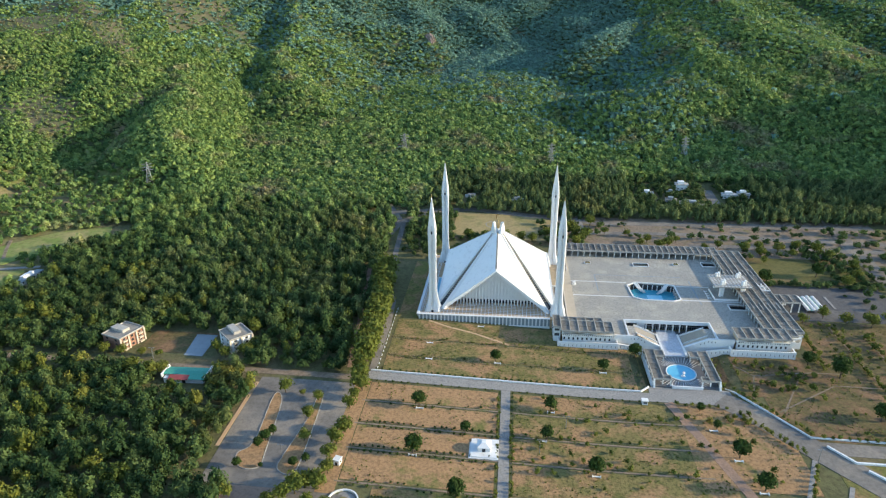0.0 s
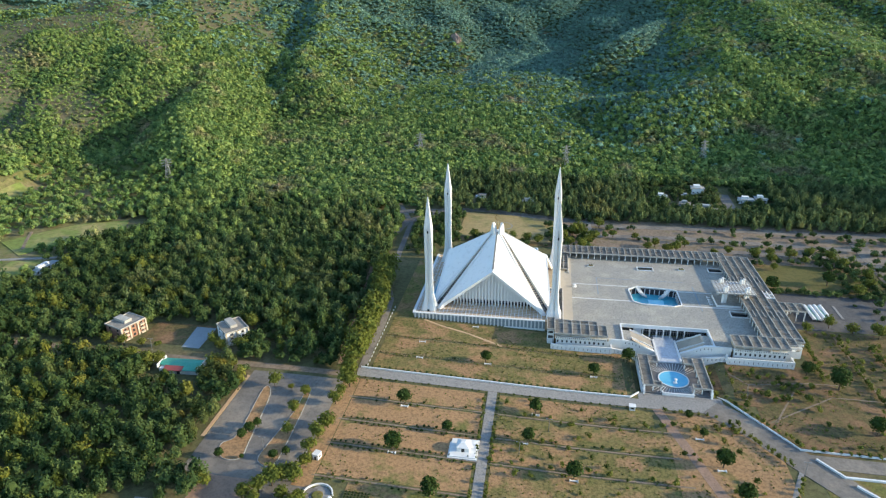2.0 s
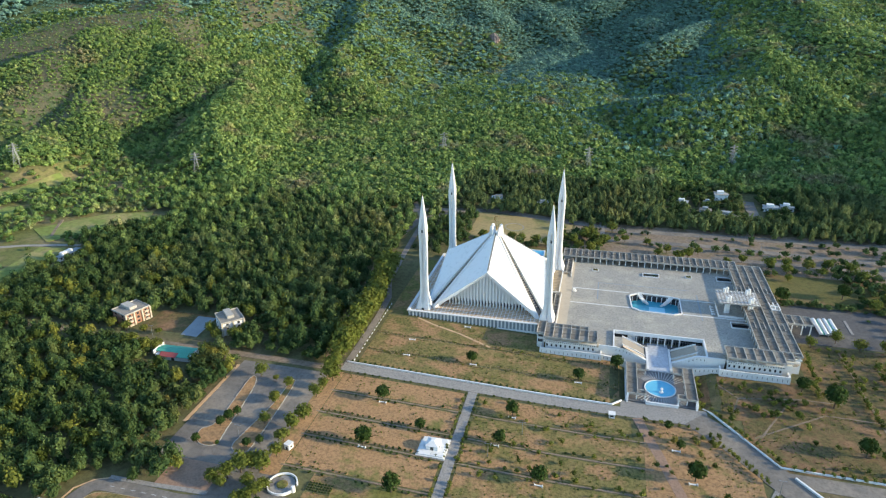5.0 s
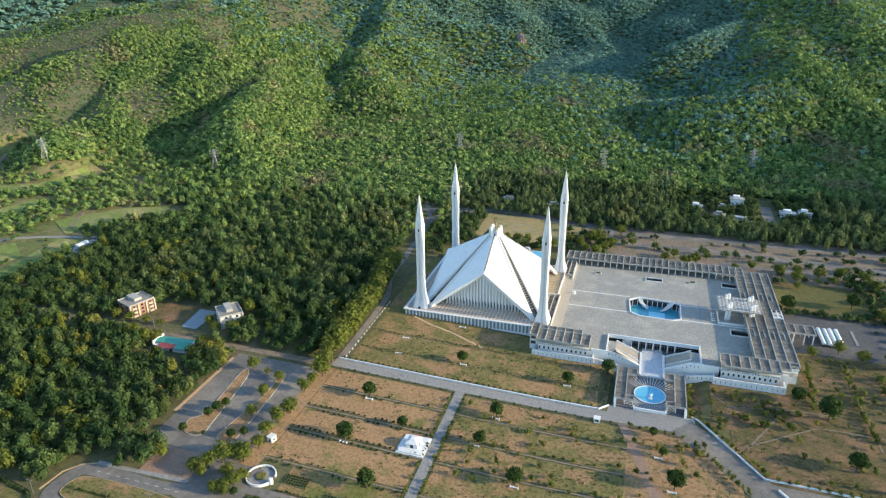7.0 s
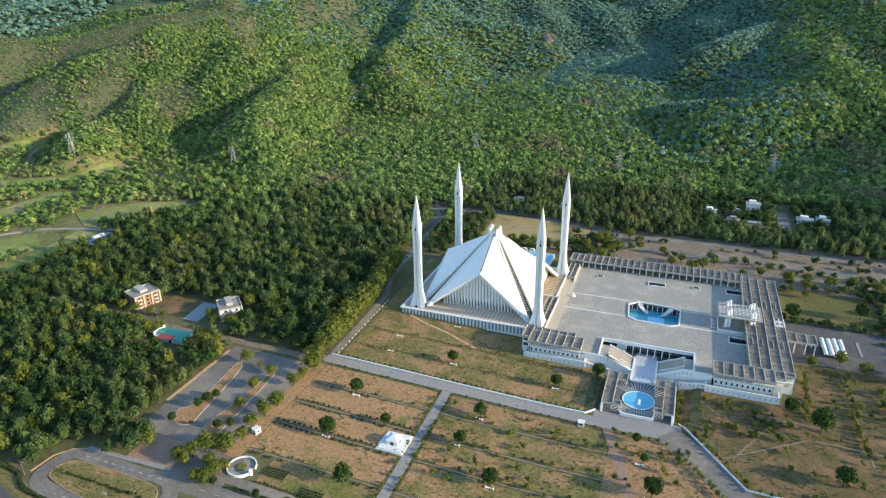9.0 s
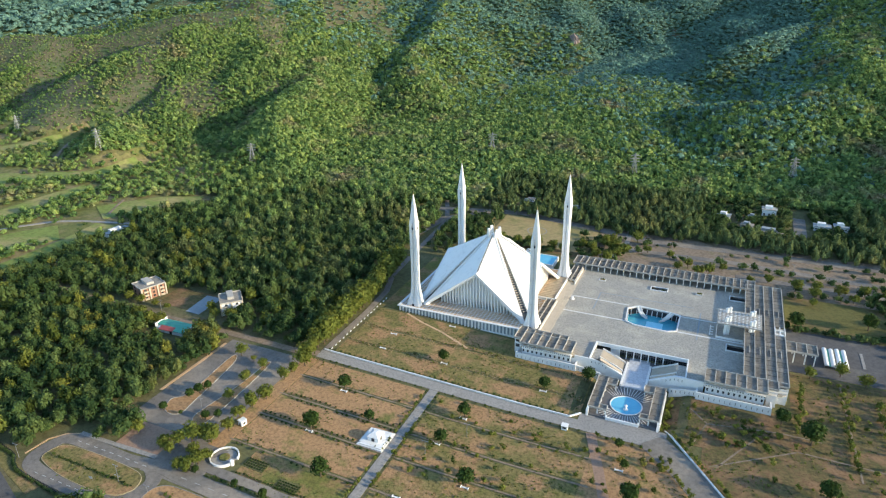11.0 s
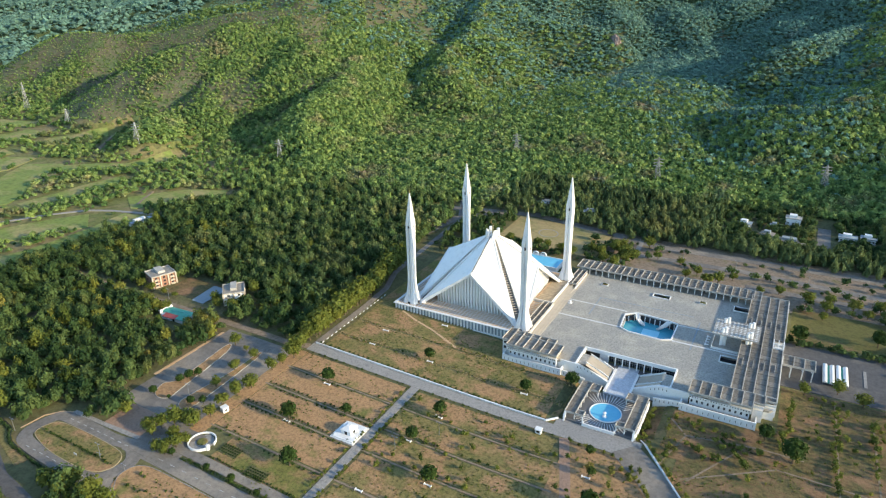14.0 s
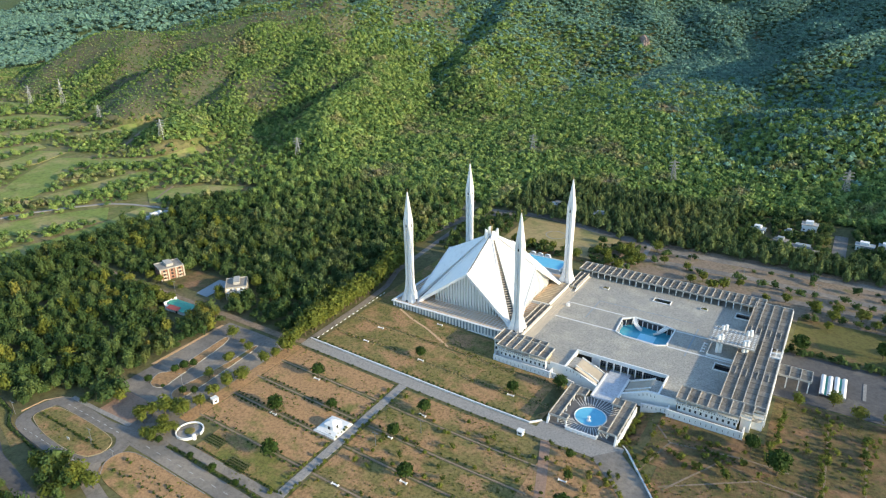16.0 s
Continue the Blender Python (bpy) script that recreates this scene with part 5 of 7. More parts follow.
def woods(name, spots, radii, tall, kinds, material, label, seed, mottle=1.0):
    """Many crowns as one mass of leaves: spots (n, 2), radii and heights in metres."""
    rng = np.random.default_rng(seed)
    pick = rng.integers(0, len(kinds), len(spots))
    turn = rng.random(len(spots)) * 6.283
    base = ground_at(spots[:, 0], spots[:, 1])
    vs, fs, ts, n = [], [], [], 0
    shade = mottle * rng.uniform(-1, 1, len(spots))
    for k, (v, f) in enumerate(kinds):
        who = np.nonzero(pick == k)[0]
        if not len(who):
            continue
        c, s = np.cos(turn[who])[:, None], np.sin(turn[who])[:, None]
        x = (v[:, 0] * c - v[:, 1] * s) * radii[who][:, None] + spots[who, 0][:, None]
        y = (v[:, 0] * s + v[:, 1] * c) * radii[who][:, None] + spots[who, 1][:, None]
        z = v[:, 2] * 0.5 * tall[who][:, None] + base[who][:, None]
        vs.append(np.stack([x, y, z], -1).reshape(-1, 3))
        fs.append((f[None] + (np.arange(len(who)) * len(v))[:, None, None]).reshape(-1, 3) + n)
        ts.append(np.repeat(shade[who], len(v)))
        n += len(who) * len(v)
    me = quads_mesh(name, np.concatenate(vs), np.concatenate(fs), material, tint=np.concatenate(ts))
    return tagged(new(name, me), label, "trees", kind="stuff")


def scatter(rng, x0, x1, y0, y1, step, jitter=1.25):
    xs, ys = np.meshgrid(np.arange(x0, x1, float(step)), np.arange(y0, y1, float(step)))
    xs[1::2] += step / 2
    p = np.stack([xs.ravel(), ys.ravel()], -1)
    return p + rng.uniform(-jitter, jitter, p.shape) * step * 0.5


def inside(p, x0, x1, y0, y1):
    return (p[:, 0] > x0) & (p[:, 0] < x1) & (p[:, 1] > y0) & (p[:, 1] < y1)


def near_line(p, line, d):
    best = np.full(len(p), 1e9)
    for (ax, ay), (bx, by) in zip(line, line[1:]):
        dx, dy = bx - ax, by - ay
        u = np.clip(((p[:, 0] - ax) * dx + (p[:, 1] - ay) * dy) / (dx * dx + dy * dy), 0, 1)
        best = np.minimum(best, np.hypot(p[:, 0] - ax - u * dx, p[:, 1] - ay - u * dy))
    return best < d


GOLF_LINES = [(line, w * 0.55) for line, w in FAIRWAYS] + [([(-478, -122), (-459, -81), (-444, -56), (-420, -28), (-397, -17), (-352, -4)], 5), ([(-391, 6), (-412, 42)], 4), ([(-606, 110), (-640, 148), (-668, 182)], 5)]


def in_view(p, pad=40):
    """The part of the country that lies before the walk, with a margin."""
    return (p[:, 0] < 60 + 0.56 * (p[:, 1] + 430) + pad) & (p[:, 0] > -97 - 2.07 * (p[:, 1] + 288) - 60)


rng = np.random.default_rng(5)
broad = protos(11, 7, 165, "round", 0.195)
tallk = protos(12, 5, 130, "tall", 0.28)
cones = protos(13, 4, 120, "cone", 0.25)
scrub = protos(14, 9, 16, "round", 0.47, 1)
tiny = protos(15, 7, 8, "round", 0.55, 1)

# the wood west of the gardens
p = scatter(rng, -352, -60, -330, 165, 5.7)
keep = in_view(p) & (p[:, 0] < -76 + 0.1 * np.clip(-p[:, 1] - 205, 0, 60))
for box4 in ((-131, -60, -209, -118), (-112, -60, -240, -205), (-152, -60, -262, -229), (-240, -212, -120, -91), (-213, -144, -124, -84), (-188, -155, -147, -124), (-207, -191, -138, -124), (-352, -338, -44, -8)):
    keep &= ~inside(p, *box4)
for line, d in GOLF_LINES:
    keep &= ~near_line(p, line, d)
keep &= ~near_line(p, [(-300, -121), (-82, -121.5), (-70, -118)], 4.5)
keep &= ~near_line(p, [(-70, -116), (-70, -60), (-79, -6), (-84, 58), (-88, 120), (-110, 170)], 8)
keep &= ~near_line(p, [(-82, -112), (-90, -40), (-98, 20)], 3)
keep &= ~near_line(p, [(-120, 142), (-30, 166)], 7)
keep &= ~near_line(p, [(-190, -258), (-152, -266.5), (-126, -276), (-91, -281), (-60, -284)], 6)
keep &= ~near_line(p, [(-185, -252), (-152, -259), (-130, -264), (-114, -266)], 7.5)
p = p[keep]
r = rng.uniform(2.2, 4.4, len(p))
tall = r * rng.uniform(1.8, 3.1, len(p))
fresh = rng.random(len(p)) < np.clip((p[:, 1] - 10) / 220 + 0.12 * (p[:, 0] < -240), 0.13, 0.6)
woods("woodland", p[~fresh], r[~fresh], tall[~fresh], broad, LEAF, "dense mixed green broadleaf woodland", 21)
olive = fresh & (p[:, 1] < 0)
fresh &= ~olive
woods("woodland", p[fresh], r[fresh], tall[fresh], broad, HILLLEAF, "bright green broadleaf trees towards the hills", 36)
woods("woodland", p[olive], r[olive], tall[olive], broad, HEDGELEAF, "yellow-olive trees scattered through the wood", 41)

# tall pines in the middle of that wood and behind the hall
p = scatter(rng, -262, -84, -82, 150, 7.0)
p = p[~near_line(p, [(-70, -116), (-70, -60), (-79, -6), (-84, 58), (-88, 120), (-110, 170)], 8) & ~inside(p, -242, -140, -126, -78)]
p = p[rng.random(len(p)) < 0.42]
r = rng.uniform(2.5, 3.7, len(p))
woods("pine_wood", p, r, rng.uniform(9, 13, len(p)), tallk[:2] + broad[:3], PINE, "tall dark conifers standing above the wood", 22)
p = scatter(rng, -70, 420, 160, 262, 6.0)
keep = in_view(p) & ~inside(p, 128, 250, 184, 262) & ~inside(p, -41, -22, 176, 204)
p = p[keep]
r = rng.uniform(2.7, 4.4, len(p))
woods("pine_wood", p, r, rng.uniform(7, 13, len(p)), cones + broad[:4], PINE, "dark green pine wood behind the road", 23)
p = scatter(rng, 50, 420, 157, 172, 8.0)
p = p[in_view(p)]
r = rng.uniform(2.4, 3.6, len(p))
woods("pine_wood", p, r, rng.uniform(8, 12, len(p)), cones + tallk[:2], PINE, "row of dark trees along the road", 24)

p = scatter(rng, -84, -44, 50, 150, 5.4)
p = p[~near_line(p, [(-79, -6), (-84, 58), (-88, 120), (-110, 170)], 6) & ~near_line(p, [(-100, 76), (-93, 122), (-60, 158)], 7) & ~inside(p, -55, 60, 40, 62) & (rng.random(len(p)) < 0.7)]
r = rng.uniform(2.0, 3.4, len(p))
woods("woodland", p, r, r * rng.uniform(1.9, 2.9, len(p)), broad, LEAF, "dark trees behind the corner of the hall", 38)

# stragglers where the woods thin out up the slopes
p = scatter(rng, -400, 420, 164, 365, 6.6)
thin = np.clip((p[:, 1] - np.where(p[:, 0] < -65, 160, 250)) / 135, 0, 1)
p = p[in_view(p) & (rng.random(len(p)) < 0.85 * (1 - thin)) & ~inside(p, -180, -116, 335, 366) & ~inside(p, -72, 420, 100, 258)]
r = rng.uniform(2.0, 3.8, len(p))
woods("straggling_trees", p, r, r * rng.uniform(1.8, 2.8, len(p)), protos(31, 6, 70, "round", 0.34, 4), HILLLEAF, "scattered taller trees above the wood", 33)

# slopes and hills
p = scatter(rng, -1450, 900, 95, 640, 4.5)
keep = in_view(p) & ~inside(p, -75, 420, 90, 262) & ~inside(p, -352, -72, 90, 166) & ~inside(p, -176, -154, 357, 376) & ~inside(p, -145, -119, 357, 376) & ~inside(p, -134, -120, 336, 354) & ~plain(p[:, 0], p[:, 1], ground_at(p[:, 0], p[:, 1]))
for line, d in GOLF_LINES:
    keep &= ~near_line(p, line, d)
p = p[keep]
bare = dry(p[:, 0], p[:, 1])
p = p[(bare < 0.6) | (rng.random(len(p)) < 0.75)]
small = np.clip(1.12 - 0.27 * np.clip(dry(p[:, 0], p[:, 1]), -1, 2), 0.5, 1.3) * np.where(p[:, 0] < -560, 0.85, 1.0)
r = rng.uniform(1.9, 3.7, len(p)) * small
tall = r * rng.uniform(1.5, 2.1, len(p))
# The share of haze-coloured crowns grows with distance and in the shaded valley.
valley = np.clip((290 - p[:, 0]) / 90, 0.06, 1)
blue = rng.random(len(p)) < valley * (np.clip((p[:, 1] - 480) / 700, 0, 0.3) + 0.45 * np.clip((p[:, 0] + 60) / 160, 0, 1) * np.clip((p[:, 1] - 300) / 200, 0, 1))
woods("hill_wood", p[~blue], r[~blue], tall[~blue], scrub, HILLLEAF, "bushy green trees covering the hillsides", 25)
woods("hill_wood", p[blue], r[blue], tall[blue], scrub, HAZYLEAF, "hillside bushes with haze in their leaf colour", 37)
near = scatter(rng, -1450, 900, 640, 1180, 5.9)
near = near[in_view(near) & ~near_line(near, [(-146, 884), (-166, 901)], 10)]
near = near[(dry(near[:, 0], near[:, 1]) < 0.6) | (rng.random(len(near)) < 0.6)]
far = scatter(rng, -3000, 1000, 150, 2300, 18.0)
far = far[~inside(far, -1450, 1100, 0, 1180) & (far[:, 1] > 170) & in_view(far)]
# Same haze mix higher up; the sunlit east hill gets less of it.
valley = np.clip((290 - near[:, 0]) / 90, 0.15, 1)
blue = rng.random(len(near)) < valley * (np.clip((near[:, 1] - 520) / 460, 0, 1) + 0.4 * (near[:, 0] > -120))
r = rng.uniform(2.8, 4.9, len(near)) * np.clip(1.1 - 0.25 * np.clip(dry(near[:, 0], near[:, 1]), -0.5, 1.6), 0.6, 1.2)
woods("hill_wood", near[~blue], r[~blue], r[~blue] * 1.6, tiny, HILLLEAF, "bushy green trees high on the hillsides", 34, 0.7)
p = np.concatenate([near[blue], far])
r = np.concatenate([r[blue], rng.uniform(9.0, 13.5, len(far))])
# Haze is painted here: blue leaf colour and a muted spread of tints.
woods("far_wood", p, r, r * rng.uniform(1.1, 1.7, len(p)), tiny, HAZYLEAF, "distant wooded slopes", 26, 0.4)
p = scatter(rng, -1300, -345, -220, 230, 6.4)
keep = in_view(p) & plain(p[:, 0], p[:, 1], ground_at(p[:, 0], p[:, 1]))
for line, d in GOLF_LINES:
    keep &= ~near_line(p, line, d)
p = p[keep & (rng.random(len(p)) < np.where(p[:, 0] > -560, 0.85, 0.66))]
r = rng.uniform(1.6, 4.2, len(p))
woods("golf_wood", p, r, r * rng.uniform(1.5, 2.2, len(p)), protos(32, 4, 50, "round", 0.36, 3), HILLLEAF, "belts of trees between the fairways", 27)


def crown_mesh(name, proto, r, tall, lift, material):
    v, f = proto
    v = v * (r, r, 0.5 * tall) + (0, 0, lift)
    return quads_mesh(name, v, f, material, tint=np.full(len(v), 0.5 * math.sin(len(v) * 3.7 + r * 9)))


def trunk_mesh(rng, tall, r):
    bm = bmesh.new()
    lathe(bm, [(r * 1.5, -0.6), (r, 0.5), (r * 0.8, tall * 0.6), (r * 0.35, tall)], 7)
    for k in range(4):
        a = k * 1.6 + rng.random()
        z = tall * (0.45 + 0.1 * k)
        bar(bm, (0, 0, z), (math.cos(a) * tall * 0.3, math.sin(a) * tall * 0.3, z + tall * 0.28), r * 0.6, r * 0.6)
    return mesh_of("trunk", bm, BARK)


def tree_kind(seed, shape, tufts, size, r, tall, stem, material):
    rr = np.random.default_rng(seed)
    return crown_mesh("crown", crown_cloud(rr, tufts, shape, size, 7), r, tall - stem, stem, material), trunk_mesh(rr, stem + 0.35 * (tall - stem), 0.05 * r + 0.1)


def plant(name, x, y, kind, label, group, size=1.0, category="tree", floor=None):
    crown, trunk = kind
    ob = thing(name, label, category, group, x=x, y=y, z=float(ground_at(x, y)) if floor is None else floor)
    ob.matrix_basis = pose(x, y, float(ground_at(x, y)) if floor is None else floor, 0, 0, (x * 37 + y * 91) % 360) @ Matrix.Scale(size, 4)
    part("trunk", trunk, BARK, ob), part("crown", crown, LEAF, ob)
    return ob


ROUND = [tree_kind(40 + i, "dome", 420, 0.17, 4.3, 9.8, 0.7, GARDENLEAF) for i in range(3)]
TALL = [tree_kind(50 + i, "round", 420, 0.17, 4.7, 10.4, 1.6, HEDGELEAF) for i in range(4)]

k = 0
for x, y, s in ((2, -94, 0.9), (65, -95.5, 0.9), (-37, -142, 1.0), (33, -136, 0.95), (30, -160, 0.9), (52, -181, 1.05), (-12, -204, 1.15), (-35, -178, 1.15), (-11, -160, 0.75),
                (199, -90, 1.5), (122, -163, 1.15), (127, -184, 1.1), (117, -142, 0.6), (186, -78, 1.0), (86, -77, 1.05), (203, -128, 1.2), (112, -128, 0.6), (197, 31, 1.3), (240, 46, 1.3)):
    plant("garden_tree", x, y, ROUND[k % 3], "round dark green garden tree on the lawn", "garden trees", s)
    k += 1
for x, y, s in ((-110, -184, 0.65), (-108, -179, 0.7), (-106, -174, 0.6), (-115, -198, 0.6), (-104, -197, 0.3), (-84, -191, 0.55), (-89, -195, 0.6)):
    plant("shade_tree", x, y, ROUND[k % 3], "low bushy dark green tree in the car park", "shade trees", s)
    k += 1
for x, y, s in ((-89, -177, 0.6), (-92, -160, 0.65), (-94, -157, 0.5), (-91, -145, 0.6), (-111, -140, 0.75), (-101, -141, 0.35), (74, 111, 1.0), (81, 141, 1.0), (57, 119, 1.0), (49, 107, 0.9), (66, 116, 1.0), (134, 93, 0.9), (141, 96, 0.9), (125, 104, 0.8),
                (-3, 99, 0.8), (-12, 97, 0.8), (6, 98, 0.75), (18, 97, 0.8), (28, 96, 0.85), (-28, 97, 0.8), (218, -20, 0.8), (202, -28, 0.7), (230, -26, 0.8)):
    plant("shade_tree", x, y, TALL[k % 4], "light green shade tree with a loose crown", "shade trees", s)
    k += 1
for i in range(34):
    y = -112 + i * 3.6
    x = -74.5 - max(0, (y + 50)) * 0.14
    plant("avenue_tree", x + random.uniform(-1.6, 1.6), y + random.uniform(-1, 1), TALL[k % 4], "tall yellow-green avenue tree beside the lane", "avenue trees", random.uniform(1.15, 1.65))
    k += 1
for x, y, s in ((-73, -177, 0.85), (-71, -168, 0.9), (-74, -186, 0.75), (-72, -197, 0.7), (-73, -149, 0.75), (-72, -141, 0.65), (-70, -133, 1.05), (-72, -126, 1.1), (-75, -119, 0.9), (-74, -207, 1.0), (-80, -207, 0.9), (-83, -211, 0.95), (-87, -216, 0.8), (-92, -220, 0.7), (-72, -226, 0.7), (-75, -229, 0.6)):
    plant("avenue_tree", x, y, TALL[k % 4], "wispy yellow-green tree on the verge of the car park", "avenue trees", s)
    k += 1


# ---- houses in the wood ----
def flats(x, y, rz, w, d, storeys, wall, label):
    """A small block of flats with balconies, stair tower and roof parapet."""
    ob = thing("apartment_block", label, "apartment building", x=x, y=y, z=float(ground_at(x, y)), rz=rz)
    h = storeys * 2.75
    part("wall", boxed((-w / 2, w / 2, -d / 2, d / 2, -1.5, h)), wall, ob)
    part("roof", boxed((-w / 2 - 0.4, w / 2 + 0.4, -d / 2 - 0.4, d / 2 + 0.4, h, h + 0.35)), CONCRETE, ob)
    part("parapet", boxed((-w / 2 - 0.4, w / 2 + 0.4, -d / 2 - 0.4, -d / 2 - 0.1, h + 0.35, h + 1.0), (-w / 2 - 0.4, w / 2 + 0.4, d / 2 + 0.1, d / 2 + 0.4, h + 0.35, h + 1.0), (-w / 2 - 0.4, -w / 2 - 0.1, -d / 2, d / 2, h + 0.35, h + 1.0), (w / 2 + 0.1, w / 2 + 0.4, -d / 2, d / 2, h + 0.35, h + 1.0)), BEAM, ob)
    part("stair_tower", boxed((-w * 0.14, w * 0.16, -d * 0.2, d * 0.5, h + 0.35, h + 2.2)), BEAM, ob)
    win = mesh_of("window", boxed((-0.8, 0.8, -0.06, 0, -0.75, 0.75)), DARK)
    pier = mesh_of("pier", boxed((-0.5, 0.5, -0.9, 0, -1.5, h + 0.3)), STAIR)
    slab = mesh_of("balcony", boxed((-1.5, 1.5, -1.3, 0, -0.15, 0.95)), STAIR)
    n = max(2, int(w / 5))
    for s in range(storeys):
        for i in range(n):
            cx = -w / 2 + (i + 0.5) * w / n
            at(part("window", win, DARK, ob), cx, -d / 2 - 0.004, 1.5 + 2.75 * s)
            at(part("window", win, DARK, ob), cx, d / 2 + 0.004, 1.5 + 2.75 * s, 180)
            if i % 2 == 0:
                at(part("balcony", slab, WALLS, ob), cx, -d / 2 - 0.005, 0.2 + 2.75 * s)
        for cy in (-d / 4, d / 4):
            at(part("window", win, DARK, ob), w / 2 + 0.004, cy, 1.5 + 2.75 * s, 90)
            at(part("window", win, DARK, ob), -w / 2 - 0.004, cy, 1.5 + 2.75 * s, -90)
    for i in range(n + 1):
        at(part("pier", pier, WALLS, ob), -w / 2 + i * w / n, -d / 2, 0)
    for i in range(n):
        at(part("pier", pier, WALLS, ob), w / 2, -d / 2 + (i + 0.9) * d / n, 0, 90)
    return ob


flats(-227, -100, 70, 17, 15, 3, BRICK, "three-storey red brick and white block of flats")
flats(-157, -95, 46, 14, 16, 3, WALLS, "white block of flats with dark openings beside the court")
sheet("yard", -215, -172, -108, -84, ROUGHGRASS, "brown grass yard between the flats", lift=0.12, category="yard")
yard = bmesh.new()
prism(yard, [(-184, -110), (-172.5, -110.3), (-173, -86.5), (-186.5, -86.5)], lambda x, y: land(x, y) - 0.5, lambda x, y: land(x, y) + 0.3)
lone("sports_court", yard, GREYSLAB, "pale grey concrete sports court", "court", "structure")
hut = thing("school_shed", "low shed with green and red sheet roof", "shed", x=-171, y=-132, z=float(ground_at(-171, -132)), rz=2)
part("wall", boxed((-11.5, 11.5, -5, 5, -1, 3)), WALLS, hut)
g = bmesh.new()
solid(g, [(-12.5, 0.3, 4.6), (12.5, 0.3, 4.6), (12.5, 6, 3.1), (-12.5, 6, 3.1)], [(-12.5, 0.3, 4.4), (12.5, 0.3, 4.4), (12.5, 6, 2.9), (-12.5, 6, 2.9)])
part("roof", g, GREENROOF, hut, "green sheet roof slope")
g = bmesh.new()
solid(g, [(-12.5, -2.6, 3.9), (12.5, -2.6, 3.9), (12.5, 0.28, 4.6), (-12.5, 0.28, 4.6)], [(-12.5, -2.6, 3.7), (12.5, -2.6, 3.7), (12.5, 0.28, 4.4), (-12.5, 0.28, 4.4)])
solid(g, [(3.0, -6, 3.1), (12.5, -6, 3.1), (12.5, -2.61, 3.9), (3.0, -2.61, 3.9)], [(3.0, -6, 2.9), (12.5, -6, 2.9), (12.5, -2.61, 3.7), (3.0, -2.61, 3.7)])
part("roof", g, GREENROOF, hut, "green sheet roof slope")
g = bmesh.new()
solid(g, [(-8.5, -6.6, 3.0), (2.9, -6.6, 3.0), (2.9, -2.61, 3.9), (-8.5, -2.61, 3.9)], [(-8.5, -6.6, 2.8), (2.9, -6.6, 2.8), (2.9, -2.61, 3.7), (-8.5, -2.61, 3.7)])
part("roof", g, REDROOF, hut, "red sheet porch roof")
part("parapet", boxed((-13.1, -12.51, -4.4, 6.2, 2.6, 4.9)), WHITE, hut, "white gable parapet")
part("parapet", boxed((12.51, 13.1, -6.2, 6.2, 2.6, 4.9)), WHITE, hut, "white gable parapet")
part("door", boxed((-1, 1, -5.06, -5.004, -0.2, 2.0)), DARK, hut)
for x, y, w, d in ((-31, 200, 7.0, 4.5), (-127, 350, 6.0, 4.0)):
    hut = thing("forest_hut", "small white hut with a flat grey roof among trees", "hut", x=x, y=y, z=float(ground_at(x, y)), rz=0.3)
    part("wall", boxed((-w / 2, w / 2, -d / 2, d / 2, -1.5, 2.9)), WALLS, hut)
    part("roof", boxed((-w / 2 - 0.4, w / 2 + 0.4, -d / 2 - 0.4, d / 2 + 0.4, 2.9, 3.2)), PAVING, hut)
    part("porch", boxed((-w / 2 - 3.2, -w / 2 - 0.01, -d / 2, d / 2 - 1.2, -1.5, 2.1)), WALLS, hut, "lower white side room")
    part("door", boxed((-0.5, 0.5, -d / 2 - 0.05, -d / 2 - 0.004, 0.0, 2.0)), DARK, hut)
    for u in (-0.3, 0.3):
        part("window", boxed((u * w - 0.5, u * w + 0.5, -d / 2 - 0.05, -d / 2 - 0.004, 1.0, 2.0)), DARK, hut)
hut = thing("tiled_shed", "low house with a terracotta roof in the wood", "house", x=-199, y=-129, z=float(ground_at(-199, -129)))
part("wall", boxed((-7, 7, -3.5, 3.5, -1, 2.8)), WALLS, hut)
g = bmesh.new()
solid(g, [(-7.6, -0.1, 4.6), (7.6, -0.1, 4.6), (7.6, 0.1, 4.6), (-7.6, 0.1, 4.6)], [(-7.6, -4.2, 2.8), (7.6, -4.2, 2.8), (7.6, 4.2, 2.8), (-7.6, 4.2, 2.8)])
part("roof", g, BRICK, hut, "terracotta roof")
part("window", boxed((-3, -1, -3.56, -3.504, 0.6, 1.9), (1, 3, -3.56, -3.504, 0.6, 1.9)), DARK, hut)


def villa(x, y, rz, w, d, h, material, roof, label, category="house"):
    ob = thing("house", label, category, x=x, y=y, z=float(ground_at(x, y)), rz=rz)
    part("wall", boxed((-w / 2, w / 2, -d / 2, d / 2, -2, h)), material, ob)
    part("roof", boxed((-w / 2 - 0.6, w / 2 + 0.6, -d / 2 - 0.6, d / 2 + 0.6, h, h + 0.5)), roof, ob)
    part("annex", boxed((-w * 0.3, w * 0.2, -d * 0.2, d * 0.4, h + 0.5, h + 2.6)), material, ob)
    n = max(2, int(w / 3.5))
    win = mesh_of("window", boxed((-0.7, 0.7, -0.06, 0, 0, 1.3)), DARK)
    for k in range(max(1, int(h / 3.2))):
        for i in range(n):
            at(part("window", win, DARK, ob), -w / 2 + (i + 0.5) * w / n, -d / 2 - 0.004, 1.0 + 3.2 * k)
    part("door", boxed((w / 2 + 0.004, w / 2 + 0.06, -0.6, 0.6, -1, 2.1)), DARK, ob)
    return ob


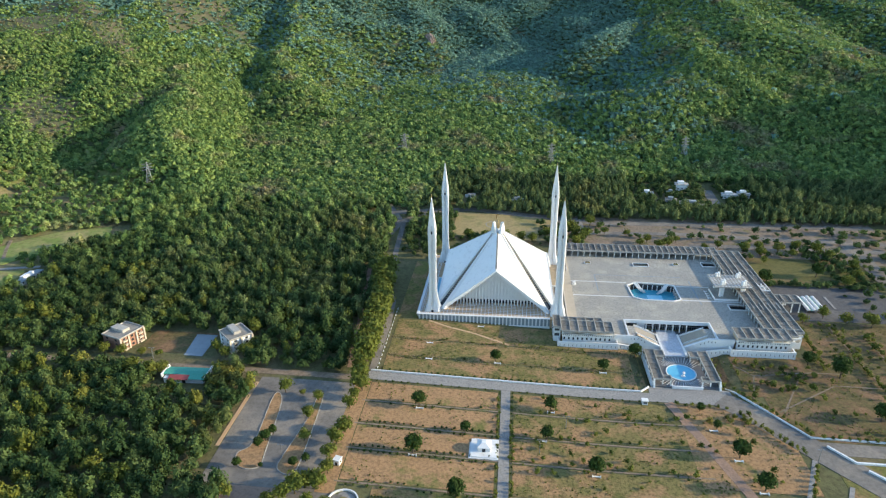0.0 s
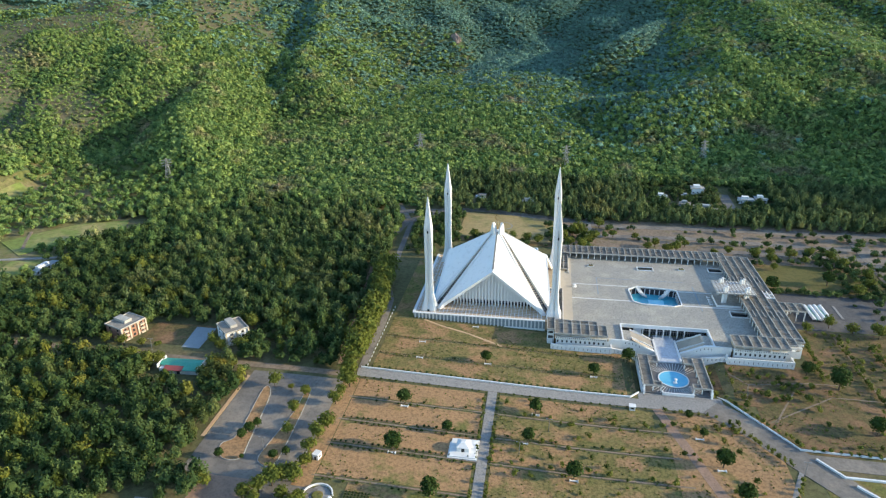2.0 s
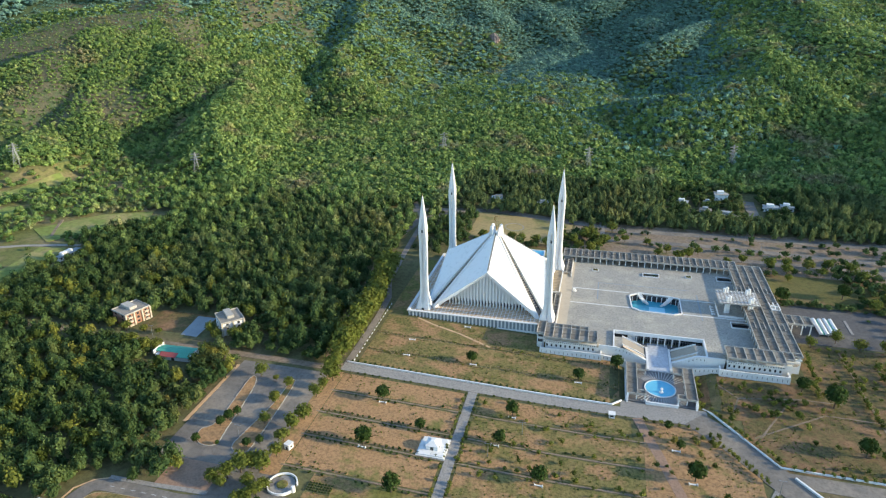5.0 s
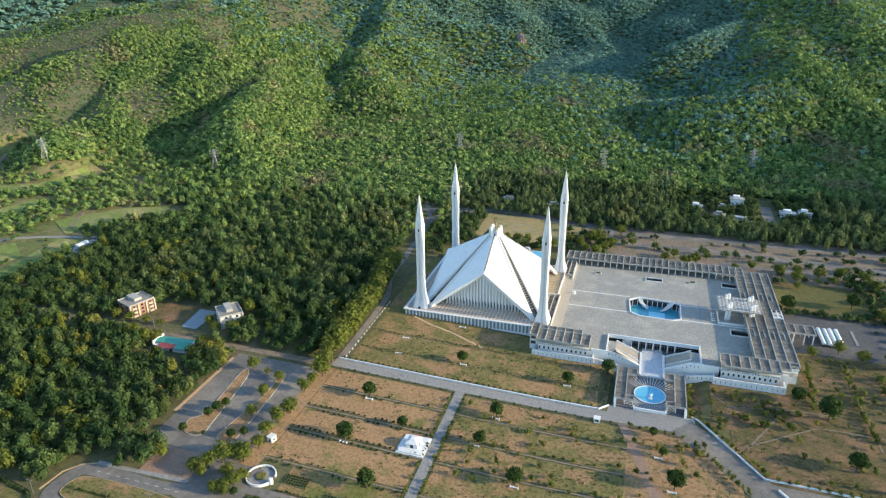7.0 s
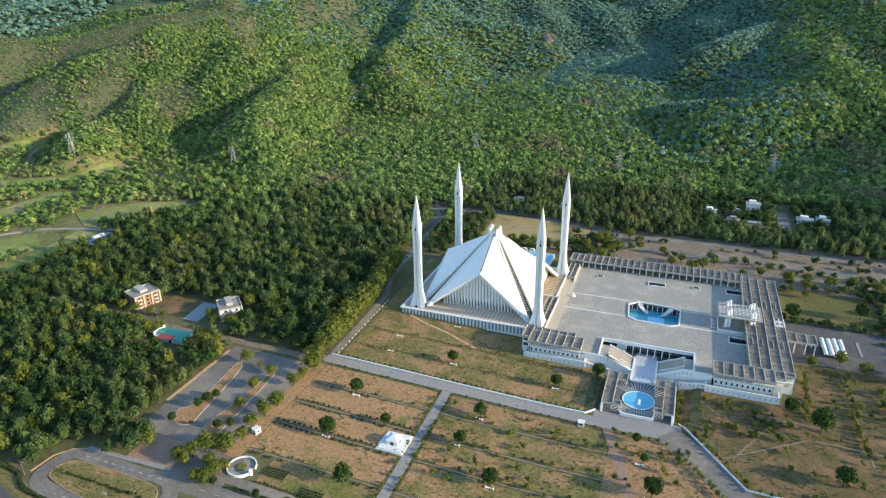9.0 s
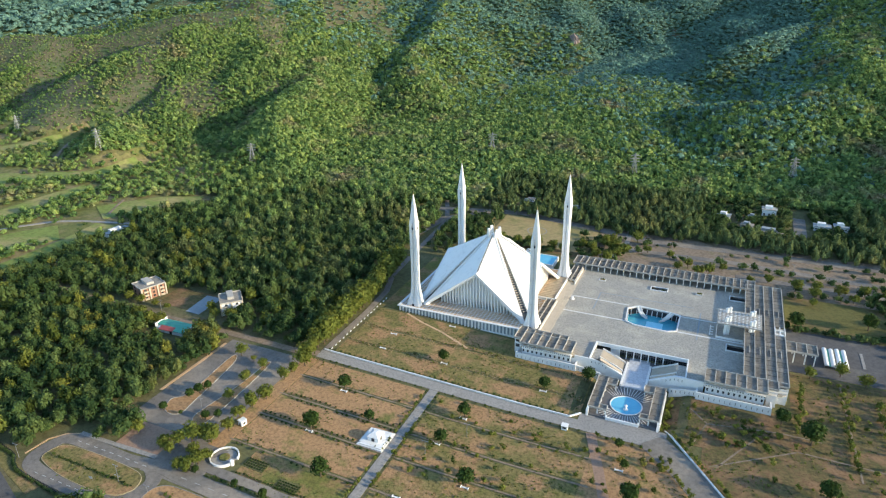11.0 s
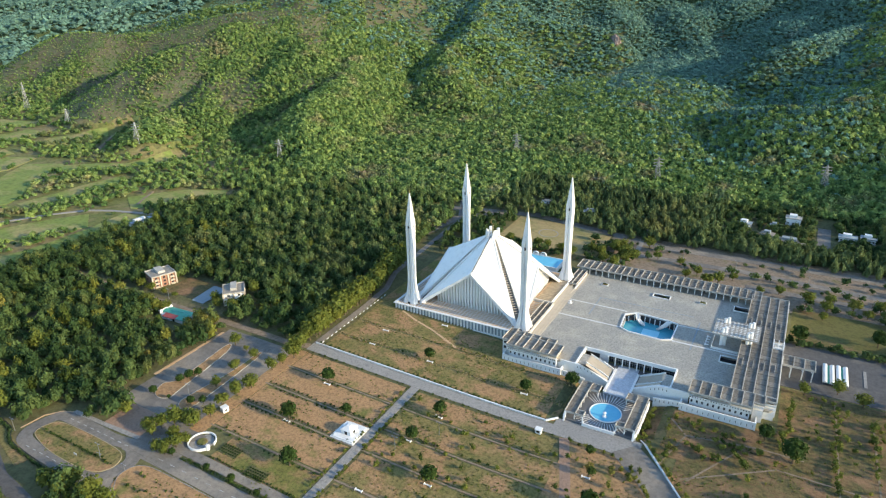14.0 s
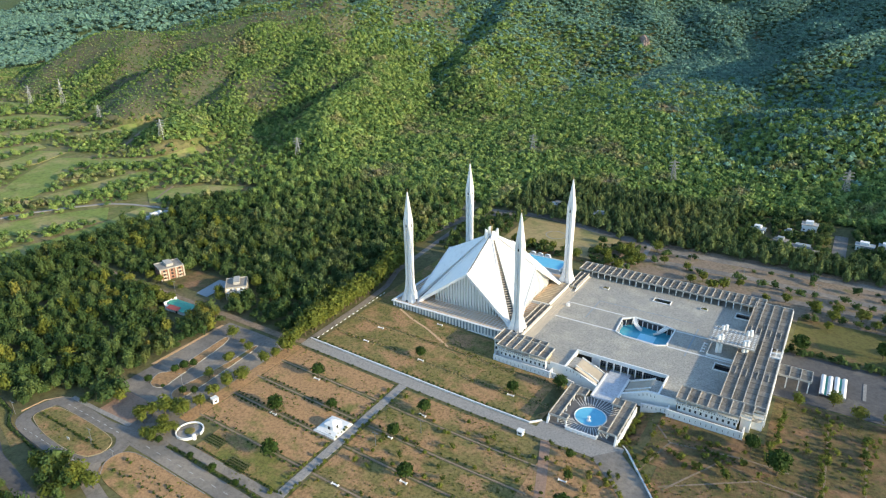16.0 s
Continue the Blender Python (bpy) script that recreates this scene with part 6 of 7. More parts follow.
for x, y, rz, w, d, h, m, rf, lb in ((146, 222, -10, 11, 8, 3.4, WALLS, GREYSLAB, "single-storey white house with a grey roof"), (170, 226, -5, 7, 5, 3.0, GREYSLAB, BEAM, "small white outbuilding with a flat roof"),
                                     (166, 205, -10, 10, 7, 3.4, GREYSLAB, CONCRETE, "low white house with a flat roof"), (184, 243, 0, 12, 9, 5.6, WALLS, BEAM, "two-storey white house on the slope"),
                                     (184, 196, -6, 22, 9, 3.6, GREYSLAB, CONCRETE, "long low grey-roofed house"), (226, 222, -4, 13, 8, 3.6, WALLS, GREYSLAB, "white flat-roofed house behind trees"),
                                     (241, 226, -4, 11, 8, 3.6, WALLS, GREYSLAB, "white flat-roofed house behind trees"), (15, 190, 20, 13, 8, 4, GREYSLAB, GREYSLAB, "grey house hidden in the pines"),
                                     (-345.5, -25, 88, 22, 5, 2.6, WALLS, GREYSLAB, "long pale golf shelter at the edge of the wood"), (71, 114, 60, 7, 2.5, 2.4, WALLS, WALLS, "small white hut among trees behind the plaza")):
    villa(x, y, rz, w, d, h, m, rf, lb)
p = scatter(np.random.default_rng(71), 130, 268, 184, 264, 6.0)
p = p[~near_line(p, [(146, 222), (166, 205), (184, 196)], 7.5) & ~near_line(p, [(170, 226), (184, 243)], 7.5) & ~near_line(p, [(220, 222), (247, 226)], 7.5) & ~inside(p, 201, 217, 184, 264) & ~inside(p, 243, 285, 193, 219)]
r = np.random.default_rng(72).uniform(1.8, 3.6, len(p))
woods("garden_trees", p, r, r * 2.3, broad, LEAF, "dark garden trees between the houses", 39)
sheet("lawn", 246, 282, 196, 216, MEADOW, "green lawn beside the houses", lift=0.2)
sheet("house_yard", 204, 214, 190, 240, ASPHALT, "grey yard between the houses", lift=0.3, category="road")

# ---- garden buildings ----
tz = float(ground_at(-1, -171))
tomb = thing("memorial", "small white pyramid-roofed memorial on a stepped platform", "memorial", x=-1, y=-171, z=tz)
part("platform", boxed((-7.2, 7.2, -7.4, 7.4, -0.8, 0.5)), STRIP, tomb)
part("step", boxed((-6.4, 6.4, -6.6, 6.6, 0.5, 0.95)), WHITE, tomb)
g = bmesh.new()
solid(g, [(-1.1, -1.1, 4.9), (1.1, -1.1, 4.9), (1.1, 1.1, 4.9), (-1.1, 1.1, 4.9)], [(-3.4, -3.4, 3.4), (3.4, -3.4, 3.4), (3.4, 3.4, 3.4), (-3.4, 3.4, 3.4)])
part("roof", g, WHITE, tomb)
part("body", boxed((-3.0, 3.0, -3.0, 3.0, 0.95, 3.4)), WHITE, tomb)
door = mesh_of("door", boxed((-0.8, 0.8, -3.06, -3.004, 0.95, 2.9)), DARK)
for q in range(4):
    part("door", door, DARK, tomb).matrix_basis = pose(0, 0, 0, 0, 0, 90 * q)
kz = float(ground_at(84, -124))
kiosk = thing("kiosk", "small white guard kiosk beside the walk", "kiosk", x=84, y=-124, z=kz)
part("body", boxed((-1.5, 1.5, -1.3, 1.3, -0.5, 2.5)), WHITE, kiosk)
part("roof", boxed((-1.8, 1.8, -1.6, 1.6, 2.5, 2.75)), WHITE, kiosk)
part("window", boxed((-0.9, 0.9, -1.36, -1.304, 1.0, 2.0)), DARK, kiosk)
dz = float(ground_at(-69, -190))
hut = thing("guard_hut", "small white flat-roofed hut by the path", "hut", x=-69, y=-190, z=dz, rz=-14)
part("body", boxed((-1.5, 1.5, -1.6, 1.6, -0.5, 2.9)), WHITE, hut)
part("roof", boxed((-1.75, 1.75, -1.85, 1.85, 2.9, 3.15)), WHITE, hut)
part("door", boxed((-0.5, 0.5, -1.66, -1.604, -0.2, 1.9)), DARK, hut)
part("window", boxed((1.504, 1.56, -0.7, 0.7, 1.0, 2.0)), DARK, hut)
rz0 = float(ground_at(-61, -213))
ring = thing("ring_seat", "white ring wall round a planted bed", "garden wall", x=-61, y=-213, z=rz0)
g = bmesh.new()
for i in range(40):
    a, b = radians(10 + i * 8.2), radians(10 + (i + 1) * 8.2)
    c0, s0, c1, s1 = math.cos(a), math.sin(a), math.cos(b), math.sin(b)
    solid(g, [(6.4 * c0, 6.4 * s0, 1.1), (7.0 * c0, 7.0 * s0, 1.1), (7.0 * c1, 7.0 * s1, 1.1), (6.4 * c1, 6.4 * s1, 1.1)], [(6.4 * c0, 6.4 * s0, -0.6), (7.0 * c0, 7.0 * s0, -0.6), (7.0 * c1, 7.0 * s1, -0.6), (6.4 * c1, 6.4 * s1, -0.6)])
part("wall", g, WHITE, ring)
g = bmesh.new()
lathe(g, [(5.9, -0.4), (5.9, 0.22)], 28)
part("paving", g, PAVING, ring)
g = bmesh.new()
lathe(g, [(2.6, 0.2), (2.6, 0.6), (2.3, 0.75)], 20)
part("bed", g, GREENGRASS, ring, "green planted bed")
g = bmesh.new()
lathe(g, [(1.0, -0.4), (1.0, 2.2), (0.7, 2.6)], 12, 6.6, -2.4)
part("pier", g, WHITE, ring)


def bench(x, y, rz=0.0):
    ob = thing("garden_bench", "white stone bench on the lawn", "bench", "garden benches", x=x, y=y, z=float(ground_at(x, y)), rz=rz)
    part("seat", boxed((-1.7, 1.7, -0.4, 0.4, 0.35, 0.55)), WHITE, ob)
    part("leg", boxed((-1.5, -1.2, -0.35, 0.35, -0.3, 0.35)), WHITE, ob)
    part("leg", boxed((1.2, 1.5, -0.35, 0.35, -0.3, 0.35)), WHITE, ob)
    part("arm", boxed((-2.0, -1.7, -0.7, 0.7, -0.3, 0.8)), WHITE, ob)
    part("arm", boxed((1.7, 2.0, -0.7, 0.7, -0.3, 0.8)), WHITE, ob)
    return ob


for x, y in ((-37.4, -97), (-39, -79.4), (-8.5, -55), (3.5, -95.8), (65, -97.5), (-36.5, -144), (33, -138), (28, -161.5), (52, -182.8), (115, -144), (126, -186), (121, -165.5), (26, -201), (-35, -180)):
    bench(x, y, random.uniform(-4, 4))

# ---- hedges and young planting ----
SHRUB = [crown_mesh("shrub", crown_cloud(np.random.default_rng(80 + i), 60, "dome", 0.3, 3), 0.95, 1.7, -0.35, GARDENLEAF) for i in range(3)]
PALE = [crown_mesh("shrub", crown_cloud(np.random.default_rng(90 + i), 60, "round", 0.3, 3), 1.3, 2.4, -0.3, HEDGELEAF) for i in range(3)]
kk = 0
for bx, by, bz, bs in ((112.6, 46.4, -3.4, 2.0), (110.4, 46.0, -4.0, 1.4), (70, 47, -0.5, 0.7), (68.8, 47.2, -0.5, 0.6), (137.6, 49, -0.5, 0.7), (136, 49.1, -0.5, 0.6)):
    bush = lone("shrub", SHRUB[0], GARDENLEAF, "dark green bush growing out of the plaza", "shrub", group="plaza shrubs")
    bush.matrix_basis = pose(bx, by, bz) @ Matrix.Scale(bs, 4)


MORE = []


def shrub(x, y, s=1.0, kinds=SHRUB, label="clipped dark green shrub", group="clipped shrubs"):
    global kk
    kk += 1
    if kk > 285:
        MORE.append((x, y, s))
        return None
    ob = lone("shrub", kinds[kk % 3], GARDENLEAF, label, "shrub", group=group)
    ob.matrix_basis = pose(x, y, float(ground_at(x, y)) + 0.1, 0, 0, kk * 47 % 360) @ Matrix.Scale(s, 4)
    return ob


for i in range(42):
    shrub(-66 + i * 3.55 + random.uniform(-0.5, 0.5), -111.9 + random.uniform(-0.2, 0.2), random.uniform(0.8, 1.15))
for i in range(34):
    x = -64 + i * 4.7
    if not 4 < x < 14:
        shrub(x + random.uniform(-0.8, 0.8), -122.9, random.uniform(0.6, 1.0))
for row, yy in enumerate(ROWSY[1:]):
    for i in range(22):
        for side in (-1.9, 1.9):
            x = -65 + i * 3.2
            if random.random() < (0.85 if row in (1, 2) else 0.35) and x < 4:
                shrub(x + random.uniform(-0.5, 0.5), yy + side, random.uniform(0.65, 1.1))
    for i in range(20):
        x = 14 + i * 4.4 + random.uniform(-1.5, 1.5)
        if random.random() < 0.75:
            shrub(x, yy + random.choice((-2.2, 2.2)), random.uniform(0.5, 1.3), PALE if random.random() < 0.5 else SHRUB, "young green shrub in the garden", "young shrubs")
for i in range(52):
    y = -124 - i * 2.0
    for x in (5.2, 12.4):
        if random.random() < 0.6:
            shrub(x + random.uniform(-0.4, 0.4), y, random.uniform(0.6, 1.1), PALE if random.random() < 0.5 else SHRUB, "young green shrub along the path", "young shrubs")
for (ax, ay), (bx, by), n in (((134, -106), (150, -127), 8), ((150, -127), (164, -143.5), 7), ((165, -145.3), (240, -145.6), 18), ((98, -124), (128, -125), 7), ((130, -128), (154, -158), 12), ((156, -165), (142, -196), 10)):
    for i in range(n):
        u = (i + 0.5) / n
        shrub(ax + (bx - ax) * u + 0.6, ay + (by - ay) * u, random.uniform(0.9, 1.35))
for i in range(150):
    x, y = random.choice(((random.uniform(130, 186), random.uniform(-110, -75)), (random.uniform(165, 240), random.uniform(-143, -75)), (random.uniform(104, 140), random.uniform(-180, -128)), (random.uniform(195, 240), random.uniform(-70, -30)), (random.uniform(16, 100), random.uniform(-200, -126))))
    shrub(x, y, random.uniform(0.5, 1.6), PALE if random.random() < 0.6 else SHRUB, "young green shrub in the garden", "young shrubs")
for x, y, z in ((165, -90, 1.5), (168, -91, 1.3), (176, -91, 1.6), (172, -91, 1.2), (169, -105, 2.0), (166, -104, 1.6), (179, -104, 2.1), (159, -101, 1.7), (144, -112, 1.8), (184, -91, 1.6), (192, -96, 1.3), (147, -107, 1.5), (153, -84, 1.4), (158, -86, 1.5)):
    shrub(x, y, z, PALE, "young green shrub in the garden", "young shrubs")
for i in range(26):
    shrub(217.5 + random.uniform(-1.2, 1.2), -32 - i * 2.8, random.uniform(0.8, 1.6), PALE, "young green shrub in a planted row", "young shrubs")
    shrub(234 + random.uniform(-1.2, 1.2) if i % 2 else 195 + random.uniform(-2, 2), -42 - i * 1.7, random.uniform(0.8, 1.8), PALE, "young green shrub in a planted row", "young shrubs")
for i in range(30):
    shrub(92 + random.uniform(-1, 0), -76 - i, random.uniform(0.5, 0.9), PALE, "young green shrub beside the court", "young shrubs") if i % 3 == 0 else None
    shrub(130.5 + random.uniform(-0.5, 1.5), -75 - i * 1.1, random.uniform(0.8, 1.6), PALE, "young green shrub beside the court", "young shrubs") if i % 2 == 0 else None
# stone edging rows across the front lawn
for yy in (-76, -96):
    bm = bmesh.new()
    for lane in (-1.7, -0.5, 0.9, 1.9):
        for i in range(190):
            x = -63 + i * 0.79 + random.uniform(-0.25, 0.25)
            y = yy + lane + random.uniform(-0.35, 0.35)
            s = random.uniform(0.12, 0.34)
            if random.random() < 0.5 + 0.3 * math.sin(x / 7.0 + lane):
                continue
            if random.random() < 0.12:
                MORE.append((x, y, random.uniform(0.3, 0.65)))
            z = land(x, y)
            box(bm, x - s, x + s, y - s, y + s, z - 0.3, z + 0.18 + s)
    lone("edging_stones", bm, OCHRE, "broad row of rough tan edging stones in the grass", "stones", "stuff")
more = np.array(MORE)
woods("young_planting", more[:, :2], 1.15 * more[:, 2], 2.3 * more[:, 2], protos(16, 5, 50, "round", 0.32, 3), HEDGELEAF, "young green shrubs planted over the lawns", 28)
tuft_rng = np.random.default_rng(61)
tufts = np.concatenate([scatter(tuft_rng, *area, step, 1.9) for *area, step in ((-62, 88, -112, -52, 2.0), (-65, 4, -200, -124, 2.6), (13, 112, -222, -124, 2.1), (131, 240, -146, -70, 2.0), (192, 276, -68, -28, 2.4), (-50, 4, -224, -203, 2.4), (102, 150, -185, -126, 2.4), (-140, -86, -253, -238, 2.2), (-74, 40, -256, -239, 2.4))])
patchy = np.sin(tufts[:, 0] / 9.3 + 2.1 * np.sin(tufts[:, 1] / 11.0)) + np.sin(tufts[:, 1] / 6.1 + tufts[:, 0] / 17.0)
tufts = tufts[(tuft_rng.random(len(tufts)) < 0.35 + 0.3 * patchy) & ~near_line(tufts, [(97, -122), (107, -150), (124, -200)], 4) & ~near_line(tufts, [(126, -116), (142, -131), (160, -153), (182, -178)], 9) & ~near_line(tufts, [(158, -152), (250, -154)], 6) & ~near_line(tufts, [(8.8, -122), (8.8, -262)], 4)]
size = tuft_rng.uniform(0.18, 0.55, len(tufts))
woods("grass_tufts", tufts, size, size * 1.3, tiny[:4], HEDGELEAF, "tufts of weed and grass over the dry lawns", 35)
for x0, x1, y0, y1 in ((-50, -38, -214, -208), (-28, -16, -220, -213)):
    bed = thing("flower_bed", "rectangular bed of dark low plants", "flower bed", x=0, y=0)
    g = bmesh.new()
    prism(g, rect(x0, x1, y0, y1), lambda x, y: land(x, y) - 0.3, lambda x, y: land(x, y) + 0.3)
    part("soil", g, FLOOR, bed)
    for i in range(int((x1 - x0) / 1.5)):
        for j in range(int((y1 - y0) / 1.5)):
            o = part("plant", SHRUB[(i + j) % 3], GARDENLEAF, bed)
            o.matrix_basis = pose(x0 + 1 + i * 1.5, y0 + 1 + j * 1.5, land(x0 + i, y0 + j) + 0.2) @ Matrix.Scale(0.6, 4)


# ---- pylons and lamp posts ----
def pylon(x, y, tall, rz=0.0):
    ob = thing("pylon", "grey steel lattice power pylon", "pylon", "power pylons", x=x, y=y, z=float(ground_at(x, y)), rz=rz)
    g = bmesh.new()
    w = lambda z: 3.2 * (1 - z / tall) ** 1.15 + 0.35
    levels = [tall * i / 9 for i in range(10)]
    for sx, sy in ((1, 1), (1, -1), (-1, 1), (-1, -1)):
        for a, b in zip(levels, levels[1:]):
            bar(g, (sx * w(a), sy * w(a), a - 0.5), (sx * w(b), sy * w(b), b), 0.32, 0.32)
    for a, b in zip(levels, levels[1:]):
        for s in (-1, 1):
            bar(g, (-w(a), s * w(a), a), (w(b), s * w(b), b), 0.2, 0.2), bar(g, (w(a), s * w(a), a), (-w(b), s * w(b), b), 0.2, 0.2)
            bar(g, (s * w(a), -w(a), a), (s * w(b), w(b), b), 0.2, 0.2)
    part("mast", g, STEEL, ob)
    for z in (0.66, 0.78, 0.9):
        g = bmesh.new()
        bar(g, (-5.2, 0, tall * z), (5.2, 0, tall * z), 0.45, 0.4)
        bar(g, (-5.2, 0, tall * z), (0, 0, tall * z + 1.6), 0.25, 0.25), bar(g, (5.2, 0, tall * z), (0, 0, tall * z + 1.6), 0.25, 0.25)
        part("arm", g, STEEL, ob)
    return ob


for x, y, h in ((-546, 131, 26), (-766, 182, 23), (-936, 223, 46), (-990, 198, 34), (-366, 188, 24), (-120, 330, 25), (52, 300, 27), (205, 330, 27)):
    pylon(x, y, h, 30)


def lamp(x, y, tall=8.0):
    ob = thing("lamp_post", "slim grey street lamp with two arms", "street lamp", "lamp posts", x=x, y=y, z=float(ground_at(x, y)))
    g = bmesh.new()
    lathe(g, [(0.16, -0.5), (0.1, tall)], 6)
    part("pole", g, STEEL, ob)
    g = bmesh.new()
    bar(g, (-1.2, 0, tall), (1.2, 0, tall), 0.12, 0.12)
    part("arm", g, STEEL, ob)
    head = mesh_of("lamp_head", boxed((-0.4, 0.4, -0.18, 0.18, -0.12, 0.08)), STEEL)
    for s in (-1.3, 1.3):
        at(part("lamp_head", head, STEEL, ob), s, 0, tall)
    return ob


for x, y in ((-96, -244.5), (-96, -190), (-152.6, -253), (-200, -116), (110, 132), (150, 128), (200, 122), (26, -170), (158, -163), (40, -150)):
    lamp(x, y)
lamp(-94.5, -245.6, 3.6)
lamp(-77.2, -245.2, 4.0)

# the fence outside the turning loop, and the sign on its island
fence = thing("fence", "dark low wire fence round the turning loop", "fence", x=0, y=0, z=0)
line = rounded([(-185, -248), (-168, -250.6), (-155, -253), (-150, -256.5), (-141, -259.6), (-119, -261.6), (-108, -263)], False)
post = mesh_of("post", boxed((-0.09, 0.09, -0.09, 0.09, -0.4, 1.5)), DARK)
for (ax, ay), (bx, by) in zip(line, line[1:]):
    n = max(1, round(math.hypot(bx - ax, by - ay) / 2.4))
    for i in range(n):
        x, y = ax + (bx - ax) * i / n, ay + (by - ay) * i / n
        at(part("post", post, DARK, fence), x, y, float(ground_at(x, y)))
    for up in (0.5, 1.0, 1.4):
        g = bmesh.new()
        bar(g, (ax, ay, land(ax, ay) + up), (bx, by, land(bx, by) + up), 0.1, 0.14)
        part("rail", g, DARK, fence)
sign = thing("sign_board", "small white sign board on two posts on the island", "sign", x=-107, y=-250, z=float(ground_at(-107, -250)))
part("board", boxed((-1.1, 1.1, -0.06, 0.06, 0.9, 2.0)), WHITE, sign)
for s in (-0.8, 0.8):
    part("post", boxed((s - 0.06, s + 0.06, -0.05, 0.05, -0.3, 0.9)), STEEL, sign)
hedge_line = np.array([(x + random.uniform(-0.3, 0.3), y + random.uniform(-0.3, 0.3), random.uniform(0.6, 1.0)) for (ax, ay), (bx, by) in zip(line, line[1:]) for x, y in [(ax + (bx - ax) * i / 6, ay - 1 + (by - ay) * i / 6) for i in range(6)]])
woods("fence_hedge", hedge_line[:, :2], hedge_line[:, 2], 1.7 * hedge_line[:, 2], protos(19, 3, 50, "round", 0.32, 3), LEAF, "low dark hedge along the fence", 40)


# ---- trees and scrub round the back of the plaza ----
for x, y, s in ((200, 90, 0.9), (214, 96, 0.8), (228, 92, 0.9), (244, 97, 0.8), (258, 92, 0.9), (212, 84, 0.8), (236, 84, 0.7), (262, 80, 0.8), (272, 60, 0.9), (268, 44, 0.8), (255, 30, 0.9), (244, -30, 0.9), (256, -28, 1.0), (210, 70, 0.6), (92, 122, 0.7), (110, 118, 0.6), (170, 92, 0.6), (182, 98, 0.7), (150, 108, 0.6), (62, 128, 0.9), (70, 104, 0.8), (40, 112, 0.8), (54, 96, 0.8), (64, 90, 0.9), (118, 96, 0.7)):
    plant("shade_tree", x, y, TALL[k % 4], "light green shade tree with a loose crown", "shade trees", s)
    k += 1
rng = np.random.default_rng(9)
p = np.concatenate([scatter(rng, 60, 330, 114, 124, 7.0), scatter(rng, 60, 330, 131, 146, 8.0), scatter(rng, 192, 330, 82, 112, 9.0), scatter(rng, 250, 275, -20, 160, 9.0), scatter(rng, 292, 330, -30, 160, 7.5), scatter(rng, -45, -20, 60, 100, 6.0), scatter(rng, -30, 20, 91, 99, 3.6), scatter(rng, -30, 20, 91, 99, 4.0), scatter(rng, 36, 72, 92, 140, 5.5), scatter(rng, 36, 70, 96, 140, 5.8), scatter(rng, 80, 150, 79, 92, 6.5), scatter(rng, 218, 276, 82, 96, 6), scatter(rng, 250, 284, 26, 130, 5.5), scatter(rng, 138, 262, 182, 246, 5), scatter(rng, -75, -46, 92, 150, 6), scatter(rng, 192, 280, 27, 33, 3.4)])
p = p[rng.random(len(p)) < np.where(p[:, 1] > 180, 0.8, np.where(p[:, 1] > 110, 0.45, 0.6))]
p = p[~near_line(p, [(74, 125), (155, 127), (218, 122.5), (330, 116)], 5) & ~near_line(p, [(60, 155), (85, 148), (160, 150), (330, 152)], 6) & ~near_line(p, [(160, 101), (219, 102), (330, 98)], 5.5) & ~near_line(p, [(50, 74), (70, 112), (74, 126)], 3) & ~inside(p, 200, 218, 186, 242) & ~near_line(p, [(150, 220), (166, 204), (184, 196), (184, 243), (226, 222), (241, 226)], 5)]
r = rng.uniform(1.2, 3.4, len(p))
woods("scrub", p, r, r * rng.uniform(1.5, 2.2, len(p)), protos(17, 5, 80, "round", 0.3, 4), LEAF, "scrub and small trees on the verge", 29)

# ---- kerbs, planted lines and road marks ----
LOOP = [(-137, -251), (-142.5, -248), (-142, -241.5), (-137, -237.5), (-118, -236.5), (-97, -237), (-88.5, -238.5), (-85, -242.5), (-84.5, -247.5), (-89, -252.5), (-100, -254.5), (-121, -254)]
YELLOW = surf("faded yellow kerb paint", (0.42, 0.33, 0.17), (0.32, 0.27, 0.19), size=1.5, fine=0.3, rough=0.9)
kerb(LOOP, YELLOW, "faded yellow kerb stones round the oval island")
kerb([(-71, -256), (-76.5, -250), (-77, -243.5), (-73, -239), (-62, -237.3), (-20, -237.3)], PAVING, "pale kerb stones round the earth island", closed=False)
kerb([(-116.5, -143), (-113.5, -180), (-118.5, -189), (-115, -197), (-109, -199), (-104.5, -196), (-105.5, -187), (-110.5, -148)], BEAM, "pale kerb stones in the car park")
kerb([(-92.5, -140), (-92.5, -160), (-96, -187), (-96.5, -196), (-92, -200), (-87.5, -198.5), (-87, -184), (-88.5, -154), (-90, -140)], BEAM, "pale kerb stones in the car park")
ribbon("car_park_verge", [(-130, -132), (-130.5, -185)], 2.0, TAN, "sandy verge along the car park", lift=0.2, category="verge")
ribbon("loop_verge", [(-152.5, -250), (-151.5, -238), (-146, -231.5), (-140, -229)], 0.9, TAN, "sandy verge round the turning loop", lift=0.16, category="verge")
WHITELINE = surf("worn white road paint", (0.55, 0.55, 0.53), (0.40, 0.40, 0.39), size=1.0, fine=0.3, rough=0.9)
marks = bmesh.new()
for i in range(9):
    x = -136 + i * 5.4
    for yy, lo in ((-233.3, 0.25), (-257.0, 0.25)):
        z = land(x, yy) + lo
        box(marks, x, x + 2.4, yy - 0.12, yy + 0.12, z - 0.1, z + 0.02)
for i in range(16):
    x = -70 + i * 8
    z = land(x, -232) + 0.3
    box(marks, x, x + 3.0, -232.1, -231.9, z - 0.1, z + 0.02)
lone("road_marks", marks, WHITELINE, "worn white dashes along the road", "road marking", "structure")
lines = []
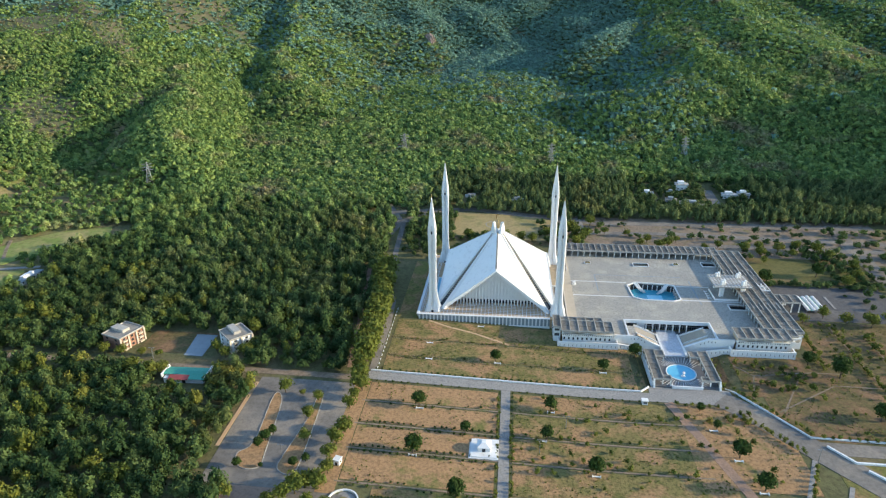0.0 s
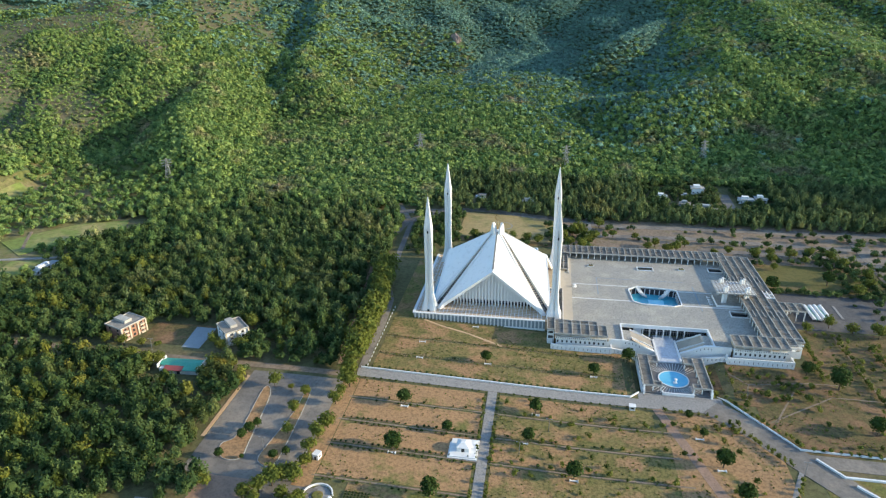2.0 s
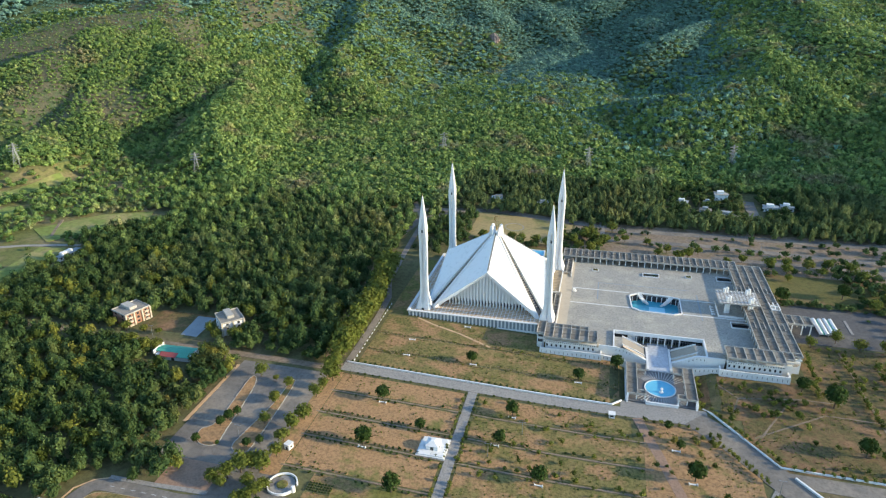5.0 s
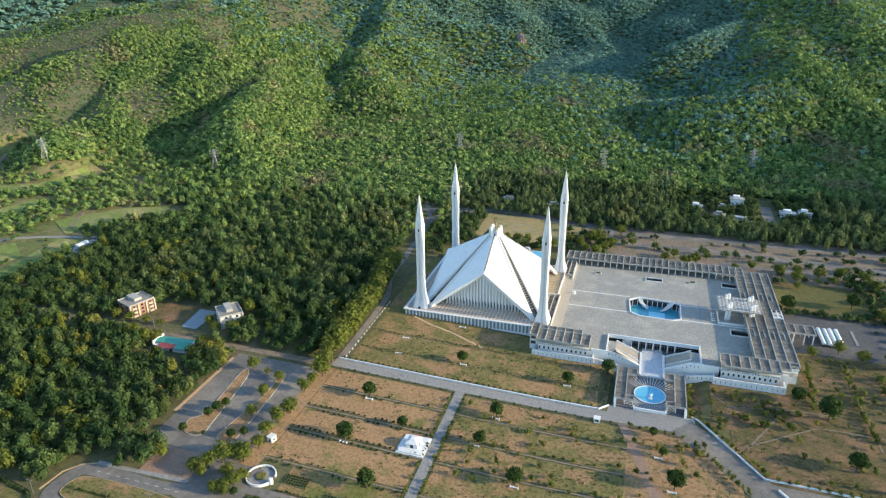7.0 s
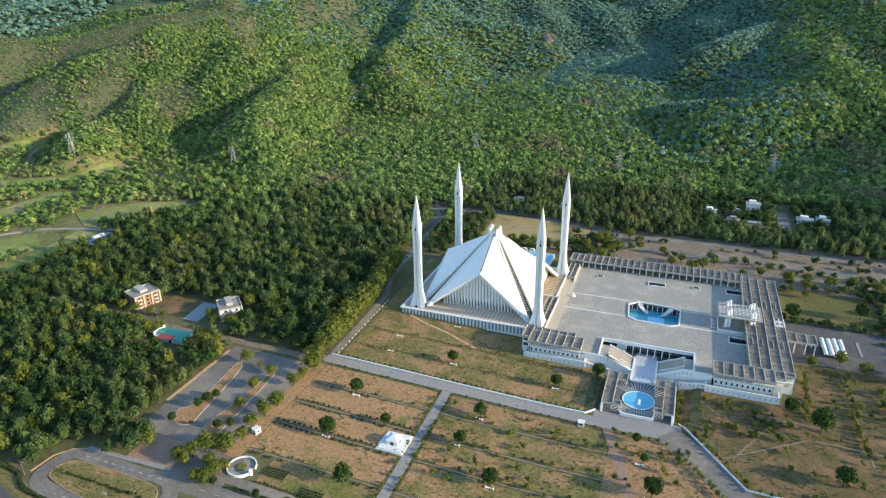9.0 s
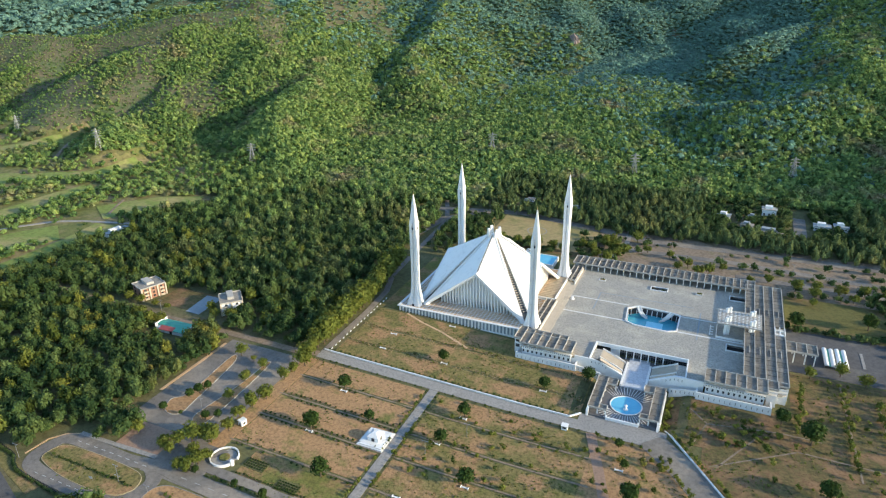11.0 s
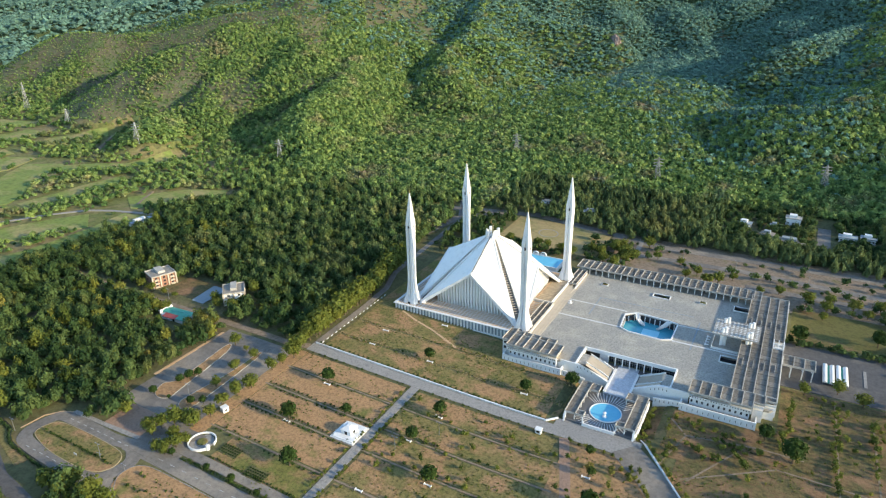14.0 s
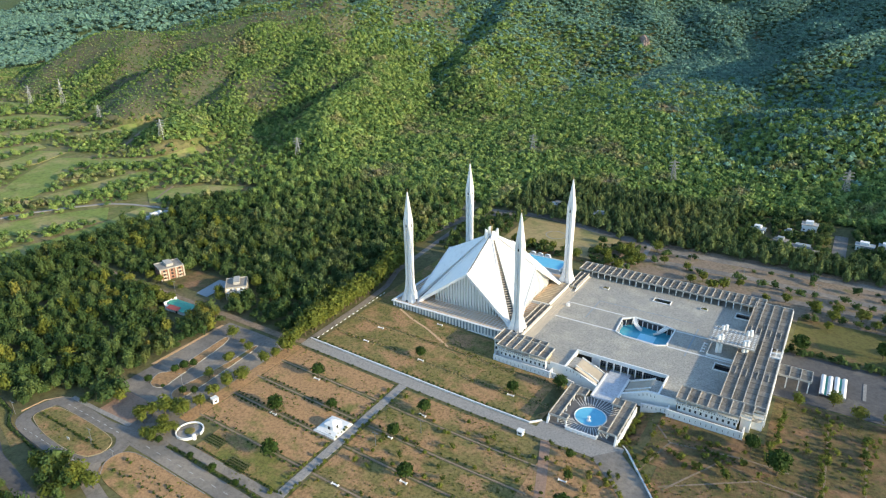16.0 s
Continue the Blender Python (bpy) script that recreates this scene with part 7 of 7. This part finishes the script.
for i in range(34):
    lines.append((-138 + i * 1.55, -245.5 + random.uniform(-0.6, 0.6), random.uniform(0.4, 0.9)))
for row in (-244, -250):
    for i in range(40):
        if random.random() < 0.7:
            lines.append((-68 + i * 2.6, row + random.uniform(-1, 1), random.uniform(0.4, 1.0)))
for i in range(60):
    lines.append((-60 + i * 2.1, -226.2 + random.uniform(-0.5, 0.5), random.uniform(0.5, 1.1)))
    if i % 2:
        lines.append((-50 + i * 1.0, -218.6 + random.uniform(-0.3, 0.3), random.uniform(0.5, 0.9)))
lines = np.array(lines)
woods("planted_line", lines[:, :2], 1.0 * lines[:, 2], 1.9 * lines[:, 2], protos(18, 4, 50, "round", 0.32, 3), GARDENLEAF, "low green planting along islands and walks", 30)
for x, y, s in ((-44, -226, 0.45), (-28, -226, 0.55), (-12, -226.5, 0.45), (-66, -227, 0.5)):
    plant("shade_tree", x, y, ROUND[k % 3], "bushy green tree beside the walk", "shade trees", s)
    k += 1

# ---- trees close round the flats and the shed ----
for x, y, s in ((-146, -108, 0.9), (-141, -100, 0.9), (-165, -105, 0.75), (-149, -83, 1.0), (-168, -86, 0.7), (-158, -110, 0.7), (-232, -114, 0.7), (-221, -114, 0.65), (-209, -112, 0.5), (-198, -112, 0.45),
                (-192, -133, 0.95), (-198, -137, 0.9), (-205, -131, 1.0), (-187, -130, 0.8), (-152, -131, 0.95), (-146, -134, 0.9), (-150, -140, 0.8), (-142, -128, 0.8)):
    plant("shade_tree", x, y, TALL[k % 4], "yellow-green tree beside the flats", "shade trees", s)
    k += 1

# ---- trees round the junction by the turning loop ----
for x, y, s in ((-86.9, -221.7, 0.6), (-70.1, -228.3, 0.5), (-69.2, -222.0, 0.75), (-67.1, -217.3, 0.6), (-93.8, -218.8, 0.5), (-73.8, -204.6, 0.6), (-75.8, -217.2, 0.65), (-87.7, -268.3, 1.0), (-72.9, -265.4, 1.1), (-65.7, -262.5, 0.9), (-98.2, -268.8, 0.9), (-89.9, -261.7, 0.8)):
    plant("shade_tree", x, y, TALL[k % 4], "olive-green shade tree at the road junction", "shade trees", s)
    k += 1

# ---- bare rock on the far spur ----
crag = bmesh.new()
rr = np.random.default_rng(77)
rows = []
for j in range(9):
    row = []
    for i in range(13):
        u, v = i / 12, j / 8
        x, y = -150 - 17 * v + 5 * (u - 0.5), 889 + 13 * v + 15 * (u - 0.5) * (1 - 0.45 * v)
        bulge = 3.0 * math.sin(math.pi * min(1, v * 1.2)) * math.sin(math.pi * u) ** 0.5
        row.append(crag.verts.new((x + rr.normal(0, 0.9), y + rr.normal(0, 0.9), float(ground_at(x, y)) + 0.5 + 3.0 * bulge + rr.normal(0, 1.6))))
    rows.append(row)
for a, b in zip(rows, rows[1:]):
    for i in range(12):
        crag.faces.new((a[i], a[i + 1], b[i + 1], b[i]))
back_row = [crag.verts.new((v.co.x - 8, v.co.y + 16, v.co.z - 12)) for v in rows[-1]]
for i in range(12):
    crag.faces.new((rows[-1][i], rows[-1][i + 1], back_row[i + 1], back_row[i]))
lone("rock_face", crag, ROCK, "pinkish bare rock face on the far spur", "cliff", "structure")
